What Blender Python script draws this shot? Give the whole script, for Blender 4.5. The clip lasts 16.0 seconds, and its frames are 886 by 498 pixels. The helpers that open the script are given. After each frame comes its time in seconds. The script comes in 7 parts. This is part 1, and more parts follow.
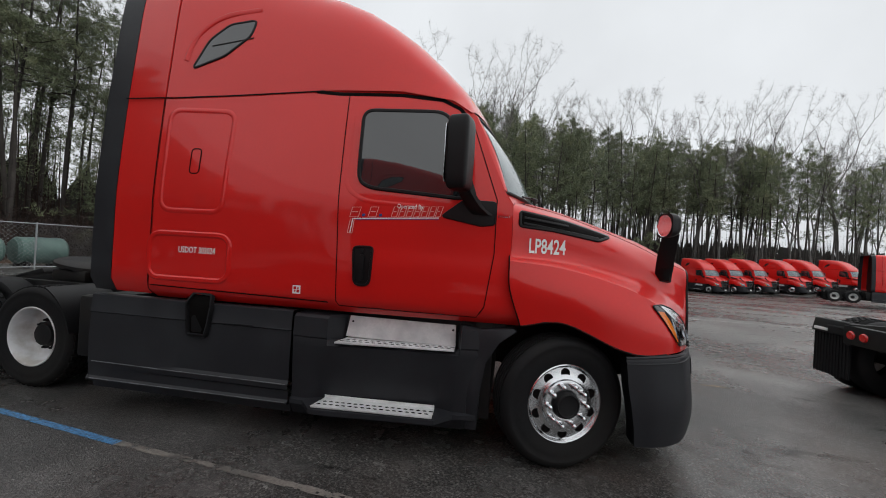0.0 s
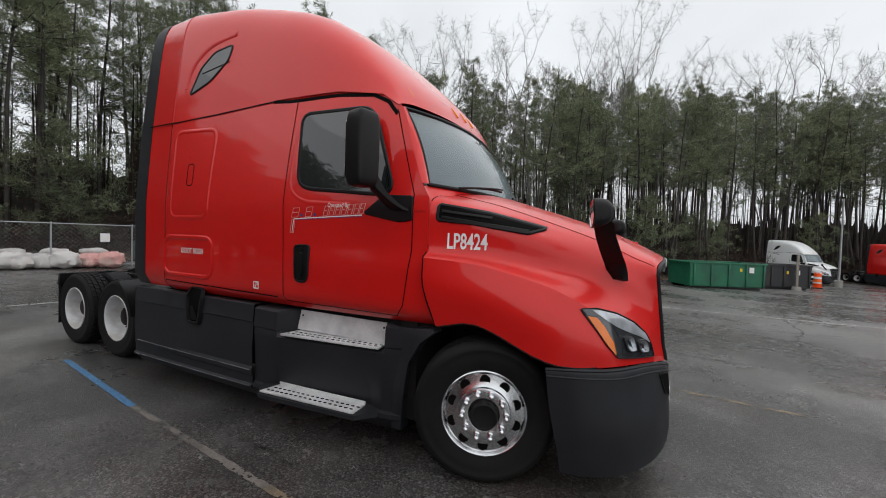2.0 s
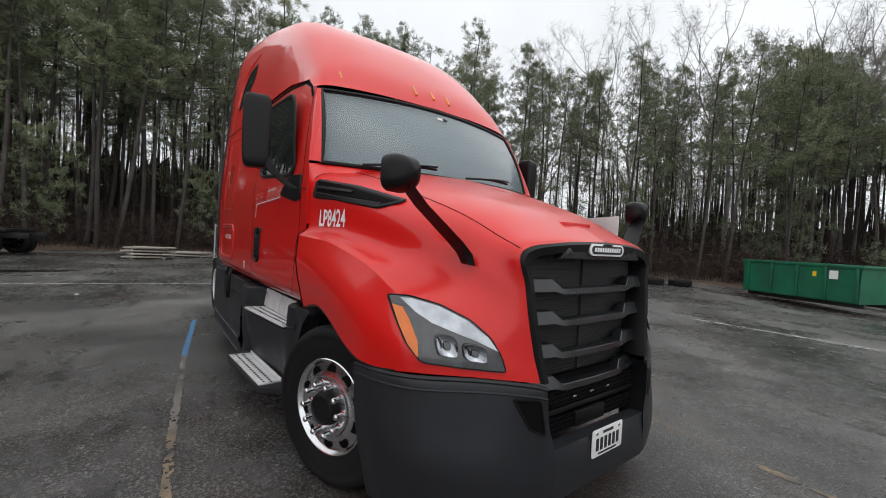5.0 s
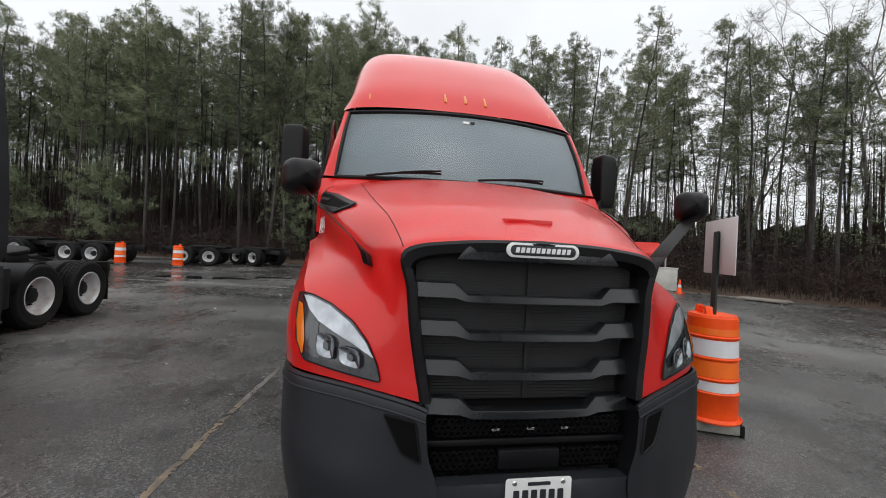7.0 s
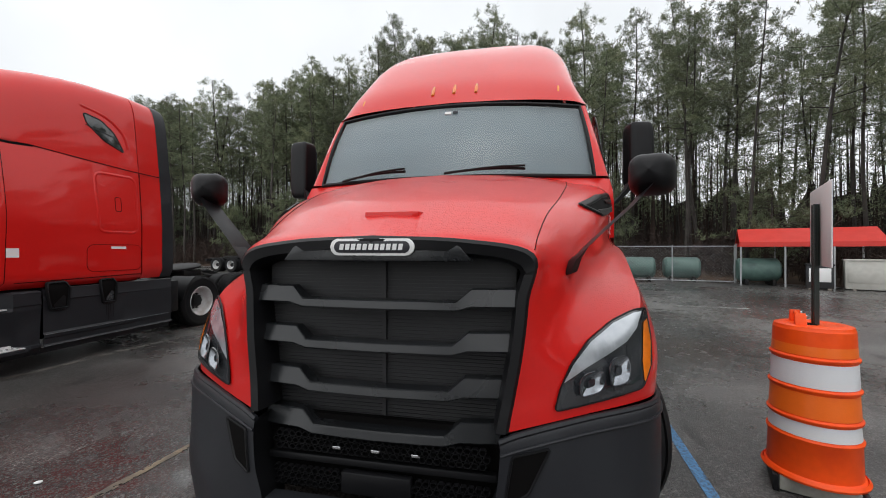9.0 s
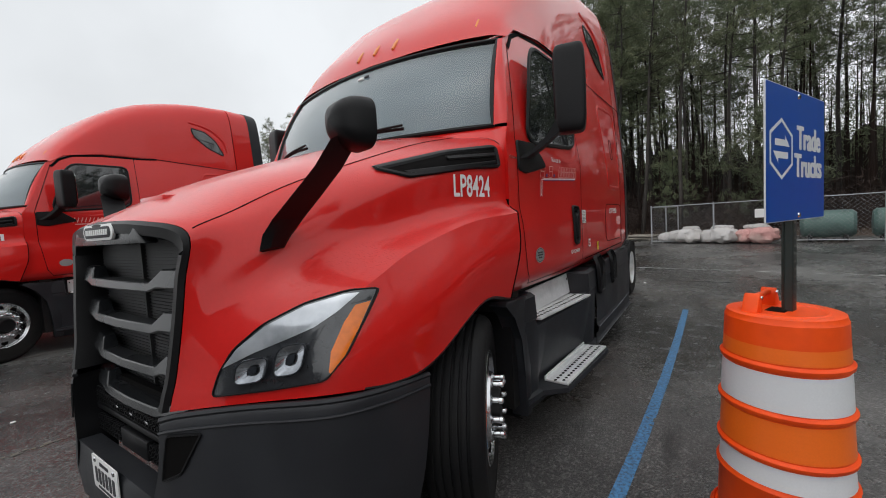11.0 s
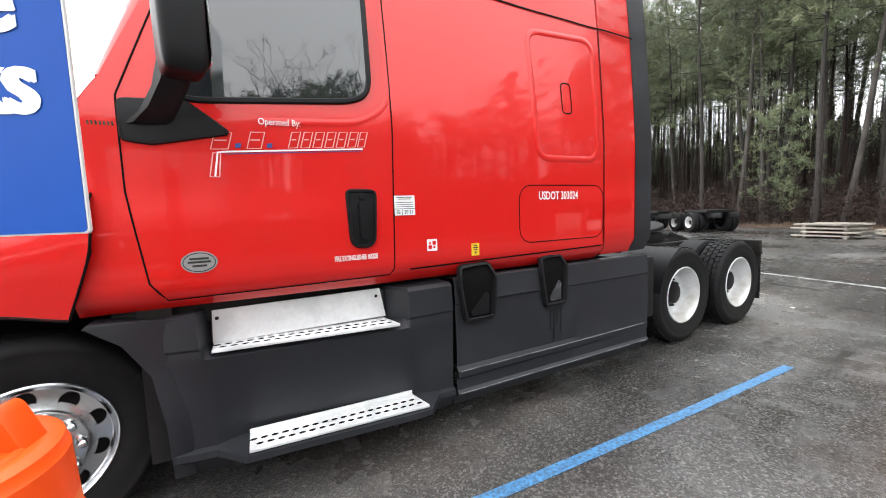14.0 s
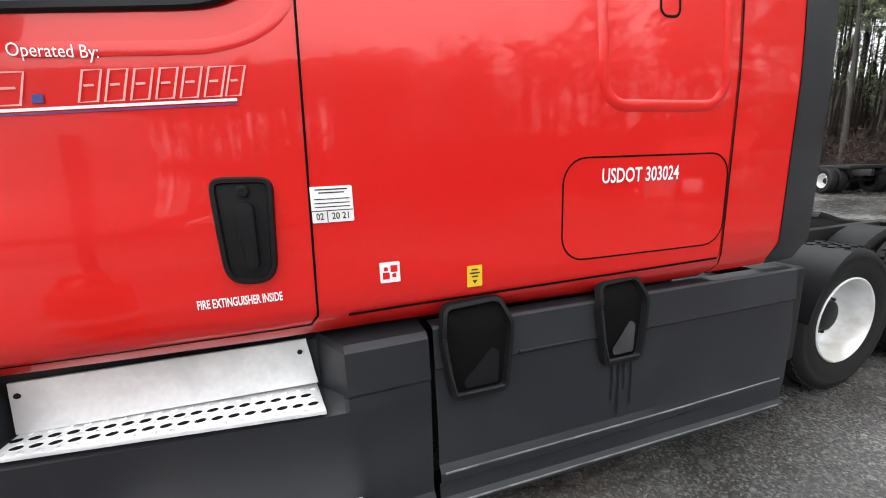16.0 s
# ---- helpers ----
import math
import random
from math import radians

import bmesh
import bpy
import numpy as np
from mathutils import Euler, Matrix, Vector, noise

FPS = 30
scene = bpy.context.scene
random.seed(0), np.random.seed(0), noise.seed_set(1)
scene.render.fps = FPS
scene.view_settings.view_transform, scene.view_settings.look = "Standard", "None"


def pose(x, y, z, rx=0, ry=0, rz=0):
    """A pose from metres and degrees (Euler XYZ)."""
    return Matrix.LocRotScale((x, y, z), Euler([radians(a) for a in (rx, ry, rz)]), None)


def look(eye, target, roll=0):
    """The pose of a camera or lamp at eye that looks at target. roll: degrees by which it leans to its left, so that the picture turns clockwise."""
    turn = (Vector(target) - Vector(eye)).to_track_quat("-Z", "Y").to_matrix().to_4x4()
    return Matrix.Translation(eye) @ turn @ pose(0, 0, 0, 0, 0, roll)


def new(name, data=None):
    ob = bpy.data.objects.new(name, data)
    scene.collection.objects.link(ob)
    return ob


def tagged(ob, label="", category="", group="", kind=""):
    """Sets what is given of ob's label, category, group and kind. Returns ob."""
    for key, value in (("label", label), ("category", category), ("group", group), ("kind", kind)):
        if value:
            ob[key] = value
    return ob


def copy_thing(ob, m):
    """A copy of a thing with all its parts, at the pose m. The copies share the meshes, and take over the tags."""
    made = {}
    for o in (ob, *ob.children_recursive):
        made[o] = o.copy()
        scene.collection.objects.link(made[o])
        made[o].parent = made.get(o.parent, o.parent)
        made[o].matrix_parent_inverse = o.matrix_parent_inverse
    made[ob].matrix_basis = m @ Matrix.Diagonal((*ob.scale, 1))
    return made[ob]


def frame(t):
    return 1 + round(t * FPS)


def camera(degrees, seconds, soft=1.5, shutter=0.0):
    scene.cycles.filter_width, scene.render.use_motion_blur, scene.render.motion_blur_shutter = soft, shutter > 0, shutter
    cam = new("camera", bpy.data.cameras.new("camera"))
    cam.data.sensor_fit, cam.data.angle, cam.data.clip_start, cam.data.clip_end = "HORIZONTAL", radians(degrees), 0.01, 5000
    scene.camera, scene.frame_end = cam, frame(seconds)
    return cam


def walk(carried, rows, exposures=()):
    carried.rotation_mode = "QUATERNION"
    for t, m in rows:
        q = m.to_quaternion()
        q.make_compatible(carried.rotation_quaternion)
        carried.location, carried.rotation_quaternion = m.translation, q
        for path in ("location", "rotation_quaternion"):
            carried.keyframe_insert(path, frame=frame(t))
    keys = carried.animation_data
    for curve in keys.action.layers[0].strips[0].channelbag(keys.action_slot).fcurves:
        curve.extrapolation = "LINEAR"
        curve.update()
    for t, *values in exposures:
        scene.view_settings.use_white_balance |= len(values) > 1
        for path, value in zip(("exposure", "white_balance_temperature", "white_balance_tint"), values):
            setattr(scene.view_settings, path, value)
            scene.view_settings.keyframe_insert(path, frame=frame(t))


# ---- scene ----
cam = camera(97.4, 16.0, soft=1.0)
PATH = [
    (0, (-0.428, -4.305, 1.618), (-0.765, -2.334, 1.629), 3.4),
    (0.5, (-0.008, -4.19, 1.714), (-0.495, -2.25, 1.709), 2.5),
    (1, (0.292, -4.066, 1.747), (-0.354, -2.174, 1.701), 2.9),
    (1.5, (0.587, -3.89, 1.75), (-0.194, -2.049, 1.69), 2.8),
    (2, (0.974, -3.73, 1.725), (0.072, -1.946, 1.665), 2.0),
    (2.5, (1.272, -3.533, 1.631), (0.269, -1.803, 1.571), 1.8),
    (3, (1.581, -3.257, 1.617), (0.462, -1.602, 1.529), 1.1),
    (5.5, (2.537, -1.778, 1.578), (0.821, -0.751, 1.552), 2.6),
    (6, (2.679, -1.428, 1.57), (0.859, -0.599, 1.551), 1.2),
    (6.5, (2.824, -1.091, 1.593), (0.912, -0.505, 1.57), 0.9),
    (7, (2.839, -0.752, 1.567), (0.868, -0.414, 1.569), 2.9),
    (7.5, (2.83, -0.435, 1.548), (0.835, -0.293, 1.519), 1.2),
    (8, (2.791, -0.126, 1.571), (0.792, -0.193, 1.552), 0.7),
    (10.5, (2.055, 1.802, 1.565), (0.268, 0.908, 1.486), -2.5),
    (11, (1.761, 2.174, 1.534), (0.094, 1.077, 1.405), -3.3),
    (11.5, (1.378, 2.428, 1.558), (-0.173, 1.169, 1.445), -3.1),
    (12, (1.002, 2.74, 1.585), (-0.386, 1.302, 1.501), -3.0),
    (12.5, (0.553, 2.967, 1.536), (-0.621, 1.35, 1.461), -1.5),
    (13, (-0.018, 3.077, 1.548), (-1.114, 1.409, 1.412), -1.5),
    (13.5, (-0.45, 3.443, 1.59), (-1.441, 1.715, 1.407), -2.2),
    (14, (-0.918, 3.442, 1.477), (-1.886, 1.702, 1.291), -2.1),
    (14.5, (-1.247, 3.446, 1.481), (-2.191, 1.689, 1.332), -3.5),
    (15, (-1.57, 3.4, 1.503), (-2.46, 1.614, 1.373), -5.1),
    (15.5, (-1.689, 3.011, 1.508), (-2.507, 1.206, 1.234), -3.2),
    (16, (-1.795, 2.624, 1.625), (-2.399, 0.761, 1.221), -2.3),
]
walk(cam, [(t, look(eye, target, roll)) for t, eye, target, roll in PATH],
     [(0, 0.0), (3, 0.2), (5.5, 0.28), (7, 0.3), (8, 0.4), (10.5, 0.12), (12, 0.1), (12.5, 0.12), (13, 0.2), (13.5, 1.0), (14, 1.75), (15, 1.85), (16, 1.75)])

# ---- world and sun: an even, wet winter overcast ----
world = bpy.data.worlds.new("overcast_sky")
scene.world = world
world.use_nodes = True
wn, wl = world.node_tree.nodes, world.node_tree.links
sky = wn.new("ShaderNodeTexSky")
sky.sky_type, sky.sun_disc = "NISHITA", False
sky.sun_elevation, sky.sun_rotation = radians(68), radians(85)
sky.air_density, sky.dust_density, sky.ozone_density = 1.0, 6.0, 1.0
grey = wn.new("ShaderNodeHueSaturation")
grey.inputs["Saturation"].default_value = 0.10
grey.inputs["Value"].default_value = 1.0
cloud_map = wn.new("ShaderNodeTexCoord")
cloud = wn.new("ShaderNodeTexNoise")
cloud.inputs["Scale"].default_value, cloud.inputs["Detail"].default_value = 2.2, 5
ramp = wn.new("ShaderNodeMapRange")
ramp.inputs["From Min"].default_value, ramp.inputs["From Max"].default_value = 0.3, 0.7
ramp.inputs["To Min"].default_value, ramp.inputs["To Max"].default_value = 0.88, 1.06
even = wn.new("ShaderNodeMix")
even.data_type = "RGBA"
even.inputs["Factor"].default_value = 0.72
even.inputs["B"].default_value = (9.6, 10.0, 10.4, 1)
times_cloud = wn.new("ShaderNodeVectorMath")
times_cloud.operation = "SCALE"
wl.new(sky.outputs[0], grey.inputs["Color"])
wl.new(grey.outputs[0], even.inputs["A"])
wl.new(cloud_map.outputs["Generated"], cloud.inputs["Vector"])
wl.new(cloud.outputs[0], ramp.inputs[0])
wl.new(even.outputs["Result"], times_cloud.inputs[0])
wl.new(ramp.outputs[0], times_cloud.inputs["Scale"])
wl.new(times_cloud.outputs[0], wn["Background"].inputs["Color"])
wn["Background"].inputs["Strength"].default_value = 0.10

sun = new("sun", bpy.data.lights.new("sun", "SUN"))
sun.data.energy, sun.data.angle, sun.data.color = 0.9, radians(165), (1.0, 0.98, 0.95)
sun.matrix_world = look((0, 0, 30), (-5.5, -0.5, 16.0))


# ---- materials ----
def material(name, color, rough=0.5, metal=0.0, coat=0.0, coat_rough=0.08, vary=0.15, grain=40.0, bump=0.0, bump_scale=200.0,
             spec=0.5, ior=1.5, rough_vary=0.1, per_object=0.0, second=None, second_scale=2.0):
    """A surface with fine grain and wide stains; second: a colour that shows in wide patches."""
    m = bpy.data.materials.new(name)
    m.use_nodes = True
    n, l = m.node_tree.nodes, m.node_tree.links
    b = n["Principled BSDF"]
    b.inputs["Roughness"].default_value, b.inputs["Metallic"].default_value = rough, metal
    b.inputs["Coat Weight"].default_value, b.inputs["Coat Roughness"].default_value = coat, coat_rough
    b.inputs["Specular IOR Level"].default_value, b.inputs["IOR"].default_value = spec, ior
    tc = n.new("ShaderNodeTexCoord")
    fine = n.new("ShaderNodeTexNoise")
    fine.inputs["Scale"].default_value, fine.inputs["Detail"].default_value = grain, 4
    wide = n.new("ShaderNodeTexNoise")
    wide.inputs["Scale"].default_value, wide.inputs["Detail"].default_value = second_scale, 6
    l.new(tc.outputs["Object"], fine.inputs["Vector"])
    l.new(tc.outputs["Object"], wide.inputs["Vector"])
    mix = n.new("ShaderNodeMix")
    mix.data_type = "RGBA"
    mix.inputs["A"].default_value = (*[c * (1 - vary) for c in color], 1)
    mix.inputs["B"].default_value = (*[min(1, c * (1 + vary)) for c in color], 1)
    l.new(fine.outputs[0], mix.inputs["Factor"])
    out = mix.outputs["Result"]
    patch = n.new("ShaderNodeMapRange")
    patch.inputs["From Min"].default_value, patch.inputs["From Max"].default_value = 0.46, 0.66
    l.new(wide.outputs[0], patch.inputs[0])
    two = n.new("ShaderNodeMix")
    two.data_type = "RGBA"
    two.inputs["B"].default_value = (*(second or [c * (1 - 0.6 * vary) for c in color]), 1)
    l.new(patch.outputs[0], two.inputs["Factor"])
    l.new(out, two.inputs["A"])
    out = two.outputs["Result"]
    if per_object:
        info, hs = n.new("ShaderNodeObjectInfo"), n.new("ShaderNodeHueSaturation")
        mr = n.new("ShaderNodeMapRange")
        mr.inputs["To Min"].default_value, mr.inputs["To Max"].default_value = 1 - per_object, 1 + per_object
        l.new(info.outputs["Random"], mr.inputs[0])
        l.new(mr.outputs[0], hs.inputs["Value"])
        l.new(out, hs.inputs["Color"])
        out = hs.outputs[0]
    l.new(out, b.inputs["Base Color"])
    rr = n.new("ShaderNodeMapRange")
    rr.inputs["To Min"].default_value, rr.inputs["To Max"].default_value = max(0.01, rough - rough_vary), min(1, rough + rough_vary)
    l.new(wide.outputs[0], rr.inputs[0])
    l.new(rr.outputs[0], b.inputs["Roughness"])
    if bump:
        bt, bn = n.new("ShaderNodeTexNoise"), n.new("ShaderNodeBump")
        bt.inputs["Scale"].default_value, bt.inputs["Detail"].default_value = bump_scale, 3
        l.new(tc.outputs["Object"], bt.inputs["Vector"])
        l.new(bt.outputs[0], bn.inputs["Height"])
        bn.inputs["Strength"].default_value, bn.inputs["Distance"].default_value = bump, 0.01
        l.new(bn.outputs[0], b.inputs["Normal"])
    return m


def wet_paint(name, color):
    """Vehicle paint under a clear coat, with rain drops that dull the coat on faces that look up."""
    m = material(name, color, rough=0.45, coat=0.85, spec=0.2, coat_rough=0.045, vary=0.05, grain=60, second_scale=1.4, rough_vary=0.06)
    n, l = m.node_tree.nodes, m.node_tree.links
    b = n["Principled BSDF"]
    b.inputs["Coat IOR"].default_value = 1.42
    tc, geo = n.new("ShaderNodeTexCoord"), n.new("ShaderNodeNewGeometry")
    drops = n.new("ShaderNodeTexVoronoi")
    drops.inputs["Scale"].default_value = 90
    wet = n.new("ShaderNodeTexNoise")
    wet.inputs["Scale"].default_value = 3.0
    sep = n.new("ShaderNodeSeparateXYZ")
    up = n.new("ShaderNodeMapRange")
    up.inputs["From Min"].default_value, up.inputs["From Max"].default_value = 0.25, 0.75
    l.new(tc.outputs["Object"], drops.inputs["Vector"])
    l.new(tc.outputs["Object"], wet.inputs["Vector"])
    l.new(geo.outputs["Normal"], sep.inputs[0])
    l.new(sep.outputs["Z"], up.inputs[0])
    hi = n.new("ShaderNodeMapRange")
    hi.inputs["From Min"].default_value, hi.inputs["From Max"].default_value = 0.15, 0.45
    hi.inputs["To Min"].default_value, hi.inputs["To Max"].default_value = 1.0, 0.0
    l.new(drops.outputs["Distance"], hi.inputs[0])
    amount = n.new("ShaderNodeMath")
    amount.operation = "MULTIPLY"
    l.new(up.outputs[0], amount.inputs[0])
    l.new(wet.outputs[0], amount.inputs[1])
    bn = n.new("ShaderNodeBump")
    bn.inputs["Distance"].default_value = 0.004
    l.new(amount.outputs[0], bn.inputs["Strength"])
    l.new(hi.outputs[0], bn.inputs["Height"])
    l.new(bn.outputs[0], b.inputs["Coat Normal"])
    cr = n.new("ShaderNodeMapRange")
    cr.inputs["To Min"].default_value, cr.inputs["To Max"].default_value = 0.035, 0.30
    l.new(amount.outputs[0], cr.inputs[0])
    l.new(cr.outputs[0], b.inputs["Coat Roughness"])
    return m


RED = wet_paint("red_paint", (0.60, 0.009, 0.007))
WHITE_PAINT = wet_paint("white_paint", (0.75, 0.76, 0.76))
PLASTIC = material("dark_grey_plastic", (0.0165, 0.0172, 0.0208), rough=0.47, spec=0.32, vary=0.14, grain=90, bump=0.06, bump_scale=600, second=(0.0215, 0.023, 0.027), second_scale=3.5, rough_vary=0.16)
BLACK = material("black_plastic", (0.007, 0.007, 0.008), rough=0.42, spec=0.22, vary=0.2, grain=80, bump=0.03, bump_scale=500)
# near black for panel gaps, and for shade painted over flat openings
SEAM_SHADE = material("gap_and_hollow_shade", (0.004, 0.0035, 0.0035), rough=0.8, spec=0.08, vary=0.1)
RUBBER = material("tyre_rubber", (0.009, 0.009, 0.010), rough=0.65, spec=0.18, vary=0.3, grain=30, bump=0.10, bump_scale=120, second=(0.014, 0.0135, 0.013))
ALU = material("polished_aluminium", (0.66, 0.67, 0.69), rough=0.24, metal=1.0, vary=0.08, grain=20, rough_vary=0.10, bump=0.02, bump_scale=60)
BRUSHED = material("dull_aluminium_plate", (0.78, 0.785, 0.79), rough=0.42, metal=0.35, vary=0.12, grain=50, second=(0.60, 0.61, 0.62), second_scale=5)
CHROME = material("chrome", (0.66, 0.67, 0.69), rough=0.10, metal=1.0, vary=0.03, rough_vary=0.04)
RIMWHITE = material("white_steel_rim", (0.62, 0.63, 0.64), rough=0.38, vary=0.12, grain=18, second=(0.42, 0.40, 0.37), second_scale=5)
FRAME = material("black_frame_paint", (0.008, 0.008, 0.009), rough=0.55, spec=0.25, vary=0.4, grain=14, second=(0.018, 0.016, 0.014))
# opaque glossy panes; the cab's unlit interior is put into their dark colour
GLASS = material("side_glass_dark_inside", (0.016, 0.019, 0.021), rough=0.012, vary=0.1, rough_vary=0.008, ior=1.85, spec=0.5)
# pale blue-grey: the sky's sheen on the windshield, put into a colour
SKY_SHEEN = material("grey_sky_sheen", (0.26, 0.305, 0.33), rough=0.6, vary=0.06, grain=6, spec=0.2, second=(0.285, 0.33, 0.355), second_scale=1.2)
PANE = material("windshield_glass", (0.86, 0.93, 0.94), rough=0.012, vary=0.01, rough_vary=0.01, ior=1.45)
PANE.node_tree.nodes["Principled BSDF"].inputs["Transmission Weight"].default_value = 1.0
AMBER = material("amber_lens", (0.74, 0.17, 0.010), rough=0.2, coat=0.4, vary=0.25, grain=40)
TAIL_RED = material("red_lens", (0.55, 0.012, 0.010), rough=0.12, coat=0.8, vary=0.1)
LAMP_DARK = material("lamp_bezel", (0.022, 0.025, 0.030), rough=0.12, coat=1.0, vary=0.2)
# paler plastic: scuffing together with the highlight painted along the ledges
SCUFF_HIGHLIGHT = material("scuffed_edge_highlight", (0.13, 0.135, 0.145), rough=0.6, vary=0.5, grain=30, second=(0.05, 0.053, 0.06), second_scale=6)
LAMP_GREY = material("lamp_inside", (0.040, 0.043, 0.048), rough=0.2, metal=0.2, coat=1.0, vary=0.3, grain=18, second=(0.026, 0.028, 0.033), second_scale=11)
LAMP_CLEAR = material("lamp_reflector", (0.50, 0.53, 0.57), rough=0.15, metal=0.4, coat=1.0, vary=0.3, grain=14, second=(0.34, 0.36, 0.39), second_scale=9)
LAMP_LENS = material("clear_lens", (0.30, 0.32, 0.35), rough=0.14, metal=0.9, coat=0.5, vary=0.45, grain=30, second=(0.14, 0.15, 0.165), second_scale=14)
WHITE_FILM = material("white_lettering", (0.78, 0.78, 0.77), rough=0.5, vary=0.04)
PALE_RED = material("pale_red_outline", (0.72, 0.33, 0.30), rough=0.5, vary=0.05)
BLUE_FILM = material("blue_lettering", (0.025, 0.045, 0.20), rough=0.5, vary=0.05)
YELLOW_FILM = material("yellow_label", (0.75, 0.50, 0.02), rough=0.5, vary=0.05)
DARK_INK = material("dark_ink", (0.02, 0.02, 0.025), rough=0.6, vary=0.05)
GRILLE = material("satin_grille", (0.011, 0.012, 0.0135), rough=0.27, spec=0.5, vary=0.2, grain=50, second=(0.02, 0.021, 0.023))
CORE = material("radiator_core", (0.030, 0.030, 0.032), rough=0.6, vary=0.3, grain=150)
ORANGE = material("orange_plastic", (0.92, 0.085, 0.006), rough=0.42, spec=0.3, vary=0.08, grain=20, second=(0.80, 0.065, 0.006), second_scale=4, bump=0.03, bump_scale=80)
BAND_ORANGE = material("orange_reflective_band", (0.92, 0.16, 0.012), rough=0.35, vary=0.06, grain=120)
REFLECT = material("white_reflective_band", (0.70, 0.71, 0.73), rough=0.38, vary=0.06, grain=120)
SIGN_BLUE = material("blue_sign_sheet", (0.006, 0.070, 0.36), rough=0.40, spec=0.18, vary=0.06, grain=15, second=(0.007, 0.075, 0.39))
SIGN_BACK = material("white_sign_back", (0.70, 0.70, 0.69), rough=0.4, vary=0.05)
POST = material("green_steel_post", (0.014, 0.021, 0.018), rough=0.5, vary=0.25, grain=30)
GREY_FILM = material("grey_label_film", (0.26, 0.26, 0.26), rough=0.5, vary=0.2, grain=60)
# light grey for the daylight painted into the post's holes
HOLE_LIGHT = material("light_through_post_holes", (0.16, 0.16, 0.15), rough=0.8, vary=0.25, grain=25, bump=0.1)


# ---- mesh tools ----
def mesh_part(name, verts, faces, mat, parent=None, label="", sharp=38, m=None):
    """One mesh object from points and faces, shaded smooth but for its sharp edges."""
    me = bpy.data.meshes.new(name)
    me.from_pydata([tuple(float(c) for c in v) for v in verts], [], [tuple(int(i) for i in f) for f in faces])
    me.materials.append(mat)
    me.validate()
    me.shade_smooth()
    me.set_sharp_from_angle(angle=radians(sharp))
    ob = new(name, me)
    if m is not None:
        ob.matrix_basis = m
    if parent is not None:
        ob.parent = parent
    if label:
        ob["label"] = label
    return ob


def again(ob, parent, m=None):
    """Another object on the same mesh."""
    o = ob.copy()
    scene.collection.objects.link(o)
    o.parent = parent
    o.matrix_basis = m if m is not None else Matrix()
    return o


def grid_faces(rows, cols, wrap=False, flip=False, start=0):
    out = []
    for i in range(rows - 1):
        for j in range(cols if wrap else cols - 1):
            k = (j + 1) % cols
            f = (start + i * cols + j, start + i * cols + k, start + (i + 1) * cols + k, start + (i + 1) * cols + j)
            out.append(f[::-1] if flip else f)
    return out


def join(*pieces):
    """Several (verts, faces) as one."""
    v, f = [], []
    for pv, pf in pieces:
        f += [tuple(i + len(v) for i in face) for face in pf]
        v += [tuple(p) for p in pv]
    return v, f


def mirrored(piece):
    v, f = piece
    return [(x, -y, z) for x, y, z in v], [tuple(reversed(a)) for a in f]


def moved(piece, m):
    v, f = piece
    return [tuple(m @ Vector(p)) for p in v], f


def box(x0, x1, y0, y1, z0, z1, bevel=0.0):
    """A box with chamfered edges."""
    bm = bmesh.new()
    bmesh.ops.create_cube(bm, size=1)
    for v in bm.verts:
        v.co = Vector(((x0 + x1) / 2 + v.co.x * (x1 - x0), (y0 + y1) / 2 + v.co.y * (y1 - y0), (z0 + z1) / 2 + v.co.z * (z1 - z0)))
    if bevel:
        bmesh.ops.bevel(bm, geom=bm.edges[:], offset=bevel, segments=2, profile=0.5, affect="EDGES")
    bm.verts.index_update()
    out = [tuple(v.co) for v in bm.verts], [tuple(v.index for v in f.verts) for f in bm.faces]
    bm.free()
    return out


def prism(outline, d0, d1, axis="y", bevel=0.0):
    """A flat outline of (a, b) pushed along an axis: y takes (x, z), x takes (y, z), z takes (x, y)."""
    def put(p, d):
        return {"y": (p[0], d, p[1]), "x": (d, p[0], p[1]), "z": (p[0], p[1], d)}[axis]
    bm = bmesh.new()
    a = [bm.verts.new(put(p, d0)) for p in outline]
    b = [bm.verts.new(put(p, d1)) for p in outline]
    bm.faces.new(a)
    bm.faces.new(b[::-1])
    for i in range(len(a)):
        k = (i + 1) % len(a)
        bm.faces.new((a[i], b[i], b[k], a[k]))
    if bevel:
        bmesh.ops.bevel(bm, geom=bm.edges[:], offset=bevel, segments=2, profile=0.5, affect="EDGES")
    bmesh.ops.recalc_face_normals(bm, faces=bm.faces[:])
    bm.verts.index_update()
    out = [tuple(v.co) for v in bm.verts], [tuple(v.index for v in f.verts) for f in bm.faces]
    bm.free()
    return out


def lathe(profile, n=48, axis="y"):
    """Turns a profile of (radius, along) round an axis."""
    v = []
    for r, d in profile:
        for k in range(n):
            a = 2 * math.pi * k / n
            c, s = r * math.cos(a), r * math.sin(a)
            v.append((c, d, s) if axis == "y" else (c, s, d) if axis == "z" else (d, c, s))
    return v, grid_faces(len(profile), n, wrap=True, flip=axis != "y")


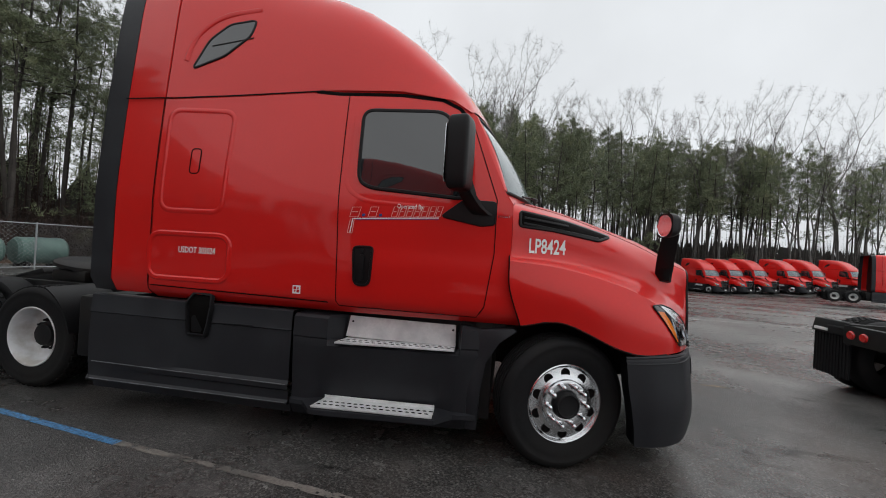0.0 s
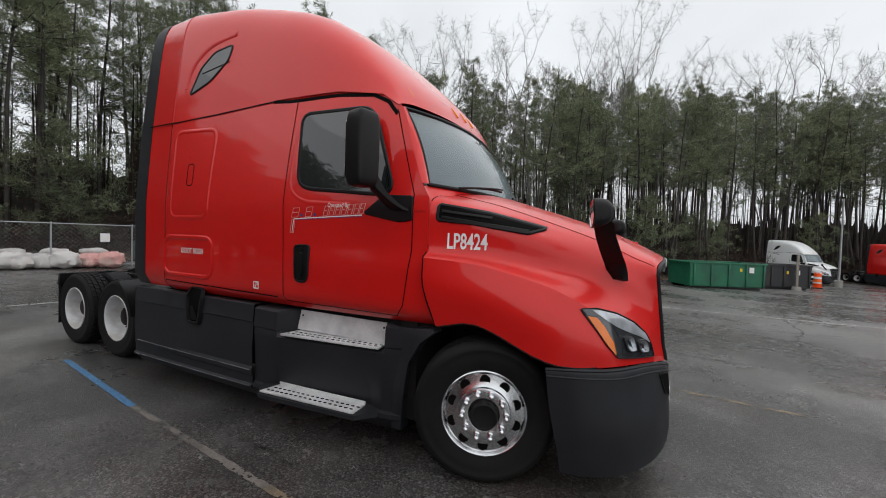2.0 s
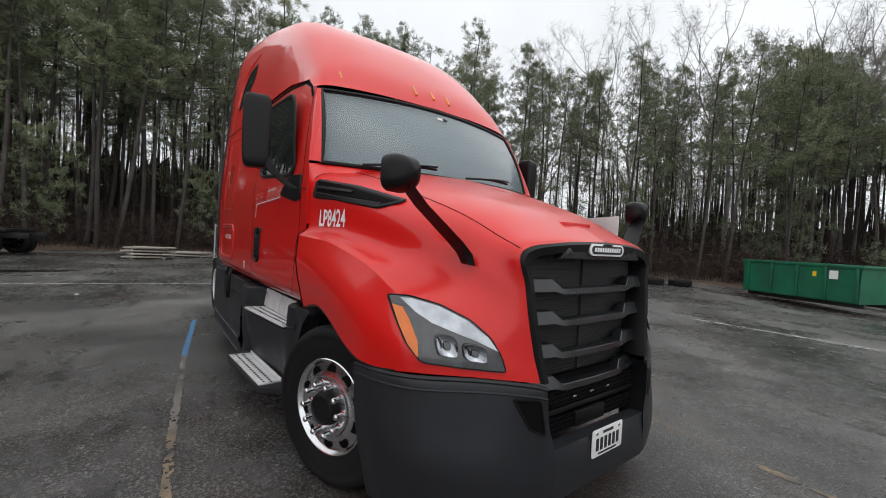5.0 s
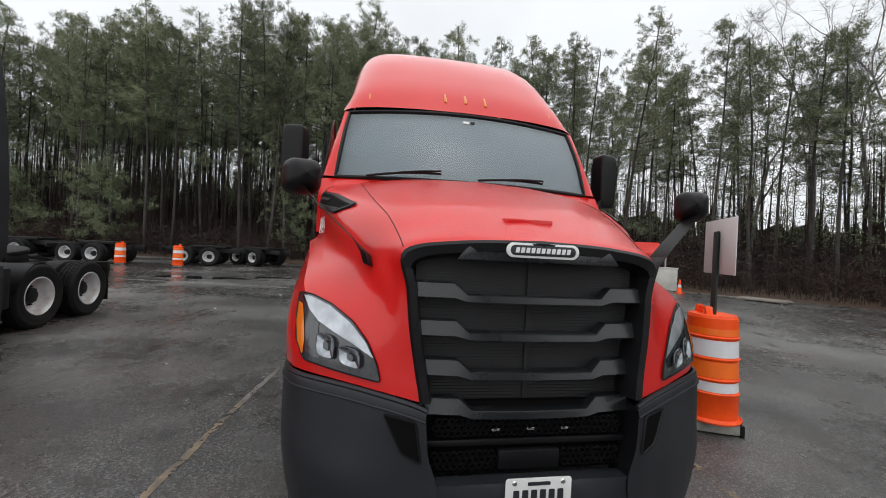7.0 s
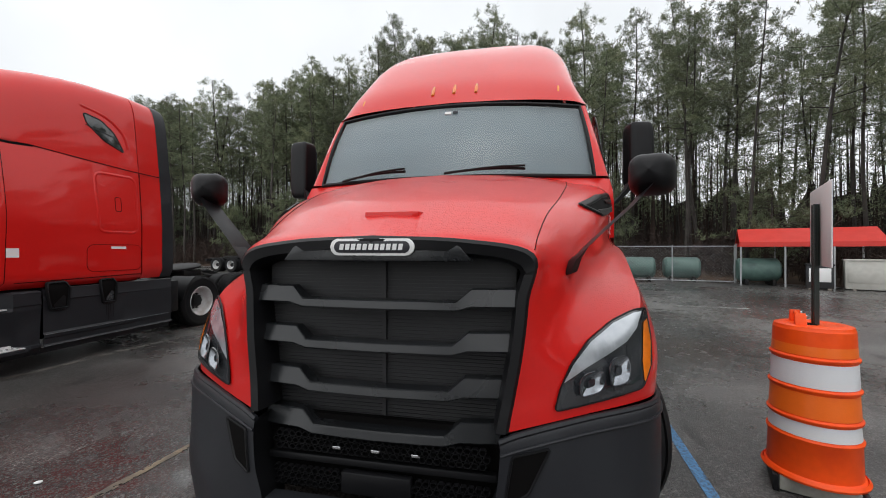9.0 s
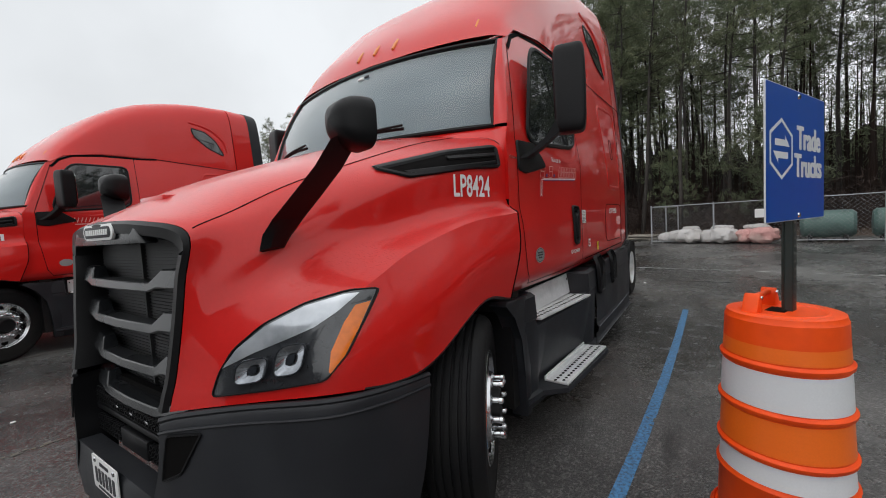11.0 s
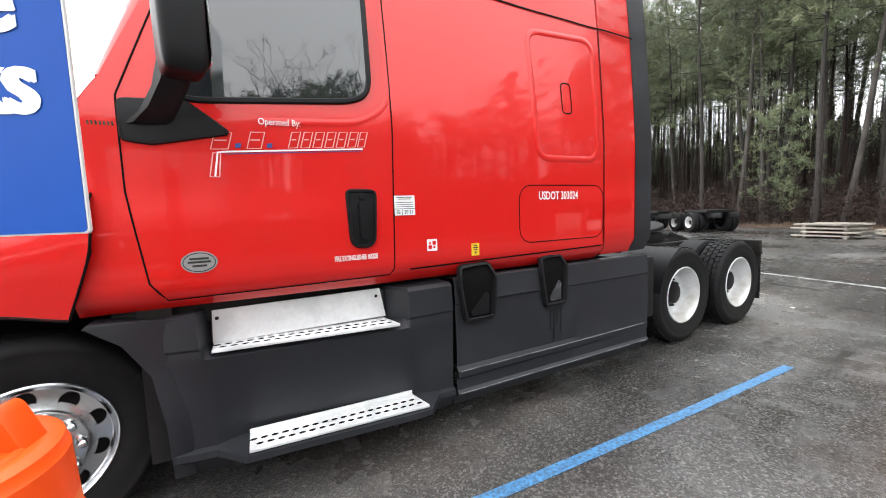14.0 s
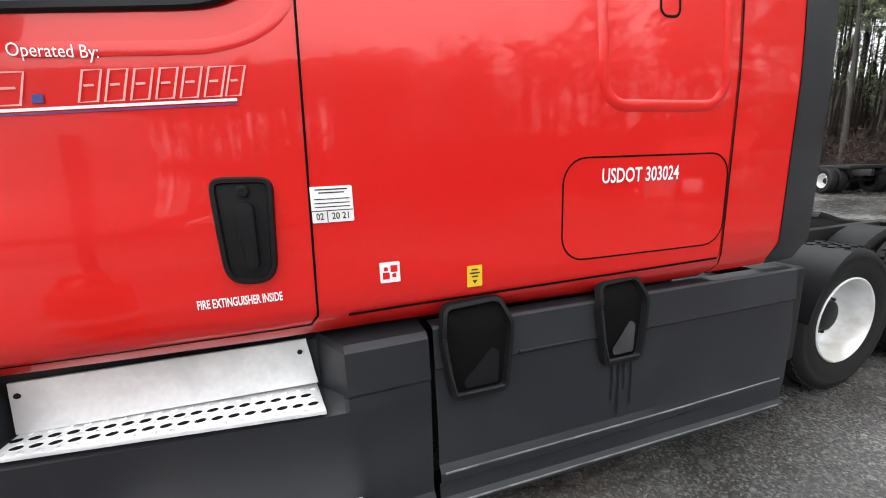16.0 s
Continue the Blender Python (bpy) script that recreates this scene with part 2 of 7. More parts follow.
def tube(path, radius, n=8, caps=True):
    """A round bar along points; radius may be a list."""
    path = [Vector(p) for p in path]
    rad = radius if isinstance(radius, (list, tuple)) else [radius] * len(path)
    v, f, side = [], [], None
    for i, p in enumerate(path):
        t = (path[min(i + 1, len(path) - 1)] - path[max(i - 1, 0)]).normalized()
        ref = Vector((0, 0, 1)) if abs(t.z) < 0.9 else Vector((1, 0, 0))
        side = t.cross(ref).normalized() if side is None else (side - t * side.dot(t)).normalized()
        up = side.cross(t)
        for k in range(n):
            a = 2 * math.pi * k / n
            v.append(tuple(p + (side * math.cos(a) + up * math.sin(a)) * rad[i]))
    f = grid_faces(len(path), n, wrap=True)
    if caps:
        f += [tuple(range(n))[::-1], tuple(range((len(path) - 1) * n, len(path) * n))]
    return v, f


def catmull(points, per):
    """Points on a smooth line through the given ones."""
    p = np.asarray(points, float)
    q = np.concatenate([[2 * p[0] - p[1]], p, [2 * p[-1] - p[-2]]])
    out = []
    for i in range(1, len(q) - 2):
        for k in range(per):
            t = k / per
            out.append(0.5 * (2 * q[i] + (q[i + 1] - q[i - 1]) * t + (2 * q[i - 1] - 5 * q[i] + 4 * q[i + 1] - q[i + 2]) * t * t
                              + (3 * q[i] - q[i - 1] - 3 * q[i + 1] + q[i + 2]) * t ** 3))
    out.append(p[-1])
    return np.array(out)


def smooth_net(ctrl, per_u, per_v):
    """A smooth net through a net of points."""
    a = np.array([catmull(row, per_v) for row in np.asarray(ctrl, float)])
    return np.array([catmull(a[:, j], per_u) for j in range(a.shape[1])]).transpose(1, 0, 2)


def round_rect(a0, a1, b0, b1, r, n=5):
    out = []
    for ca, cb, s in ((a1 - r, b1 - r, 0), (a0 + r, b1 - r, 90), (a0 + r, b0 + r, 180), (a1 - r, b0 + r, 270)):
        for k in range(n + 1):
            t = radians(s + 90 * k / n)
            out.append((ca + r * math.cos(t), cb + r * math.sin(t)))
    return out


def rounded(poly, r, n=4):
    """Cuts the corners of a flat outline round."""
    out, m = [], len(poly)
    for i in range(m):
        p, a, b = Vector(poly[i]), Vector(poly[i - 1]), Vector(poly[(i + 1) % m])
        d0, d1 = min(r, (a - p).length * 0.45), min(r, (b - p).length * 0.45)
        s, e = p + (a - p).normalized() * d0, p + (b - p).normalized() * d1
        for k in range(n + 1):
            t = k / n
            q = s * (1 - t) ** 2 + p * 2 * t * (1 - t) + e * t * t
            out.append((q.x, q.y))
    return out


def dense(poly, step=0.06, closed=True):
    out, m = [], len(poly)
    for i in range(m if closed else m - 1):
        a, b = np.array(poly[i], float), np.array(poly[(i + 1) % m], float)
        k = max(1, int(np.linalg.norm(b - a) / step))
        out += [tuple(a + (b - a) * j / k) for j in range(k)]
    return out if closed else out + [tuple(poly[-1])]


def on_surface(poly, surface, off, rings=5):
    """A filled outline laid on surface(a, b, off)."""
    poly = dense(poly)
    c = np.mean(np.array(poly), 0)
    v, n = [surface(c[0], c[1], off)], len(poly)
    for k in range(1, rings + 1):
        v += [surface(c[0] + (a - c[0]) * k / rings, c[1] + (b - c[1]) * k / rings, off) for a, b in poly]
    f = [(0, 1 + j, 1 + (j + 1) % n) for j in range(n)]
    return v, f + grid_faces(rings, n, wrap=True, flip=True, start=1)


def strip_on(poly, surface, width, off, closed=True, rise=0.0):
    """A band along a line on surface(a, b, off), with its middle raised by rise."""
    p = np.array(dense(poly, 0.05, closed), float)
    n = len(p)
    v = []
    for i in range(n):
        a, b = (p[i - 1] if i or closed else p[0]), (p[(i + 1) % n] if i < n - 1 or closed else p[-1])
        t = (b - a) / (np.linalg.norm(b - a) + 1e-9)
        q = np.array((-t[1], t[0])) * width / 2
        for w, o in ((1, 0.0), (0.5, rise), (-0.5, rise), (-1, 0.0)):
            v.append(surface(*(p[i] + q * w), off + o))
    f = grid_faces(n, 4)
    if closed:
        f += [((n - 1) * 4 + j, (n - 1) * 4 + j + 1, j + 1, j) for j in range(3)]
    return v, f


def text_piece(words, size, squeeze=1.0, fat=0.0, spacing=1.0):
    """Flat letters in the plane (a, b), from the origin to the right."""
    c = bpy.data.curves.new("letters", "FONT")
    c.body, c.size, c.offset, c.resolution_u, c.space_character = words, size, fat, 3, spacing
    o = new("letters", c)
    me = bpy.data.meshes.new_from_object(o.evaluated_get(bpy.context.evaluated_depsgraph_get()))
    out = [(v.co.x * squeeze, v.co.y) for v in me.vertices], [tuple(p.vertices) for p in me.polygons]
    bpy.data.objects.remove(o)
    bpy.data.curves.remove(c)
    bpy.data.meshes.remove(me)
    return out


def empty(name, m, label, category, group="", kind=""):
    o = new(name)
    o.empty_display_size = 0.3
    o.matrix_basis = m
    return tagged(o, label, category, group, kind)


# ---- the highway tractor: x ahead from its front axle, y to its left ----
def cab_half(x, z):
    """Half width of the cab and sleeper at a height."""
    y = np.interp(x, (-4.2, -3.2, -2.0, -1.6, -0.4), (1.378, 1.360, 1.322, 1.312, 1.232))
    lean = np.interp(x, (-3.6, -2.9, -1.7, -0.6), (0.050, 0.105, 0.150, 0.175))
    y = y - lean * (max(0.0, z - 1.95) / 0.82) ** 1.2
    y = y + 0.014 * np.interp(z, (1.50, 1.60), (1, 0)) * np.interp(x, (-2.0, -1.2), (0, 1))
    return float(y - 0.05 * max(0.0, (1.22 - z) / 0.16) ** 2 - 0.05 * max(0.0, (1.14 - z) / 0.075) ** 1.5)


def side(x, z, off=0.0):
    return (x, cab_half(x, z) + off, z)


def door_glass(x, z, off=0.0):
    """The door glass stands a little more upright than the door."""
    return (x, cab_half(x, z) + off + 0.085 * max(0.0, z - 2.05) / 0.7, z)


def other_side(x, z, off=0.0):
    return (x, -cab_half(x, z) - off, z)


def cab_front(z):
    return float(np.interp(z, (1.0, 1.10, 1.36, 2.02, 2.12, 2.76, 2.95), (-0.32, -0.32, -0.41, -0.42, -0.49, -0.775, -0.80)))


def roof_base(x):
    return float(np.interp(x, (-4.2, -3.45, -2.1, -1.39, -0.96, -0.78), (2.815, 2.845, 2.955, 2.955, 2.885, 2.765)))


def roof_top(x):
    return float(np.interp(x, (-4.2, -3.53, -3.0, -2.6, -2.2, -1.8, -1.45, -1.15, -0.95, -0.87, -0.80),
                           (4.12, 4.16, 4.15, 4.11, 4.02, 3.83, 3.58, 3.29, 3.07, 2.96, 2.82)))


def roof_corner(x):
    """How square the roof's shoulders are: softer towards the windshield."""
    return float(np.interp(x, (-3.6, -2.4), (9.0, 5.6)))


def roof_ring(x, n=41):
    """Cross-section of the roof, from the left foot over the top to the right foot."""
    b, t, e = roof_base(x), roof_top(x), roof_corner(x)
    over = float(np.interp(x, (-2.3, -1.8, -0.8), (0.0, 0.018, 0.018)))
    w = cab_half(x, b) + over
    bow = float(np.interp(x, (-2.6, -2.0, -0.8), (0.0, 0.05, 0.16)))
    ring = []
    for k in range(n):
        a = math.pi * k / (n - 1)
        c, s = math.cos(a), abs(math.sin(a))
        h = s ** (2 / e)
        y = w * math.copysign(abs(c) ** (2 / e), c) * (1 - 0.10 * h * abs(c) ** (2 / e))
        ring.append((x + bow * (1 - (y / w) ** 2), y, b + (t - b) * h))
    return ring


def roof_side(x, z, off=0.0):
    b, t = roof_base(x), roof_top(x)
    h = min(0.98, max(0.0, (z - b) / (t - b)))
    e = roof_corner(x)
    y = cab_half(x, b) * (1 - h ** e) ** (1 / e) * (1 - 0.10 * h)
    return (x, y + off, z + off * 0.25)


# sections of the hood and fender, from the cowl to the rim of the grille: crown, edge, flank, hollow, crest, cheek, lip
NOSE = [
    [(-0.17, 0, 2.115), (-0.23, 0.5, 2.105), (-0.36, 0.90, 2.065), (-0.42, 1.185, 1.985), (-0.42, 1.212, 1.66), (-0.42, 1.280, 1.575), (-0.405, 1.292, 1.36), (-0.31, 1.26, 1.08)],
    [(0.00, 0, 2.065), (0.00, 0.5, 2.045), (0.00, 0.86, 1.98), (0.00, 1.095, 1.865), (0.00, 1.118, 1.625), (0.00, 1.208, 1.535), (0.00, 1.265, 1.34), (0.00, 1.255, 1.125)],
    [(0.40, 0, 1.94), (0.40, 0.45, 1.92), (0.40, 0.78, 1.85), (0.40, 0.965, 1.73), (0.42, 0.99, 1.52), (0.42, 1.15, 1.432), (0.43, 1.235, 1.21), (0.41, 1.235, 0.965)],
    [(0.72, 0, 1.83), (0.72, 0.42, 1.81), (0.70, 0.70, 1.74), (0.70, 0.825, 1.61), (0.70, 0.885, 1.44), (0.66, 1.12, 1.33), (0.69, 1.18, 1.11), (0.62, 1.20, 0.93)],
    [(0.97, 0, 1.72), (0.95, 0.40, 1.70), (0.93, 0.65, 1.63), (0.93, 0.735, 1.48), (0.92, 0.785, 1.33), (0.83, 1.03, 1.22), (0.86, 1.075, 1.05), (0.85, 1.09, 0.95)],
    [(1.10, 0, 1.652), (1.09, 0.38, 1.637), (1.05, 0.635, 1.58), (1.05, 0.655, 1.40), (1.06, 0.675, 1.22), (1.02, 0.80, 1.08), (1.03, 0.81, 0.99), (1.03, 0.82, 0.935)],
    [(1.15, 0, 1.628), (1.13, 0.37, 1.612), (1.085, 0.628, 1.557), (1.10, 0.61, 1.38), (1.12, 0.59, 1.20), (1.14, 0.56, 1.03), (1.155, 0.545, 0.955), (1.165, 0.535, 0.90)],
]


def creased_net(ctrl, per_u, per_v, col, fade):
    """A smooth net with a crisp ridge along one column, which fades out row by row."""
    rows = []
    for row, k in zip(np.asarray(ctrl, float), fade):
        soft = np.array(catmull(row, per_v))
        crisp = np.concatenate([np.array(catmull(row[:col + 1], per_v)), np.array(catmull(row[col:], per_v))[1:]])
        rows.append(soft * (1 - k) + crisp * k)
    a = np.array(rows)
    return np.array([catmull(a[:, j], per_u) for j in range(a.shape[1])]).transpose(1, 0, 2)


RIDGE = (1, 1, 1, 1, 0.7, 0, 0)
nose_net = creased_net(NOSE, 8, 6, 5, RIDGE)
fine_net = creased_net(NOSE, 22, 20, 5, RIDGE)
flank_points = fine_net[:, 30:].reshape(-1, 3)
front_points = fine_net[44:, 50:].reshape(-1, 3)


def local_fit(points, a, b, ia, ib, ic):
    """The third coordinate and the normal of a cloud of points near two given ones."""
    d = (points[:, ia] - a) ** 2 + (points[:, ib] - b) ** 2
    k = np.argpartition(d, 14)[:14]
    m = np.c_[points[k, ia] - a, points[k, ib] - b, np.ones(14)]
    p, q, r = np.linalg.lstsq(m, points[k, ic], rcond=None)[0]
    n = np.zeros(3)
    n[ia], n[ib], n[ic] = -p, -q, 1
    out = np.zeros(3)
    out[ia], out[ib], out[ic] = a, b, r
    return out, n / np.linalg.norm(n)


def nose_flank(x, z, off=0.0):
    p, n = local_fit(flank_points, x, z, 0, 2, 1)
    return tuple(p + n * off)


def nose_front(y, z, off=0.0):
    p, n = local_fit(front_points, y, z, 1, 2, 0)
    return tuple(p + n * off)


def both(name, piece, mat, parent, label="", sharp=38):
    """The same part on the left and, mirrored, on the right."""
    a = mesh_part(name, *piece, mat, parent, label, sharp)
    b = mesh_part(name, *mirrored(piece), mat, parent, label, sharp)
    return a, b


def tyre_profile(grooves):
    p = [(0.285, -0.105), (0.30, -0.125), (0.36, -0.143), (0.44, -0.146), (0.478, -0.136), (0.492, -0.118), (0.500, -0.108)]
    for g in grooves:
        p += [(0.505, g - 0.009), (0.491, g - 0.006), (0.491, g + 0.006), (0.505, g + 0.009)]
    return p + [(0.500, 0.108), (0.492, 0.118), (0.478, 0.136), (0.455, 0.1455), (0.44, 0.146), (0.435, 0.1435), (0.40, 0.1455), (0.36, 0.143), (0.335, 0.137), (0.30, 0.128), (0.285, 0.122)]


def front_wheel(parent, m):
    hub = new("wheel")
    hub.parent, hub.matrix_basis = parent, m
    mesh_part("tyre", *lathe(tyre_profile((-0.078, -0.04, 0.0, 0.04, 0.078)), 60), RUBBER, hub, "black ribbed tyre", sharp=50)
    mesh_part("rim", *lathe([(0.285, 0.10), (0.300, 0.122), (0.302, 0.134), (0.296, 0.139), (0.288, 0.134), (0.281, 0.118), (0.272, 0.112), (0.24, 0.117), (0.205, 0.124),
                             (0.188, 0.132), (0.182, 0.147), (0.176, 0.150), (0.150, 0.150), (0.118, 0.150), (0.108, 0.148), (0.104, 0.128), (0.100, 0.126)], 56), ALU, hub, "polished aluminium rim")
    mesh_part("hub_cap", *lathe([(0.104, 0.13), (0.100, 0.175), (0.094, 0.190), (0.083, 0.194), (0.078, 0.186), (0.070, 0.184), (0.0, 0.184)], 40), FRAME, hub, "dark oil hub cap")
    hole = nut = None
    for k in range(10):
        a = 2 * math.pi * (k + 0.5) / 10
        at = Matrix.Translation((0.230 * math.cos(a), 0.1190, 0.230 * math.sin(a)))
        if hole is None:
            # a dark disc on the rim, painted as the shade inside the hole
            hole = mesh_part("hand_hole", *lathe([(0.0, 0.0020), (0.032, 0.0020), (0.036, 0.0035), (0.039, -0.006)], 18), SEAM_SHADE, hub, m=at)
        else:
            again(hole, hub, at)
        at = Matrix.Translation((0.152 * math.cos(a + 0.31), 0.146, 0.152 * math.sin(a + 0.31)))
        if nut is None:
            nut = mesh_part("lug_nut", *lathe([(0.024, 0), (0.024, 0.008), (0.016, 0.012), (0.0155, 0.045), (0.018, 0.048), (0.0175, 0.064), (0.011, 0.071), (0.0, 0.073)], 12), CHROME, hub, "tall chrome lug cover", m=at)
        else:
            again(nut, hub, at)
    return hub


def drive_wheel(parent, m):
    hub = new("wheel")
    hub.parent, hub.matrix_basis = parent, m
    pieces = []
    for shift in (0.0, -0.335):
        shape = tyre_profile((-0.06, 0.0, 0.06)) if shift == 0.0 else tyre_profile(())[::2] + [(0.285, 0.122)]
        pieces.append(moved(lathe(shape, 40 if shift == 0.0 else 32), Matrix.Translation((0, shift, 0))))
    mesh_part("tyre", *pieces[0], RUBBER, hub, "black drive tyre with blocky tread", sharp=50)
    mesh_part("tyre", *pieces[1], RUBBER, hub, sharp=50)
    lugs = []
    for k in range(44):
        for y, o in ((-0.086, 0.0), (-0.03, 0.5), (0.03, 0.0), (0.086, 0.5)):
            a = 2 * math.pi * (k + o) / 44
            lugs.append(moved(box(-0.024, 0.024, -0.022, 0.022, 0.497, 0.512), Matrix.Rotation(a, 4, "Y") @ Matrix.Translation((0, y, 0)) @ Matrix.Rotation(0.25, 4, "Z")))
    tagged(mesh_part("tread", *join(*lugs), RUBBER, hub, sharp=30), kind="stuff")
    mesh_part("rim", *lathe([(0.285, 0.10), (0.300, 0.122), (0.303, 0.134), (0.296, 0.139), (0.287, 0.134), (0.279, 0.115), (0.268, 0.085), (0.262, 0.03), (0.255, -0.025),
                             (0.240, -0.045), (0.215, -0.052), (0.16, -0.056), (0.13, -0.050), (0.126, -0.03)], 44), RIMWHITE, hub, "dished white steel rim")
    mesh_part("axle_hub", *lathe([(0.132, -0.055), (0.130, 0.0), (0.112, 0.006), (0.108, 0.035), (0.085, 0.045), (0.0, 0.045)], 32), FRAME, hub, "black axle hub")
    nut = None
    for k in range(10):
        a = 2 * math.pi * k / 10
        at = Matrix.Translation((0.150 * math.cos(a), -0.054, 0.150 * math.sin(a)))
        if nut is None:
            nut = mesh_part("lug_nut", *lathe([(0.019, 0), (0.019, 0.03), (0.012, 0.034), (0.012, 0.055), (0.0, 0.056)], 6), FRAME, hub, m=at)
        else:
            again(nut, hub, at)
    return hub


HEADLIGHT = [(0.700, 0.960), (0.722, 1.04), (0.765, 1.125), (0.84, 1.205), (0.95, 1.268), (1.06, 1.300), (1.135, 1.305), (1.132, 1.20), (1.115, 1.09), (1.065, 1.005), (0.90, 0.982)]


def pillow(a, b, c, taper=(0.0, 0.0), e=4.5):
    """A cushion-shaped housing with half sizes a, b, c; taper narrows it towards its foot and its head."""
    v, n, k = [], 36, 17
    for i in range(k):
        p = math.pi * (i / (k - 1) - 0.5)
        w, h = abs(math.cos(p)) ** (2 / e), math.copysign(abs(math.sin(p)) ** (2 / e), p)
        w *= 1 + (taper[0] if h < 0 else -taper[1]) * abs(h) * 2
        for j in range(n):
            q = 2 * math.pi * j / n
            x, y = math.copysign(abs(math.cos(q)) ** (2 / e), math.cos(q)), math.copysign(abs(math.sin(q)) ** (2 / e), math.sin(q))
            v.append((a * w * x, b * w * y, c * h))
    return v, grid_faces(k, n, wrap=True)


def skirt_net(stations, shape):
    """Rows of a side skirt: shape(x) gives (y, z) from the top edge to the foot."""
    return [[(x, y, z) for y, z in shape(x)] for x in stations]


def rear_skirt_shape(x):
    y = float(np.interp(x, (-4.2, -2.1), (1.366, 1.338)))
    ledge = float(np.interp(x, (-3.95, -3.3, -2.1), (0.0, 0.014, 0.018)))
    return [(y - 0.10, 1.050), (y - 0.022, 1.053), (y - 0.010, 1.045), (y, 0.905), (y + 0.004, 0.893), (y - 0.006, 0.882), (y + 0.004, 0.66), (y - 0.002, 0.475),
            (y + ledge, 0.445), (y + ledge - 0.004, 0.405), (y - 0.008, 0.385), (y - 0.006, 0.315), (y + 0.012, 0.295), (y + 0.008, 0.278), (y - 0.05, 0.272), (y - 0.06, 0.20), (y - 0.3, 0.19)]


def front_skirt_shape(x):
    y = float(np.interp(x, (-2.14, -1.8, -0.95, -0.72, -0.60), (1.335, 1.345, 1.262, 1.235, 1.205)))
    top = float(np.interp(x, (-2.14, -1.75, -0.78, -0.60), (1.035, 1.035, 1.035, 1.02)))
    deep = float(np.interp(x, (-1.84, -1.75, -0.81, -0.76), (0.0, 1.0, 1.0, 0.0)))
    low = float(np.interp(x, (-2.02, -1.9, -0.92, -0.80), (0.0, 1.0, 1.0, 0.0)))
    inner = float(np.interp(x, (-1.75, -0.82), (1.170, 1.095)))
    a = y * (1 - deep) + (inner - 0.01) * deep
    return [(1.0, top), (a - 0.03, top), (a, top - 0.02), (a + 0.01, 0.86 - 0.035 * deep), (a * (1 - deep) + (y - 0.01) * deep, 0.845 - 0.035 * deep), (y + 0.006, 0.80), (y, 0.775),
            (y - 0.012 - 0.02 * low, 0.56), (y - 0.022 - 0.05 * low, 0.40), (y - 0.02 - 0.055 * low, 0.345), (y + 0.01 + 0.13 * low, 0.334), (y + 0.012 + 0.13 * low, 0.30), (y - 0.02, 0.265), (y - 0.06, 0.20), (y - 0.3, 0.19)]


def step_tread(x0, x1, y0, y1a, y1b, z):
    """A perforated tread: plate, turned-down lip and rows of raised teeth, with flat dark discs as shaded holes."""
    plate = join(prism([(x0, y0 - 0.03), (x1, y0 - 0.09), (x1 + 0.012, y1b), (x0 - 0.03, y1a)], z - 0.016, z, "z", 0.003), prism([(x0, y0 - 0.03), (x1, y0 - 0.09), (x1, y0 - 0.080), (x0, y0 - 0.020)], z, z + 0.022, "z", 0.002))
    teeth, holes = [], []
    n = 18
    for k in range(n):
        t = (k + 0.5) / n
        x, ya, yb = x0 + (x1 - x0) * t, y0 - 0.02 - 0.06 * t, y1a + (y1b - y1a) * t
        for w, kind in ((0.20, 0), (0.40, 1), (0.56, 0), (0.72, 1), (0.92, 0)):
            y, x = ya + (yb - ya) * w, x0 + (x1 - x0) * (t + (0.25 / n if w in (0.40, 0.92) else -0.25 / n))
            if kind:
                holes.append(moved(lathe([(0.0, 0.0012), (0.011, 0.0012), (0.014, 0.0)], 10, "z"), Matrix.Translation((x, y, z)) @ Matrix.Diagonal((1.3, 0.8, 1, 1))))
            else:
                teeth.append(moved(lathe([(0.012, 0.0), (0.009, 0.004), (0.004, 0.005)], 8, "z"), Matrix.Translation((x, y, z))))
    return plate, join(*teeth), join(*holes)


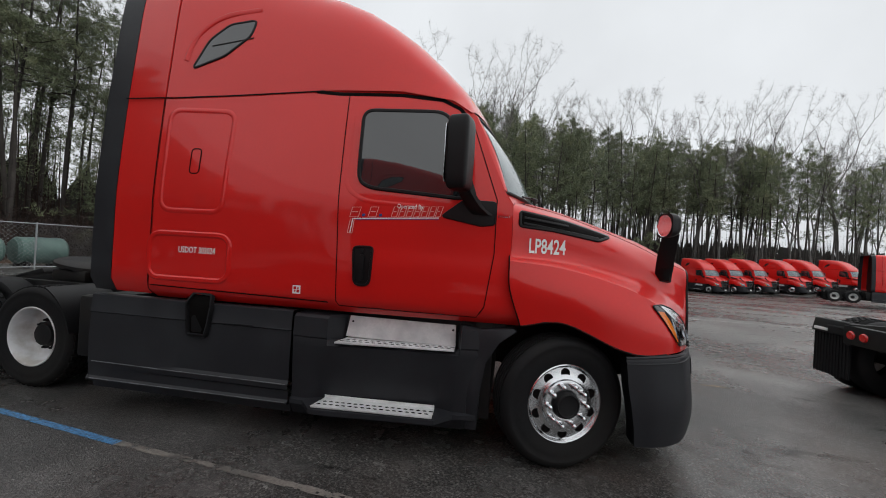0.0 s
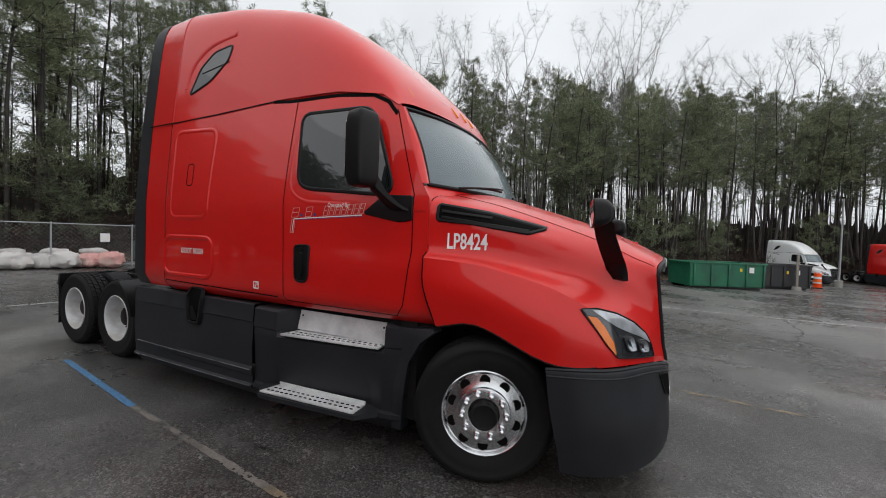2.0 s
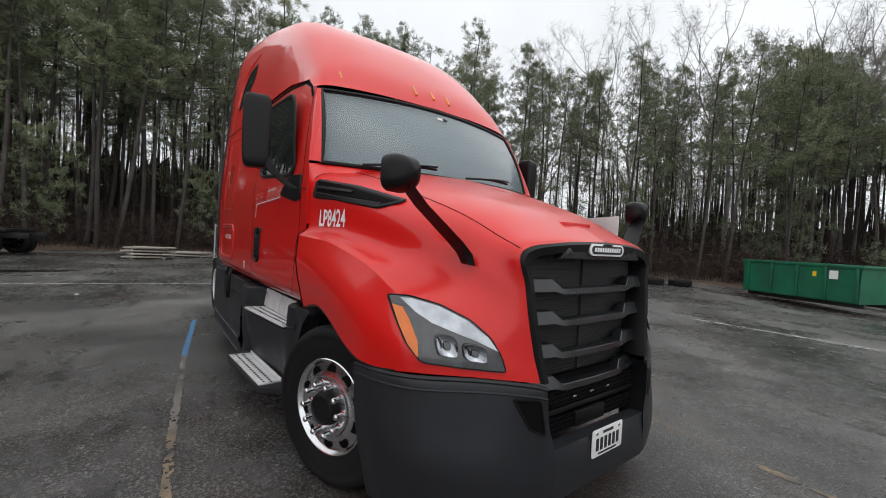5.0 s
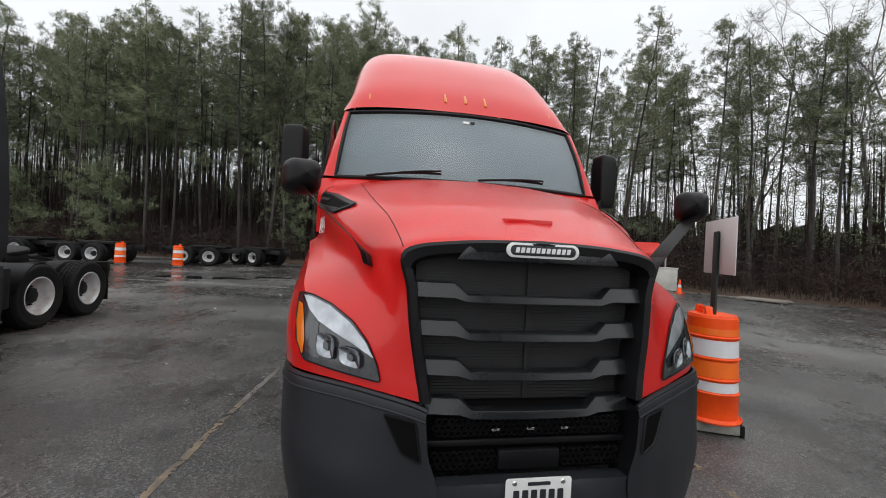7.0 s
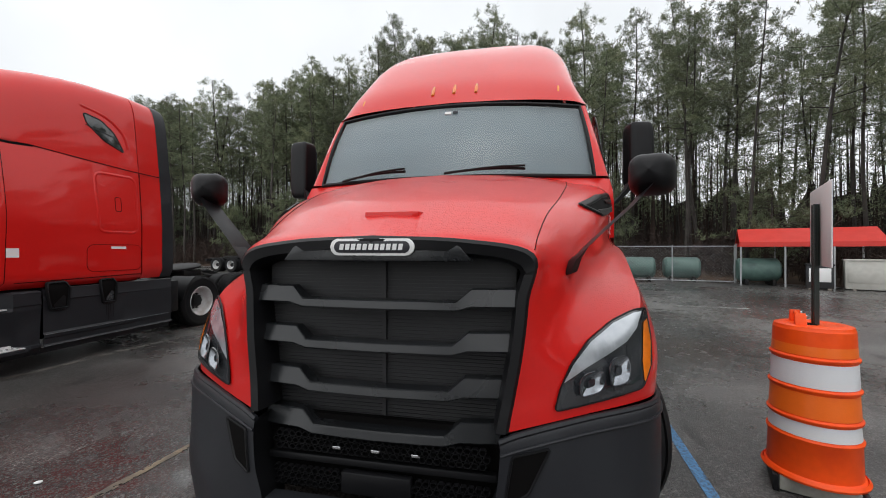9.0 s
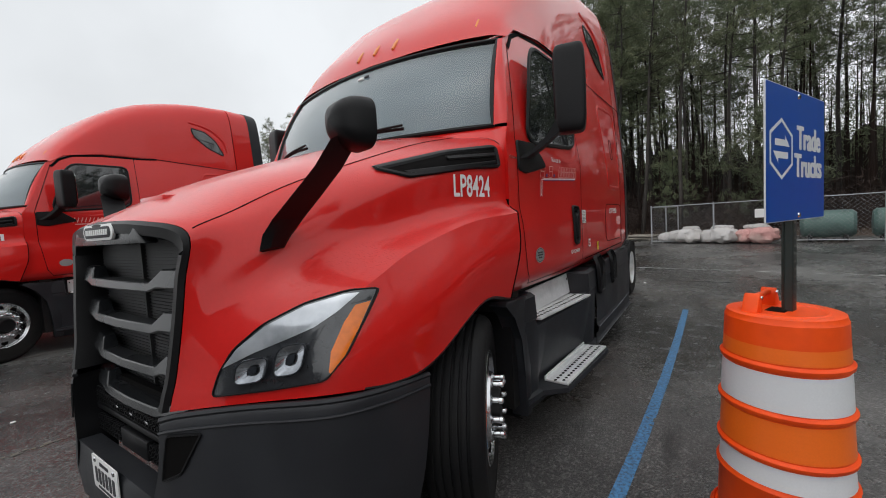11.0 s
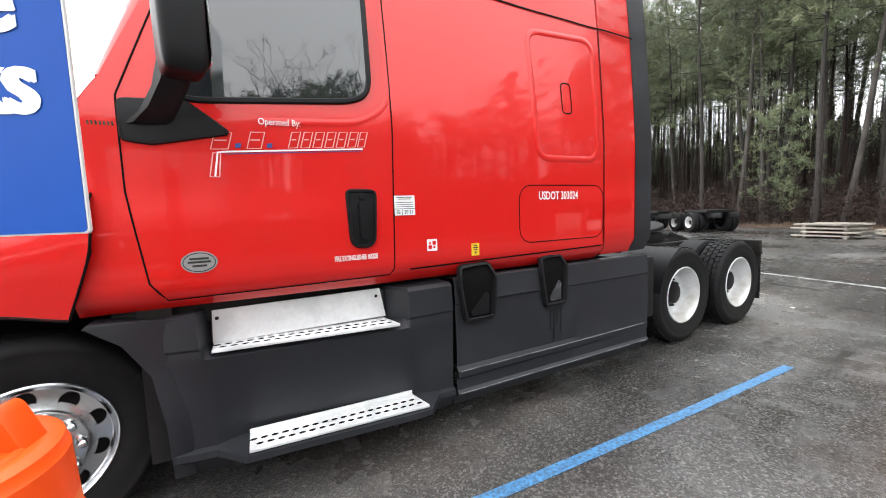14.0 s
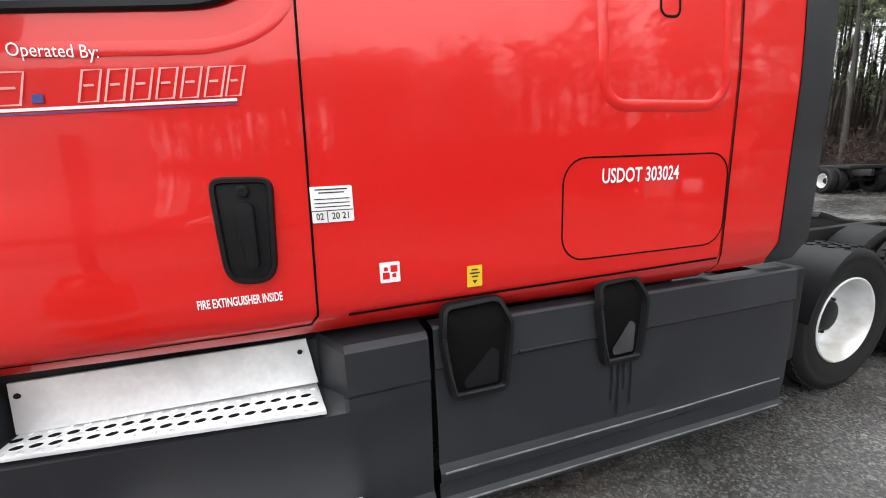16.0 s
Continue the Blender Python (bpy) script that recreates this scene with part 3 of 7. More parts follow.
def tractor(m):
    """The bare truck without its lettering."""
    t = empty("semi_truck", m, "wet red sleeper-cab highway tractor with dark grey skirts on the asphalt", "truck")

    # cab and sleeper shell
    rows, cols = 30, 56
    v = []
    for i in range(rows):
        for j in range(cols):
            s = j / (cols - 1)
            x = -3.53
            z = 1.065 + (roof_base(-3.53) + 0.01 - 1.065) * i / (rows - 1)
            for _ in range(3):
                x = -3.53 + (cab_front(z) + 3.53) * s
                z = 1.065 + (roof_base(x) + 0.01 - 1.065) * i / (rows - 1)
            v.append(side(x, z))
    both("cab_side", (v, grid_faces(rows, cols, flip=False)), RED, t)
    xs = [-3.53, -3.3, -3.0, -2.7, -2.4, -2.1, -1.85, -1.6, -1.4, -1.2, -1.05, -0.96, -0.90, -0.85, -0.82, -0.80]
    rings = [roof_ring(x) for x in xs]
    mesh_part("roof_fairing", [p for r in rings for p in r], grid_faces(len(xs), 41, flip=True), RED, t, "domed red roof fairing beaded with rain")
    arch = [side(-3.53, z) for z in np.linspace(1.09, 2.83, 16)] + roof_ring(-3.545) + [other_side(-3.53, z) for z in np.linspace(2.83, 1.09, 16)]
    arch = [(p[1], p[2]) for p in arch]

    def arch_loft(stations):
        v = []
        for x, inset in stations:
            v += [(x, y * (1 - inset / 1.36), z - (inset if z > 3 else 0)) for y, z in arch]
        return v, grid_faces(len(stations), len(arch))
    mesh_part("side_extender", *arch_loft([(-3.545, 0.012), (-3.55, 0.0), (-3.93, 0.004)]), RED, t, "red cab side extender")
    mesh_part("extender_edge", *arch_loft([(-3.93, 0.0), (-4.10, 0.004), (-4.165, 0.012), (-4.17, 0.05), (-3.95, 0.055)]), PLASTIC, t, "black rubber trailing edge")
    mesh_part("rear_wall", *prism([(y * 0.985, z - 0.01) for y, z in arch], -3.60, -3.56, "x"), BLACK, t)
    mesh_part("cab_floor", *box(-3.55, -0.42, -1.12, 1.12, 0.96, 1.075, 0.01), FRAME, t)

    # windshield and its rubber, with an added panel behind that paints the sky's reflection
    n, k = 25, 9
    v = []
    for i in range(k):
        s = i / (k - 1)
        for j in range(n):
            q = -1 + 2 * j / (n - 1)
            low, high = Vector((-0.20 - 0.29 * q * q, 1.115 * q, 2.105 + 0.02 * q * q)), Vector((-0.63 - 0.145 * q * q, 1.045 * q, 2.79 - 0.03 * q * q))
            p = low.lerp(high, s) + Vector((0.03, 0, 0.02)) * math.sin(math.pi * s)
            v.append(tuple(p))
    screen = mesh_part("windshield", v, grid_faces(k, n), PANE, t, "clear windshield with an added sky-grey panel behind it")
    screen.visible_shadow = False
    mesh_part("sun_shade", [(x - 0.05, y * 0.985, z - 0.03 if z > 2.4 else z) for x, y, z in v], grid_faces(k, n), SKY_SHEEN, screen, "added pale grey panel coloured as reflected sky")
    rim = [v[j] for j in range(n)] + [v[i * n + n - 1] for i in range(1, k)] + [v[(k - 1) * n + j] for j in range(n - 2, -1, -1)] + [v[i * n] for i in range(k - 2, 0, -1)]
    mesh_part("windshield_seal", *tube(rim + rim[:2], 0.017, 8, False), BLACK, t, "black rubber seal")
    tag = mesh_part("toll_tag", *moved(box(-0.006, 0.006, -0.050, 0.005, -0.014, 0.014, 0.003), Matrix.Translation((-0.548, 0.0, 2.700)) @ Matrix.Rotation(radians(-32), 4, "Y")), WHITE_FILM, t, "small white tag behind the windshield")
    mesh_part("tag_mount", *moved(box(-0.006, 0.006, 0.020, 0.060, -0.010, 0.012, 0.003), Matrix.Translation((-0.548, 0.0, 2.704)) @ Matrix.Rotation(radians(-32), 4, "Y")), DARK_INK, tag)
    pillar = []
    for i in range(k):
        a, z = Vector(v[i * n + n - 1]), v[i * n + n - 1][2]
        b = Vector(side(cab_front(z), z))
        pillar += [tuple(a + Vector((0.004, -0.01, 0.0))), tuple(a.lerp(b, 0.35) + Vector((0.022, 0.006, 0))), tuple(a.lerp(b, 0.75) + Vector((0.014, 0.010, 0))), tuple(b)]
    both("windshield_pillar", (pillar, grid_faces(k, 4)), RED, t)
    fill = [tuple(p) for p in nose_net[0, 6:25]]
    for i in range(13):
        q = 0.45 + 0.55 * i / 12
        fill.append((-0.205 - 0.29 * q * q, 1.117 * q, 2.098 + 0.02 * q * q))
    fill += [side(cab_front(z) + 0.002, z, 0.002) for z in np.linspace(2.10, 1.66, 6)]
    both("cowl_panel", (fill, grid_faces(2, 19)), RED, t, "red cowl panel behind the hood", sharp=60)
    mesh_part("cowl", *join(tube([(-0.21 - 0.29 * q * q, 1.12 * q, 2.085) for q in np.linspace(-1, 1, 21)], 0.013, 8)), BLACK, t)
    for y0, y1 in ((-0.86, -0.28), (0.02, 0.60)):
        arm = [(-0.20 - 0.29 * (y / 1.115) ** 2 + 0.030, y, 2.128 + 0.030 * (y - y0) / (y1 - y0) + 0.012 * math.sin(math.pi * (y - y0) / (y1 - y0))) for y in np.linspace(y0, y1, 9)]
        wp = mesh_part("wiper", *tube(arm, 0.010, 6), BLACK, t, "black wiper")
        mesh_part("wiper_arm", *tube([(p[0] + 0.012, p[1], p[2] + 0.012 * i / 3) for i, p in enumerate(arm[3:])], 0.008, 6), BLACK, wp)

    # hood and fenders
    r, c = nose_net.shape[:2]
    left = [tuple(p) for p in nose_net.reshape(-1, 3)]
    right = [(x, -y, z) for x, y, z in left]
    mesh_part("hood", *join((left, grid_faces(r, c)), (right, grid_faces(r, c, flip=True))), RED, t, "wet red hood and fenders", sharp=24)
    lip = [tuple(p) for p in nose_net[:, -1]]
    both("fender_lip", tube([(x, y - 0.012, z + 0.004) for x, y, z in lip[:30]], 0.014, 6), BLACK, t)
    both("hood_gap", tube([(x - 0.006, y + 0.001, z) for x, y, z in [tuple(p) for p in nose_net[0, 8:]]], 0.0045, 6), SEAM_SHADE, t)
    both("hood_crease", tube([tuple(p + np.array((0, -0.001, 0.001))) for p in nose_net[:44, 12]], 0.0024, 5), SEAM_SHADE, t)
    mesh_part("hood_scoop", *prism([(0.90, -0.13), (0.96, -0.115), (0.96, 0.135), (0.90, 0.15)], 1.70, 1.742, "z", 0.006), RED, t, "shallow red hood recess")
    vent = [(-0.36, 1.965), (-0.36, 1.852), (-0.10, 1.830), (0.27, 1.770), (0.375, 1.808), (0.0, 1.905)]
    for flip in (False, True):
        face = on_surface(rounded(vent, 0.02, 3), nose_flank, 0.006)
        edge = strip_on(rounded(vent, 0.02, 3), nose_flank, 0.024, 0.007, True, 0.008)
        inner = join(*[strip_on([(-0.33, z0), (0.27 - 0.25 * i, z1)], nose_flank, 0.022, 0.009, False, 0.006) for i, (z0, z1) in enumerate(((1.872, 1.783), (1.915, 1.868)))])
        f = mirrored if flip else (lambda p: p)
        # the vent's inner shade is a black sheet laid on the flank
        hv = mesh_part("hood_vent", *f(face), SEAM_SHADE, t, "black hood side vent")
        mesh_part("vent_frame", *f(edge), BLACK, hv)
        mesh_part("vent_slat", *f(inner), BLACK, hv)

    # headlights
    for flip in (False, True):
        f = mirrored if flip else (lambda p: p)
        outline = rounded(HEADLIGHT, 0.02, 3)
        lamp = mesh_part("headlight", *f(on_surface(outline, nose_front, 0.006, 6)), LAMP_GREY, t, "clear headlight with amber corner")
        mesh_part("bezel", *f(strip_on(outline, nose_front, 0.006, 0.007, True, 0.005)), BLACK, lamp)
        mesh_part("turn_signal", *f(on_surface([(1.080, 1.024), (1.072, 1.034), (1.070, 1.10), (1.086, 1.195), (1.100, 1.250), (1.129, 1.258), (1.125, 1.17), (1.107, 1.08)], nose_front, 0.010)), AMBER, lamp, "amber turn signal")
        mesh_part("side_marker", *f(on_surface([(1.088, 1.256), (1.129, 1.263), (1.130, 1.297), (1.112, 1.294)], nose_front, 0.011)), LAMP_DARK, lamp, "dark unlit side marker")
        mesh_part("daytime_lamp", *f(on_surface([(0.735, 1.06), (0.775, 1.125), (0.85, 1.198), (0.955, 1.258), (1.06, 1.288), (1.100, 1.292), (1.060, 1.232), (1.005, 1.185), (0.93, 1.150), (0.83, 1.108)], nose_front, 0.010)), LAMP_CLEAR, lamp, "pale upper light bar")
        for y, z, ra, rb in ((0.838, 1.050, 0.050, 0.040), (0.955, 1.082, 0.044, 0.050)):
            disc = []
            for q in np.linspace(0, 2 * math.pi, 24, endpoint=False):
                c, d = math.cos(q), math.sin(q)
                disc.append((y + ra * math.copysign(abs(c) ** 0.6, c), z + rb * math.copysign(abs(d) ** 0.6, d) + 0.25 * ra * c))
            bowl = [nose_front(y + (p - y) * k, z + (w - z) * k, 0.007 + 0.020 * k ** 2) for k in (1.0, 0.85, 0.65, 0.4, 0.02) for p, w in disc]
            mesh_part("reflector", *f((bowl, grid_faces(5, 24, wrap=True))), LAMP_LENS, lamp, "hollow mirrored reflector")
            mesh_part("reflector_rim", *f(strip_on(disc, nose_front, 0.006, 0.024, True, 0.004)), LAMP_DARK, lamp)
            bulb = [(y + 0.30 * (p - y), z + 0.34 * (w - z)) for p, w in disc]
            mesh_part("projector", *f(on_surface(bulb, nose_front, 0.017, 3)), LAMP_DARK, lamp, "dark projector lens")
        mesh_part("reflector_wall", *f(on_surface([(0.985, 1.022), (1.026, 1.026), (1.008, 1.10), (1.036, 1.196), (1.004, 1.176), (1.004, 1.10)], nose_front, 0.009)), LAMP_GREY, lamp, "grey inner wall of the lamp")

    # grille
    edge = [tuple(p) for p in nose_net[-1]]
    loop = edge[::-1] + [(x, -y, z) for x, y, z in edge[1:]]

    def inset(p, w, back):
        y = p[1] - math.copysign(w, p[1]) * min(1, abs(p[1]) / 0.3)
        return (p[0] - back, y, p[2] - (w * 1.1 if p[2] > 1.5 else 0))
    v = []
    for w, back in ((0.0, -0.004), (0.012, -0.022), (0.045, -0.02), (0.058, 0.03), (0.06, 0.12)):
        v += [inset(p, w, back) for p in loop]
    mesh_part("grille_surround", *(v, grid_faces(5, len(loop))), BLACK, t, "black grille surround")
    tagged(mesh_part("radiator", *join(box(0.98, 1.0, -0.56, 0.56, 0.78, 1.56), *[box(1.0, 1.006, -0.55, 0.55, z, z + 0.006) for z in np.arange(0.80, 1.55, 0.0155)],
                                box(1.0, 1.02, -0.008, 0.008, 0.80, 1.55)), CORE, t, "dark ribbed radiator core", sharp=30), kind="stuff")
    for zb in (1.345, 1.172, 0.992, 0.815):
        half = 0.565 if zb > 1.2 else 0.55 if zb > 1.0 else 0.525
        cut = 0.36 - (1.345 - zb) * 0.09
        v = []
        ys = [-half, -cut - 0.10, -cut - 0.03, -cut + 0.03, -cut + 0.10, 0, cut - 0.10, cut - 0.03, cut + 0.03, cut + 0.10, half]
        for y in ys:
            e = float(np.interp(abs(y), (cut - 0.03, cut + 0.03), (0, 1)))
            x, lo, hi = 1.128 - 0.045 * (abs(y) / half) ** 2 + 0.012, zb - 0.016 * (1 - e), zb + 0.022 + 0.05 * e
            v += [(x - 0.075, y, lo), (x - 0.004, y, lo), (x, y, lo + 0.006), (x - 0.006 - 0.02 * e, y, hi - 0.004), (x - 0.012 - 0.02 * e, y, hi), (x - 0.075, y, hi)]
        mesh_part("grille_bar", *(v, grid_faces(len(ys), 6, wrap=True, flip=True)), GRILLE, t, "satin black grille bar", sharp=25)
    head = [(-0.40, 1.525), (-0.34, 1.60), (-0.16, 1.622), (0.16, 1.622), (0.34, 1.60), (0.40, 1.525)]
    mesh_part("grille_header", *prism([(y, z) for y, z in head], 1.09, 1.152, "x", 0.008), GRILLE, t)
    badge = mesh_part("badge", *prism(round_rect(-0.176, 0.176, 1.548, 1.615, 0.033, 8), 1.155, 1.169, "x", 0.004), WHITE_FILM, t, "oval white-rimmed maker's badge")
    mesh_part("badge_field", *prism(round_rect(-0.158, 0.158, 1.558, 1.605, 0.0235, 8), 1.167, 1.171, "x", 0.001), DARK_INK, badge)
    letter = None
    for i in range(11):
        at = Matrix.Translation((0, 0.0246 * i, 0))
        letter = again(letter, badge, at) if letter else mesh_part("badge_bar", *prism([(-0.135, 1.570), (-0.118, 1.570), (-0.114, 1.594), (-0.131, 1.594)], 1.170, 1.173, "x"), WHITE_FILM, badge, m=at)

    # bumper
    net = [
        [(0.47, 1.215, 0.905), (0.70, 1.18, 0.925), (0.88, 1.085, 0.935), (1.04, 0.82, 0.922), (1.15, 0.585, 0.890), (1.185, 0.500, 0.868)],
        [(0.475, 1.225, 0.870), (0.71, 1.19, 0.885), (0.90, 1.09, 0.892), (1.06, 0.82, 0.880), (1.165, 0.59, 0.850), (1.195, 0.505, 0.830)],
        [(0.50, 1.222, 0.68), (0.72, 1.19, 0.68), (0.93, 1.07, 0.68), (1.09, 0.80, 0.68), (1.18, 0.59, 0.68), (1.205, 0.490, 0.68)],
        [(0.53, 1.215, 0.53), (0.74, 1.18, 0.53), (0.95, 1.06, 0.53), (1.11, 0.80, 0.535), (1.19, 0.58, 0.545), (1.215, 0.450, 0.555)],
        [(0.56, 1.19, 0.37), (0.76, 1.15, 0.37), (0.96, 1.02, 0.37), (1.12, 0.78, 0.385), (1.20, 0.57, 0.40), (1.222, 0.450, 0.41)],
        [(0.575, 1.165, 0.235), (0.765, 1.115, 0.235), (0.955, 0.985, 0.24), (1.105, 0.76, 0.255), (1.18, 0.56, 0.27), (1.205, 0.450, 0.28)],
    ]
    bn = smooth_net(net, 5, 6)
    br, bc = bn.shape[:2]
    bl = [tuple(p) for p in bn.reshape(-1, 3)]
    mid = [[(1.12, y, 0.545), (1.21, y, 0.556), (1.226 - 0.02 * (y / 0.45) ** 2, y, 0.535), (1.232 - 0.01 * (y / 0.45) ** 2, y, 0.41), (1.21, y, 0.28)] for y in np.linspace(-0.455, 0.455, 11)]
    mesh_part("bumper", *join((bl, grid_faces(br, bc, flip=True)), mirrored((bl, grid_faces(br, bc, flip=True))),
                              ([p for r in mid for p in r], grid_faces(11, 5, flip=True))), PLASTIC, t, "dark grey moulded bumper", sharp=32)
    both("intake_cheek", ([tuple(p) for p in bn[:, -1]] + [(p[0] - 0.17, p[1] + 0.012, p[2]) for p in bn[:, -1]], grid_faces(2, br)), BLACK, t)
    both("bumper_lip", tube([tuple(p + np.array((0.002, 0.002, -0.006))) for p in bn[5]], 0.006, 6), PLASTIC, t)
    both("bumper_edge", tube([tuple(p) for p in bn[0]], 0.012, 6), PLASTIC, t)
    both("bumper_end", ([tuple(p) for p in bn[:, 0]] + [(p[0] - 0.005, p[1] - 0.18, p[2]) for p in bn[:, 0]], grid_faces(2, br)), BLACK, t)
    # a near-black panel gives the intake its inner shade
    mesh_part("air_intake", *box(1.03, 1.06, -0.52, 0.52, 0.53, 0.86), SEAM_SHADE, t, "black lower air intake")
    cells = []
    for i, z in enumerate((0.585, 0.612, 0.639, 0.735, 0.762, 0.789)):
        for y in np.arange(-0.45, 0.451, 0.03):
            yy = y + (0.015 if i % 2 else 0)
            if abs(yy) > 0.46 or (i < 3 and -0.16 < yy < 0.16):
                continue
            cells.append(moved(lathe([(0.0165, 0.0), (0.0165, 0.02), (0.0135, 0.02), (0.0135, 0.0)], 6, "x"), Matrix.Translation((1.10, yy, z)) @ Matrix.Diagonal((1, 1, 0.86, 1))))
    tagged(mesh_part("intake_mesh", *join(*cells), BLACK, t, "black honeycomb mesh", sharp=30), kind="stuff")
    mesh_part("radar_cover", *box(1.09, 1.125, -0.15, 0.15, 0.565, 0.655, 0.008), BLACK, t, "smooth black sensor cover")
    mesh_part("intake_bar", *box(1.08, 1.115, -0.49, 0.49, 0.675, 0.705, 0.006), BLACK, t)
    for y in (-0.17, 0.0, 0.17):
        mesh_part("clip", *box(1.115, 1.125, y - 0.018, y + 0.018, 0.745, 0.757, 0.002), CHROME, t, "small bright clip")
    bumper_points = smooth_net(net, 16, 18).reshape(-1, 3)

    def bumper_face(y, z, off=0.0):
        p, n = local_fit(bumper_points, y, z, 1, 2, 0)
        return tuple(p + n * off)
    slot = rounded([(0.520, 0.650), (0.605, 0.688), (0.685, 0.838), (0.548, 0.822)], 0.014, 3)
    for flip in (False, True):
        f = mirrored if flip else (lambda p: p)
        # the slot is not cut: a black sheet paints its shade
        sl = mesh_part("bumper_slot", *f(on_surface(slot, bumper_face, 0.003, 3)), SEAM_SHADE, t, "black slot beside the intake")
        mesh_part("slot_rim", *f(strip_on(slot, bumper_face, 0.010, 0.003, True, 0.006)), BLACK, sl)
    plate = mesh_part("number_plate", *prism(round_rect(-0.150, 0.155, 0.436, 0.588, 0.012), 1.232, 1.237, "x", 0.001), WHITE_FILM, t, "white number plate", )
    bar = None
    for i in range(6):
        at = Matrix.Translation((0, i * 0.041, 0))
        bar = again(bar, plate, at) if bar else mesh_part("plate_bar", *prism(round_rect(-0.115, -0.087, 0.468, 0.538, 0.005, 2), 1.2365, 1.2385, "x"), DARK_INK, plate, m=at)
    mesh_part("plate_bar", *prism(round_rect(-0.05, 0.055, 0.556, 0.572, 0.003, 2), 1.2365, 1.2385, "x"), DARK_INK, plate)
    mesh_part("plate_bar", *prism(round_rect(-0.09, 0.095, 0.446, 0.456, 0.003, 2), 1.2365, 1.2385, "x"), DARK_INK, plate)
    for y in (-0.11, 0.115):
        mesh_part("plate_bolt", *moved(lathe([(0.012, 0), (0.009, 0.004), (0, 0.005)], 10, "x"), Matrix.Translation((1.237, y, 0.568))), CHROME, plate)

    # mirrors
    for flip in (False, True):
        f = mirrored if flip else (lambda p: p)
        body = moved(pillow(0.085, 0.098, 0.270, (-0.02, 0.01), 7.0), Matrix.Translation((-0.82, 1.505, 2.335)) @ Matrix.Rotation(radians(12), 4, "Z"))
        dm = mesh_part("door_mirror", *f(body), BLACK, t, "tall black door mirror")
        mesh_part("mirror_glass", *f(moved(prism(round_rect(-0.082, 0.082, -0.22, 0.22, 0.04), -0.002, 0.002, "x"), Matrix.Translation((-0.909, 1.486, 2.335)) @ Matrix.Rotation(radians(12), 4, "Z"))), CHROME, dm, "mirror glass")
        arm = []
        for p, w, d in (((-0.80, 1.46, 2.16), 0.07, 0.05), ((-0.76, 1.40, 2.05), 0.065, 0.045), ((-0.70, 1.31, 1.96), 0.07, 0.04), ((-0.64, 1.25, 1.91), 0.085, 0.03)):
            arm.append([(p[0] - w, p[1] - d * 0.3, p[2]), (p[0] - w * 0.4, p[1] + d, p[2] + d * 0.3), (p[0] + w * 0.4, p[1] + d, p[2] + d * 0.3), (p[0] + w, p[1] - d * 0.3, p[2]), (p[0] + w * 0.4, p[1] - d, p[2] - d), (p[0] - w * 0.4, p[1] - d, p[2] - d)])
        mesh_part("mirror_arm", *f(([q for a in arm for q in a], grid_faces(4, 6, wrap=True))), BLACK, dm, "broad black mirror arm")
        foot = rounded([(-0.555, 2.02), (-0.555, 1.85), (-0.66, 1.835), (-0.97, 1.895), (-0.80, 2.03)], 0.02, 3)
        mesh_part("mirror_foot", *f(join(on_surface(foot, side, 0.014, 3), strip_on(foot, side, 0.02, 0.004, True, 0.010))), BLACK, dm, "triangular black mirror foot")
        rim = round_rect(-0.094, 0.094, -0.090, 0.090, 0.055, 6)
        shell = [(-0.048 + 0.125 * u, y * (1 - u ** 2.6) ** 0.5 - 0.02 * u, z * (1 - u ** 2.6) ** 0.5 + 0.012 * u) for u in (0.0, 0.15, 0.35, 0.55, 0.72, 0.86, 0.95, 1.0) for y, z in rim]
        head = moved((shell, grid_faces(8, len(rim), wrap=True) + [tuple(range(len(rim)))]), Matrix.Translation((0.75, 1.147, 1.905)) @ Matrix.Rotation(radians(-14), 4, "Z"))
        hm = mesh_part("hood_mirror", *f(head), BLACK, t, "black hood-mounted mirror")
        mesh_part("mirror_glass", *f(moved(lathe([(0.0, 0.0), (0.085, 0.0), (0.088, 0.004)], 24, "x"), Matrix.Translation((0.702, 1.159, 1.905)) @ Matrix.Rotation(radians(-14), 4, "Z") @ Matrix.Diagonal((-1, 0.98, 0.94, 1)))), CHROME, hm, "mirror glass")
        arm = []
        for p, w, d in (((0.765, 1.125, 1.85), 0.060, 0.018), ((0.778, 1.05, 1.765), 0.062, 0.020), ((0.803, 0.945, 1.67), 0.066, 0.022), ((0.828, 0.860, 1.590), 0.068, 0.024), ((0.842, 0.808, 1.53), 0.066, 0.026), ((0.856, 0.788, 1.472), 0.056, 0.026)):
            n = Vector((0.15, 0.62, 0.77)) if p[2] > 1.55 else Vector((0.3, 0.9, 0.3)).normalized()
            arm.append([(p[0] - w, *(Vector(p[1:]) - n.yz * d * 0.2)), (p[0] - w * 0.5, *(Vector(p[1:]) + n.yz * d)), (p[0] + w * 0.5, *(Vector(p[1:]) + n.yz * d)), (p[0] + w, *(Vector(p[1:]) - n.yz * d * 0.2)),
                        (p[0] + w * 0.5, *(Vector(p[1:]) - n.yz * d * 1.2)), (p[0] - w * 0.5, *(Vector(p[1:]) - n.yz * d * 1.2))])
        mesh_part("mirror_arm", *f(([q for a in arm for q in a], grid_faces(6, 6, wrap=True) + [(30, 31, 32, 33, 34, 35)])), BLACK, hm, "broad black mirror arm")

    # doors, windows and pressed panels on both sides
    pane = rounded([(-1.675, 2.745), (-1.675, 2.16), (-1.58, 2.10), (-0.80, 2.04), (-0.735, 2.10), (-0.93, 2.66), (-1.02, 2.75)], 0.09, 5)
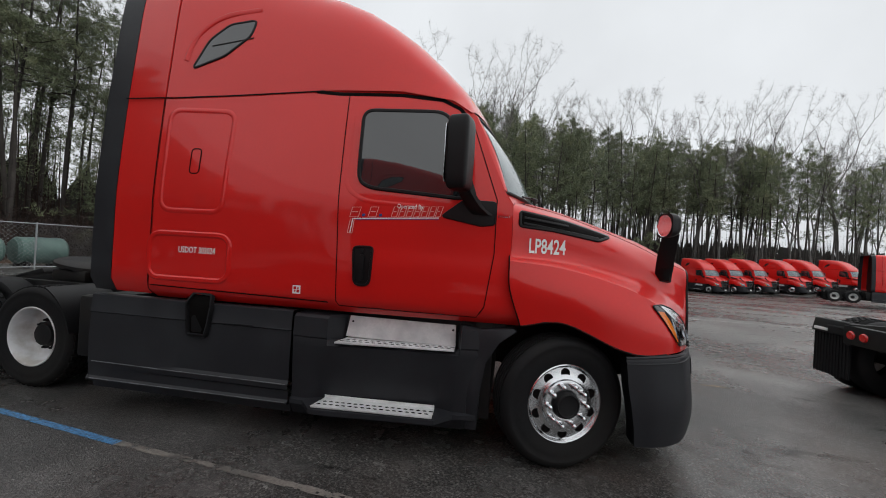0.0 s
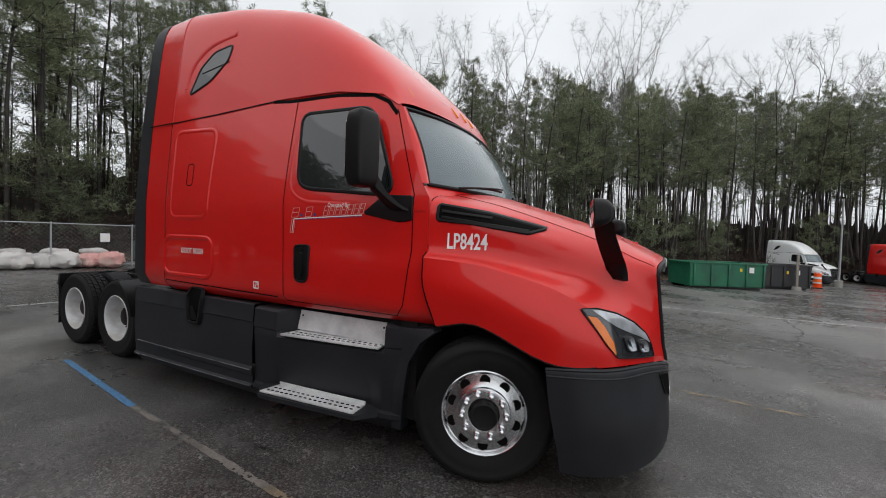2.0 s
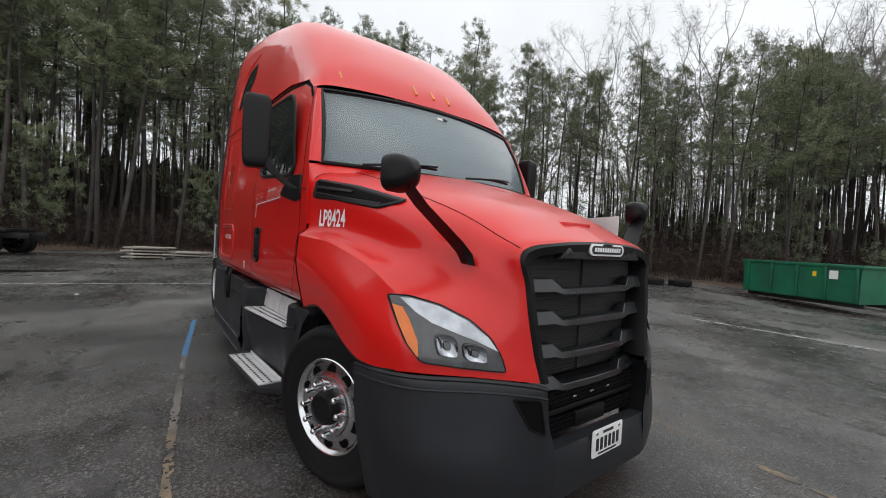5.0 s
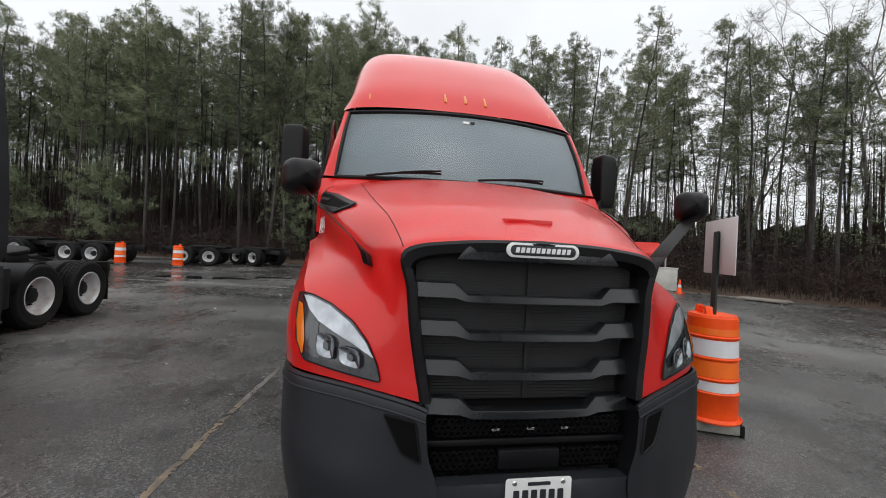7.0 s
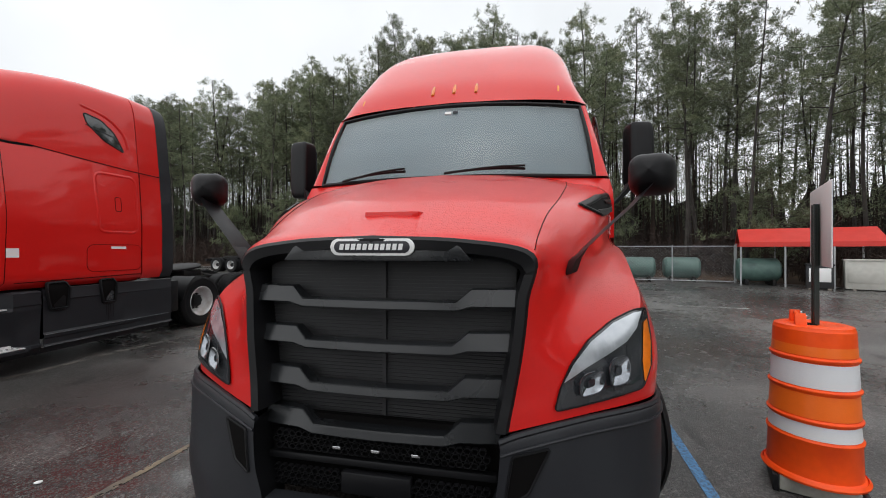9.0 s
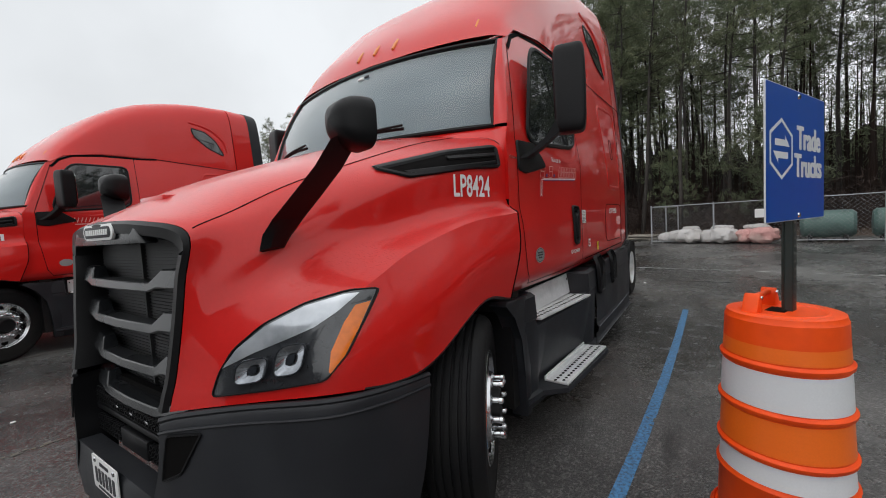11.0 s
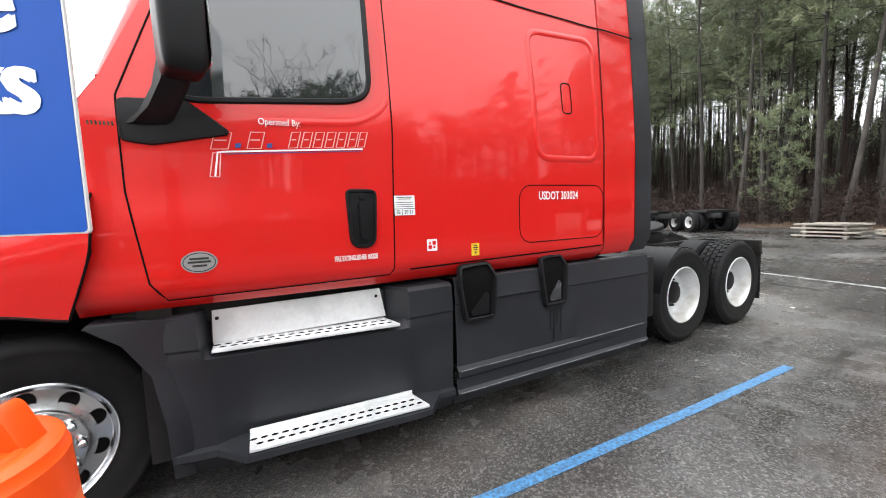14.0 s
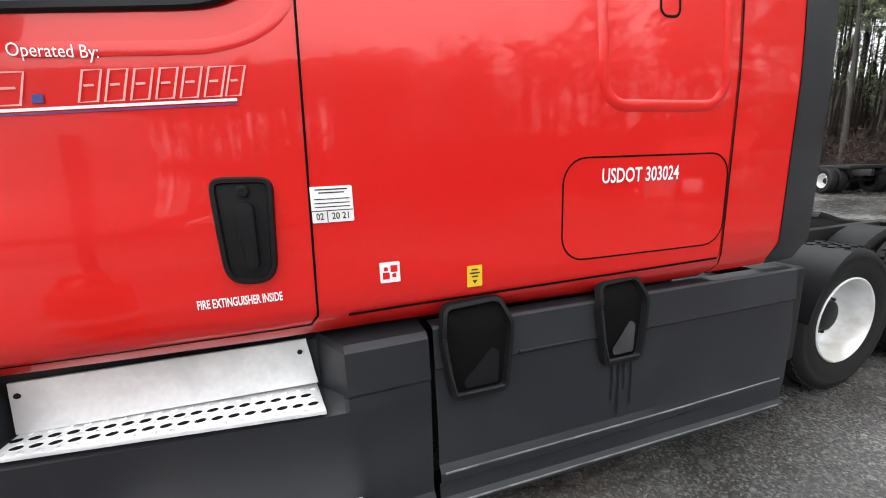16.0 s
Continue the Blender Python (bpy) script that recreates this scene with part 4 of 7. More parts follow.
    for flip in (False, True):
        f = mirrored if flip else (lambda p: p)
        xt, xb = (-1.862, -1.80) if flip else (-1.825, -1.77)
        mesh_part("door_gap", *f(join(strip_on([(xt, 2.93), (xb, 1.16), (xb + 0.025, 1.125), (-0.66, 1.112), (-0.60, 1.20), (-0.545, 1.62), (-0.545, 2.04), (-0.80, 2.74)], side, 0.0075, 0.0025, False, 0.001))), SEAM_SHADE, t)
        win = mesh_part("door_window", *f(on_surface(pane, door_glass, 0.005, 6)), GLASS, t, "dark tinted door window")
        mesh_part("window_seal", *f(strip_on(pane, door_glass, 0.034, 0.002, True, 0.010)), BLACK, win, "black rubber seal")
        mesh_part("window_press", *f(strip_on(rounded([(-1.80, 2.84), (-1.79, 2.10), (-1.62, 1.985), (-1.0, 1.955)], 0.12, 5)[5:-5], side, 0.038, 0.001, False, 0.0018)), RED, t)
        hand = rounded([(-1.672, 1.600), (-1.656, 1.335), (-1.625, 1.305), (-1.550, 1.308), (-1.524, 1.342), (-1.514, 1.605), (-1.535, 1.616), (-1.652, 1.613)], 0.03, 4)
        dh = mesh_part("door_handle", *f(join(on_surface(hand, side, 0.006, 4), strip_on(hand, side, 0.022, 0.004, True, 0.012))), BLACK, t, "black paddle door handle")
        mesh_part("handle_paddle", *f(join(on_surface(rounded([(-1.615, 1.545), (-1.612, 1.35), (-1.578, 1.35), (-1.575, 1.545)], 0.015), side, 0.026, 3), strip_on(rounded([(-1.615, 1.545), (-1.612, 1.35), (-1.578, 1.35), (-1.575, 1.545)], 0.015), side, 0.016, 0.006, True, 0.020))), BLACK, dh)
        mesh_part("key_lock", *f(moved(lathe([(0.017, 0.0), (0.017, 0.014), (0.011, 0.016), (0.0, 0.013)], 14), Matrix.Translation(side(-1.595, 1.582, 0.005)))), BLACK, dh)
        hatch = round_rect(-3.465, -2.865, 1.835, 2.735, 0.10, 6)
        mesh_part("sleeper_press", *f(strip_on(hatch, side, 0.045, 0.0005, True, 0.0055)), RED, t, "pressed sleeper side panel")
        latch = round_rect(-3.215, -3.125, 2.165, 2.385, 0.03, 4)
        mesh_part("latch_plate", *f(strip_on(latch, side, 0.010, 0.002, True, 0.002)), SEAM_SHADE, t)
        low = round_rect(-3.545, -2.775, 1.245, 1.635, 0.10, 6) if flip else round_rect(-3.53, -2.70, 1.245, 1.645, 0.10, 6)
        mesh_part("locker_door", *f(strip_on(low, side, 0.05 if flip else 0.007, 0.001, True, 0.010 if flip else 0.002)), RED if flip else SEAM_SHADE, t, "pressed baggage door")
        mesh_part("body_gap", *f(strip_on([(-3.52, 1.175), (-1.87, 1.145)], side, 0.010, 0.002, False, 0.001)), SEAM_SHADE, t)
        mesh_part("roof_gap", *f(strip_on([(-3.93, 2.83), (-3.45, 2.842), (-2.1, 2.948)], side, 0.013, 0.006, False, 0.001)), SEAM_SHADE, t)
        brow = [(-2.16, 2.942), (-1.95, 2.925), (-1.40, 2.925), (-1.05, 2.89), (-0.90, 2.815), (-0.80, 2.70)]
        mesh_part("door_brow", *f(strip_on(brow, side, 0.032, 0.002, False, 0.002)), SEAM_SHADE, t, "dark gap under the roof brow")
        mesh_part("extender_gap", *f(strip_on([(-3.54, 1.09), (-3.54, 2.84)], side, 0.009, 0.003, False, 0.001)), SEAM_SHADE, t)
        tear = rounded([(-3.33, 3.12), (-3.20, 3.40), (-3.03, 3.555), (-2.79, 3.605), (-2.83, 3.45), (-3.05, 3.25)], 0.05, 4)
        sw = mesh_part("sleeper_window", *f(on_surface(tear, roof_side, 0.004, 4)), GLASS, t, "dark teardrop sleeper window")
        mesh_part("window_seal", *f(strip_on(tear, roof_side, 0.022, 0.003, True, 0.006)), BLACK, sw)
        mesh_part("window_divider", *f(strip_on([(-3.17, 3.34), (-2.80, 3.43)], roof_side, 0.012, 0.006, False, 0.003)), BLACK, sw)
        mesh_part("window_recess", *f(strip_on(rounded([(-3.42, 3.05), (-3.36, 3.42), (-3.12, 3.64), (-2.62, 3.74)], 0.15, 5)[5:-5], roof_side, 0.05, 0.0005, False, 0.009)), RED, t)

        # skirts and steps
        xs = list(np.linspace(-4.12, -2.162, 24))
        rows = skirt_net(xs, rear_skirt_shape)
        k = len(rows[0])
        sk = mesh_part("rear_skirt", *f(([p for r in rows for p in r] + [(-4.12, p[1] - 0.05, p[2]) for p in rows[0]], grid_faces(len(rows), k) + [(i, len(rows) * k + i, len(rows) * k + i + 1, i + 1) for i in range(k - 1)])), PLASTIC, t, "dark grey ribbed rear side skirt", sharp=30)
        xs = sorted(set(list(np.linspace(-2.142, -0.62, 30)) + [-1.84, -1.75, -0.81, -0.76, -2.02, -1.9, -0.92, -0.80]))
        rows = skirt_net(xs, front_skirt_shape)
        k = len(rows[0])
        mesh_part("front_skirt", *f(([p for r in rows for p in r], grid_faces(len(rows), k))), PLASTIC, t, "dark grey step skirt under the door", sharp=30)
        well = [(-0.62, 1.02), (-0.36, 1.045), (-0.33, 1.02), (-0.47, 0.93), (-0.57, 0.76), (-0.60, 0.5), (-0.61, 0.22), (-0.70, 0.22), (-0.70, 1.02)]
        mesh_part("wheel_arch_trim", *f(prism(well, 1.10, 1.215, "y", 0.008)), PLASTIC, t)
        plate = [(-1.715, 1.186, 1.030), (-0.825, 1.134, 1.018), (-0.818, 1.142, 0.846), (-1.742, 1.204, 0.858)]
        kp = mesh_part("kick_plate", *f((plate + [(x, y - 0.01, z) for x, y, z in plate], [(0, 1, 2, 3), (7, 6, 5, 4), (0, 4, 5, 1), (1, 5, 6, 2), (2, 6, 7, 3), (3, 7, 4, 0)])), BRUSHED, t, "scuffed bare aluminium kick plate", sharp=20)
        for x, y, z in ((-1.69, 1.190, 0.985), (-0.845, 1.138, 0.975)):
            mesh_part("screw", *f(moved(lathe([(0.010, 0.0), (0.008, 0.005), (0.0, 0.006)], 8), Matrix.Translation((x, y, z)))), BLACK, kp)
        for a, b, ya, yb, yc, z in ((-1.735, -0.825, 1.20, 1.378, 1.258, 0.845), (-1.86, -0.95, 1.305, 1.470, 1.392, 0.356)):
            p, q, h = step_tread(a, b, ya, yb, yc, z)
            st = mesh_part("step", *f(p), BRUSHED, t, "perforated aluminium step tread", sharp=25)
            tagged(mesh_part("tread_grip", *f(q), BRUSHED, st), kind="stuff")
            # dark discs on the plate paint the shade of its holes
            tagged(mesh_part("perforation", *f(h), SEAM_SHADE, st), kind="stuff")
        mesh_part("skirt_ridge", *f(join(tube([(-4.05, 1.349, 0.885), (-3.6, 1.351, 0.892), (-3.17, 1.352, 0.897)], 0.005, 5), tube([(-2.83, 1.352, 0.899), (-2.51, 1.352, 0.902)], 0.005, 5))), PLASTIC, sk)
        # thin pale tubes draw the ledges' wear and their highlight
        for e, z in ((0.0, 0.446), (0.011, 0.294)):
            line = [(x, rear_skirt_shape(x)[3][0] + (e or float(np.interp(x, (-3.95, -3.3, -2.1), (0.0, 0.014, 0.018)))), z) for x in np.linspace(-4.08, -2.18, 12)]
            mesh_part("worn_edge", *f(tube(line, 0.0045, 5)), SCUFF_HIGHLIGHT, sk, "pale scuffed skirt edge")
        cups = ((-2.46, -2.19), (-3.12, -2.88)) if not flip else ((-3.13, -2.90),)
        for a, b in cups:
            def cup(x, z, off=0.0):
                return (x, float(np.interp(z, (0.7, 0.9, 1.05, 1.16), (1.35, 1.352, 1.345, 1.30))) + off, z)
            ring = rounded([(a + 0.02, 0.77), (a - 0.01, 1.04), (a + 0.03, 1.135), (b - 0.02, 1.125), (b + 0.0, 1.02), (b - 0.035, 0.77)], 0.03, 4)
            cp = mesh_part("filler_recess", *f(strip_on(ring, cup, 0.030, 0.0, True, 0.028)), BLACK, t, "black fuel filler recess")
            # the recess has no depth; a black sheet paints its shade
            mesh_part("filler_hollow", *f(on_surface(ring, cup, 0.004, 3)), SEAM_SHADE, cp, "black hollow")
            mesh_part("filler_rim", *f(tube([cup(u, w, 0.030) for u, w in ((b - 0.004, 1.02), (b - 0.022, 0.88), (b - 0.045, 0.79), (a + 0.03, 0.788))], 0.005, 5)), PLASTIC, cp)
            cap = [(a + 0.05, 0.80), (a + 0.045, 0.93), (a + 0.075, 0.95), (b - 0.075, 0.83), (b - 0.085, 0.80)]
            mesh_part("filler_cap", *f(on_surface(rounded(cap, 0.012, 3), cup, 0.012, 2)), LAMP_GREY if a < -3 and not flip else BLACK, cp, "grey fuel cap" if a < -3 and not flip else "")
            if a < -3 and not flip:
                for u, w in ((-3.07, 0.54), (-3.03, 0.62), (-3.00, 0.50), (-2.965, 0.58)):
                    mesh_part("drip_stain", *f(strip_on([(u, 0.745), (u - 0.004, 0.66), (u - 0.002, w)], lambda x, z, off=0.0: (x, 1.356 + off, z), 0.009, 0.001, False)), BLACK, sk, "dark fuel drip stain")

    # roof marker lamps
    for y, x, z in ((0.0, -0.735, 2.972), (0.19, -0.742, 2.970), (-0.19, -0.742, 2.970), (0.875, -0.842, 2.955), (-0.875, -0.842, 2.955)):
        mesh_part("marker_lamp", *moved(lathe([(0.0, -0.072), (0.013, -0.066), (0.018, -0.01), (0.014, 0.058), (0.0, 0.076)], 10, "z"), Matrix.Translation((x, y, z)) @ Matrix.Rotation(radians(-38), 4, "Y")), AMBER, t, "amber roof marker lamp")

    # chassis
    for y in (-0.43, 0.43):
        mesh_part("frame_rail", *box(-6.980, 0.9, y - 0.04, y + 0.04, 0.70, 0.98, 0.008), FRAME, t)
    mesh_part("engine_bay", *box(-0.5, 0.92, -0.62, 0.62, 0.62, 1.40), FRAME, t)
    mesh_part("bulkhead", *box(-0.66, -0.52, -1.16, 1.16, 0.3, 2.0), FRAME, t)
    mesh_part("hood_liner", *box(-0.3, 0.45, -1.08, 1.08, 1.18, 1.40, 0.06), FRAME, t)
    both("fuel_tank", moved(lathe([(0.0, -1.3), (0.28, -1.3), (0.30, -1.27), (0.30, 1.27), (0.28, 1.3), (0.0, 1.3)], 24, "x"), Matrix.Translation((-2.9, 0.9, 0.62))), FRAME, t)
    mesh_part("deck_plate", *box(-4.7, -3.62, -0.48, 0.48, 0.985, 1.005, 0.004), FRAME, t)
    both("battery_box", box(-4.42, -4.14, 0.5, 1.24, 0.42, 1.0, 0.03), FRAME, t)
    both("quarter_fender", ([(-5.13 + 0.60 * math.cos(a), y, 0.51 + 0.60 * math.sin(a)) for y in (0.72, 1.22) for a in np.linspace(radians(10), radians(62), 9)] + [(-5.13 + 0.585 * math.cos(a), y, 0.51 + 0.585 * math.sin(a)) for y in (0.72, 1.22) for a in np.linspace(radians(10), radians(62), 9)],
                            grid_faces(2, 9) + grid_faces(2, 9, flip=True, start=18) + [(9 + i, 27 + i, 28 + i, 10 + i) for i in range(8)]), BLACK, t)
    mesh_part("fifth_wheel", *join(moved(lathe([(0.0, 0.0), (0.42, 0.0), (0.45, -0.02), (0.45, -0.06), (0.40, -0.07), (0.0, -0.07)], 32, "z"), Matrix.Translation((-5.72, 0, 1.20)) @ Matrix.Rotation(radians(8), 4, "Y")),
                                   box(-5.95, -5.45, -0.40, 0.40, 0.98, 1.12, 0.03)), FRAME, t, "greasy black fifth wheel")
    both("fifth_wheel_ramp", prism([(-6.15, 1.11), (-6.55, 1.0), (-6.55, 0.97), (-6.1, 1.06)], 0.12, 0.36, "y", 0.006), FRAME, t)
    for x in (-5.13, -6.29):
        mesh_part("axle", *join(tube([(x, -1.0, 0.505), (x, 1.0, 0.505)], 0.075, 14), moved(lathe([(0.0, -0.22), (0.13, -0.2), (0.2, -0.08), (0.2, 0.08), (0.13, 0.2), (0.0, 0.22)], 18), Matrix.Translation((x, 0, 0.53)))), FRAME, t)
    mesh_part("rear_beam", *box(-6.990, -6.890, -0.50, 0.50, 0.72, 0.96, 0.01), FRAME, t)
    both("mud_flap", prism([p for i in range(12) for p in ((-6.890, 0.502 + 0.05 * i), (-6.890, 0.514 + 0.05 * i), (-6.900, 0.517 + 0.05 * i), (-6.900, 0.529 + 0.05 * i), (-6.890, 0.532 + 0.05 * i))] + [(-6.878, 1.10), (-6.878, 0.502)], 0.22, 0.80, "z"), RUBBER, t, "ribbed black mud flap")
    both("flap_bracket", prism([(-6.890, 0.98), (-6.930, 0.80), (-6.870, 0.78), (-6.81, 0.98)], 0.45, 1.10, "y", 0.01), FRAME, t, "black flap bracket")
    both("flap_reflector", box(-6.942, -6.928, 0.82, 1.04, 0.82, 0.86, 0.003), WHITE_FILM, t, "white reflector bar")
    both("flap_hanger", tube([(-6.910, 0.45, 0.90), (-6.885, 1.10, 0.885)], 0.022, 8), FRAME, t)
    for lamp_y in (0.20, 0.38):
        both("tail_lamp", moved(lathe([(0.0, -0.022), (0.045, -0.020), (0.055, -0.010), (0.058, 0.0)], 18, "x"), Matrix.Translation((-6.992, lamp_y, 0.84))), TAIL_RED, t, "round red tail lamp")
    mesh_part("front_axle", *join(tube([(0, -0.95, 0.45), (0, -0.6, 0.42), (0, 0.6, 0.42), (0, 0.95, 0.45)], 0.06, 10), tube([(-0.25, -0.85, 0.42), (-0.25, 0.85, 0.42)], 0.022, 8)), FRAME, t)

    # wheels, the front pair steered to the left
    front_wheel(t, pose(-0.03, 0.96, 0.507, 0, 0, 22) @ Matrix.Translation((0, 0.115, 0)))
    front_wheel(t, pose(-0.03, -0.96, 0.507, 0, 0, 200) @ Matrix.Translation((0, 0.115, 0)))
    for x in (-5.13, -6.29):
        drive_wheel(t, pose(x, 0.985, 0.51))
        drive_wheel(t, pose(x, -0.985, 0.51, 0, 0, 180))
    return t


truck = tractor(pose(0, 0, 0))


# ---- ground ----
def asphalt():
    m = bpy.data.materials.new("wet_asphalt")
    m.use_nodes = True
    n, l = m.node_tree.nodes, m.node_tree.links
    b = n["Principled BSDF"]
    tc = n.new("ShaderNodeTexCoord")

    def noise_tex(scale, detail=5, rough=0.5):
        t = n.new("ShaderNodeTexNoise")
        t.inputs["Scale"].default_value, t.inputs["Detail"].default_value, t.inputs["Roughness"].default_value = scale, detail, rough
        l.new(tc.outputs["Object"], t.inputs["Vector"])
        return t.outputs[0]

    def ranged(x, a, b2, c, d):
        r = n.new("ShaderNodeMapRange")
        for key, value in zip(("From Min", "From Max", "To Min", "To Max"), (a, b2, c, d)):
            r.inputs[key].default_value = value
        l.new(x, r.inputs[0])
        return r.outputs[0]

    def mixed(f, a, b2):
        x = n.new("ShaderNodeMix")
        x.data_type = "RGBA"
        l.new(f, x.inputs["Factor"])
        for key, value in (("A", a), ("B", b2)):
            if isinstance(value, tuple):
                x.inputs[key].default_value = (*value, 1)
            else:
                l.new(value, x.inputs[key])
        return x.outputs["Result"]
    stones = n.new("ShaderNodeTexVoronoi")
    stones.inputs["Scale"].default_value = 95
    l.new(tc.outputs["Object"], stones.inputs["Vector"])
    pebble = n.new("ShaderNodeTexVoronoi")
    pebble.inputs["Scale"].default_value = 85
    l.new(tc.outputs["Object"], pebble.inputs["Vector"])
    tone = n.new("ShaderNodeSeparateColor")
    l.new(pebble.outputs["Color"], tone.inputs[0])
    speck = n.new("ShaderNodeMath")
    speck.operation = "MULTIPLY"
    l.new(ranged(tone.outputs[0], 0.35, 1.0, 0.0, 1.0), speck.inputs[0])
    l.new(ranged(noise_tex(38, 3), 0.36, 0.62, 0.1, 1.0), speck.inputs[1])
    grit = mixed(speck.outputs[0], (0.048, 0.046, 0.045), (0.235, 0.228, 0.22))
    pale = mixed(speck.outputs[0], (0.125, 0.121, 0.117), (0.36, 0.35, 0.335))
    # a mask that falls off raggedly from near to far round a centre
    def bright_patch(x, y, near, far):
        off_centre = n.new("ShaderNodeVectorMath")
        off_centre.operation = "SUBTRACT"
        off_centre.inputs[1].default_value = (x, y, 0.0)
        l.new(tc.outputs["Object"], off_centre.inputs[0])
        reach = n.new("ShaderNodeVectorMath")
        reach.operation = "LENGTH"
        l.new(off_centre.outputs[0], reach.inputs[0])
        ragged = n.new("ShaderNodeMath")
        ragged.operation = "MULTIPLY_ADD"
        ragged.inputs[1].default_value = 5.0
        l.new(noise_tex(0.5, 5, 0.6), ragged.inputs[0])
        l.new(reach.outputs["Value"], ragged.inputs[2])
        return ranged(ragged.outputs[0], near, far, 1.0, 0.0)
    both_bright = n.new("ShaderNodeMath")
    both_bright.operation = "MAXIMUM"
    l.new(bright_patch(-7.0, 6.8, 6.5, 9.5), both_bright.inputs[0])
    l.new(bright_patch(12.0, 19.0, 14.0, 21.0), both_bright.inputs[1])
    brighter = both_bright.outputs[0]
    # the asphalt's colour is raised inside the two masks
    worn = mixed(ranged(noise_tex(0.32, 7, 0.6), 0.42, 0.60, 0, 1), mixed(brighter, (0.67, 0.67, 0.67), (1.3, 1.3, 1.3)), (1.0, 1.0, 1.0))
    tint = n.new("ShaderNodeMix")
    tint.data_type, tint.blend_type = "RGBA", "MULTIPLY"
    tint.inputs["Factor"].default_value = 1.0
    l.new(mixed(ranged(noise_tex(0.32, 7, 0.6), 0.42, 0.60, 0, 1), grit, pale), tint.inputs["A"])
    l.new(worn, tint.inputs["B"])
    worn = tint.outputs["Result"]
    damp = ranged(noise_tex(0.21, 6, 0.62), 0.44, 0.60, 0, 0.85)
    wet_stone = mixed(speck.outputs[0], (0.024, 0.023, 0.0225), (0.105, 0.101, 0.097))
    dark = mixed(damp, worn, wet_stone)
    streak_map = n.new("ShaderNodeMapping")
    streak_map.inputs["Scale"].default_value = (0.8, 2.6, 1.0)
    streak_map.inputs["Rotation"].default_value = (0, 0, 0.25)
    l.new(tc.outputs["Object"], streak_map.inputs[0])
    streak = n.new("ShaderNodeTexNoise")
    streak.inputs["Scale"].default_value, streak.inputs["Detail"].default_value, streak.inputs["Roughness"].default_value = 0.75, 9, 0.68
    l.new(streak_map.outputs[0], streak.inputs["Vector"])
    oil = mixed(ranged(streak.outputs[0], 0.575, 0.66, 0, 0.85), dark, (0.014, 0.0135, 0.0135))
    rust = mixed(ranged(noise_tex(0.55, 4), 0.52, 0.70, 0, 0.45), oil, (0.070, 0.046, 0.036))
    l.new(rust, b.inputs["Base Color"])
    pool = ranged(noise_tex(0.27, 4, 0.5), 0.55, 0.66, 0, 1)
    wet = n.new("ShaderNodeMath")
    wet.operation = "MAXIMUM"
    l.new(damp, wet.inputs[0])
    l.new(pool, wet.inputs[1])
    film = n.new("ShaderNodeMath")
    film.operation = "MULTIPLY"
    l.new(wet.outputs[0], film.inputs[0])
    l.new(ranged(noise_tex(5, 6), 0.36, 0.58, 0.2, 1.0), film.inputs[1])
    l.new(ranged(film.outputs[0], 0, 1, 0.34, 0.05), b.inputs["Roughness"])
    bump = n.new("ShaderNodeBump")
    bump.inputs["Distance"].default_value = 0.006
    l.new(ranged(film.outputs[0], 0, 1, 0.65, 0.10), bump.inputs["Strength"])
    l.new(stones.outputs["Distance"], bump.inputs["Height"])
    wave = n.new("ShaderNodeBump")
    wave.inputs["Distance"].default_value, wave.inputs["Strength"].default_value = 0.02, 0.08
    l.new(noise_tex(1.6, 4), wave.inputs["Height"])
    l.new(wave.outputs[0], bump.inputs["Normal"])
    l.new(bump.outputs[0], b.inputs["Normal"])
    b.inputs["Specular IOR Level"].default_value = 0.5
    return m


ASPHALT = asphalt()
SOIL = material("leaf_litter", (0.060, 0.036, 0.022), rough=0.9, vary=0.5, grain=3, second=(0.085, 0.050, 0.028), second_scale=0.4, bump=0.5, bump_scale=8)
LINE_WHITE = material("worn_white_line", (0.42, 0.42, 0.41), rough=0.5, vary=0.35, grain=14, second=(0.14, 0.135, 0.13), second_scale=3)
LINE_BLUE = material("blue_line_paint", (0.060, 0.20, 0.40), rough=0.5, vary=0.7, grain=30, second=(0.050, 0.085, 0.13), second_scale=48, bump=0.3, bump_scale=120)
LINE_FADED = material("faded_line_paint", (0.17, 0.155, 0.14), rough=0.55, vary=0.85, grain=70, second=(0.055, 0.052, 0.05), second_scale=4)
LINE_RUST = material("tan_line_paint", (0.20, 0.155, 0.10), rough=0.55, vary=0.9, grain=70, second=(0.075, 0.068, 0.06), second_scale=4)
CRACK = material("asphalt_crack", (0.012, 0.012, 0.012), rough=0.5, vary=0.2)


def sheet(name, mat, label, category, pts, z, kind="structure", step=0.0):
    v = [(x, y, z) for x, y in pts]
    return tagged(mesh_part(name, v, [tuple(range(len(v)))], mat), label, category, kind=kind)



def lie(x, y):
    """Height of the yard: level round the trucks, falling gently towards the dumpsters and the far row."""
    fall = 0.042 * min(max(y - 9.0, 0.0), 38.0)
    return float(-fall * np.interp(x, (-6, 3), (0, 1)) * np.interp(x, (25, 42), (1, 0.45)))


gx = [-300, -120, -60] + [-30 + 3 * i for i in range(34)] + [90, 140, 300]
gy = [-300, -120, -60, -30, -10, 0, 6] + [9 + 2 * i for i in range(30)] + [90, 140, 300]
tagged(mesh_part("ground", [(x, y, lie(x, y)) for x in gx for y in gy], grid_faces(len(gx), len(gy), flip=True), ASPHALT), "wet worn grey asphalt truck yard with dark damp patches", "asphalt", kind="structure")

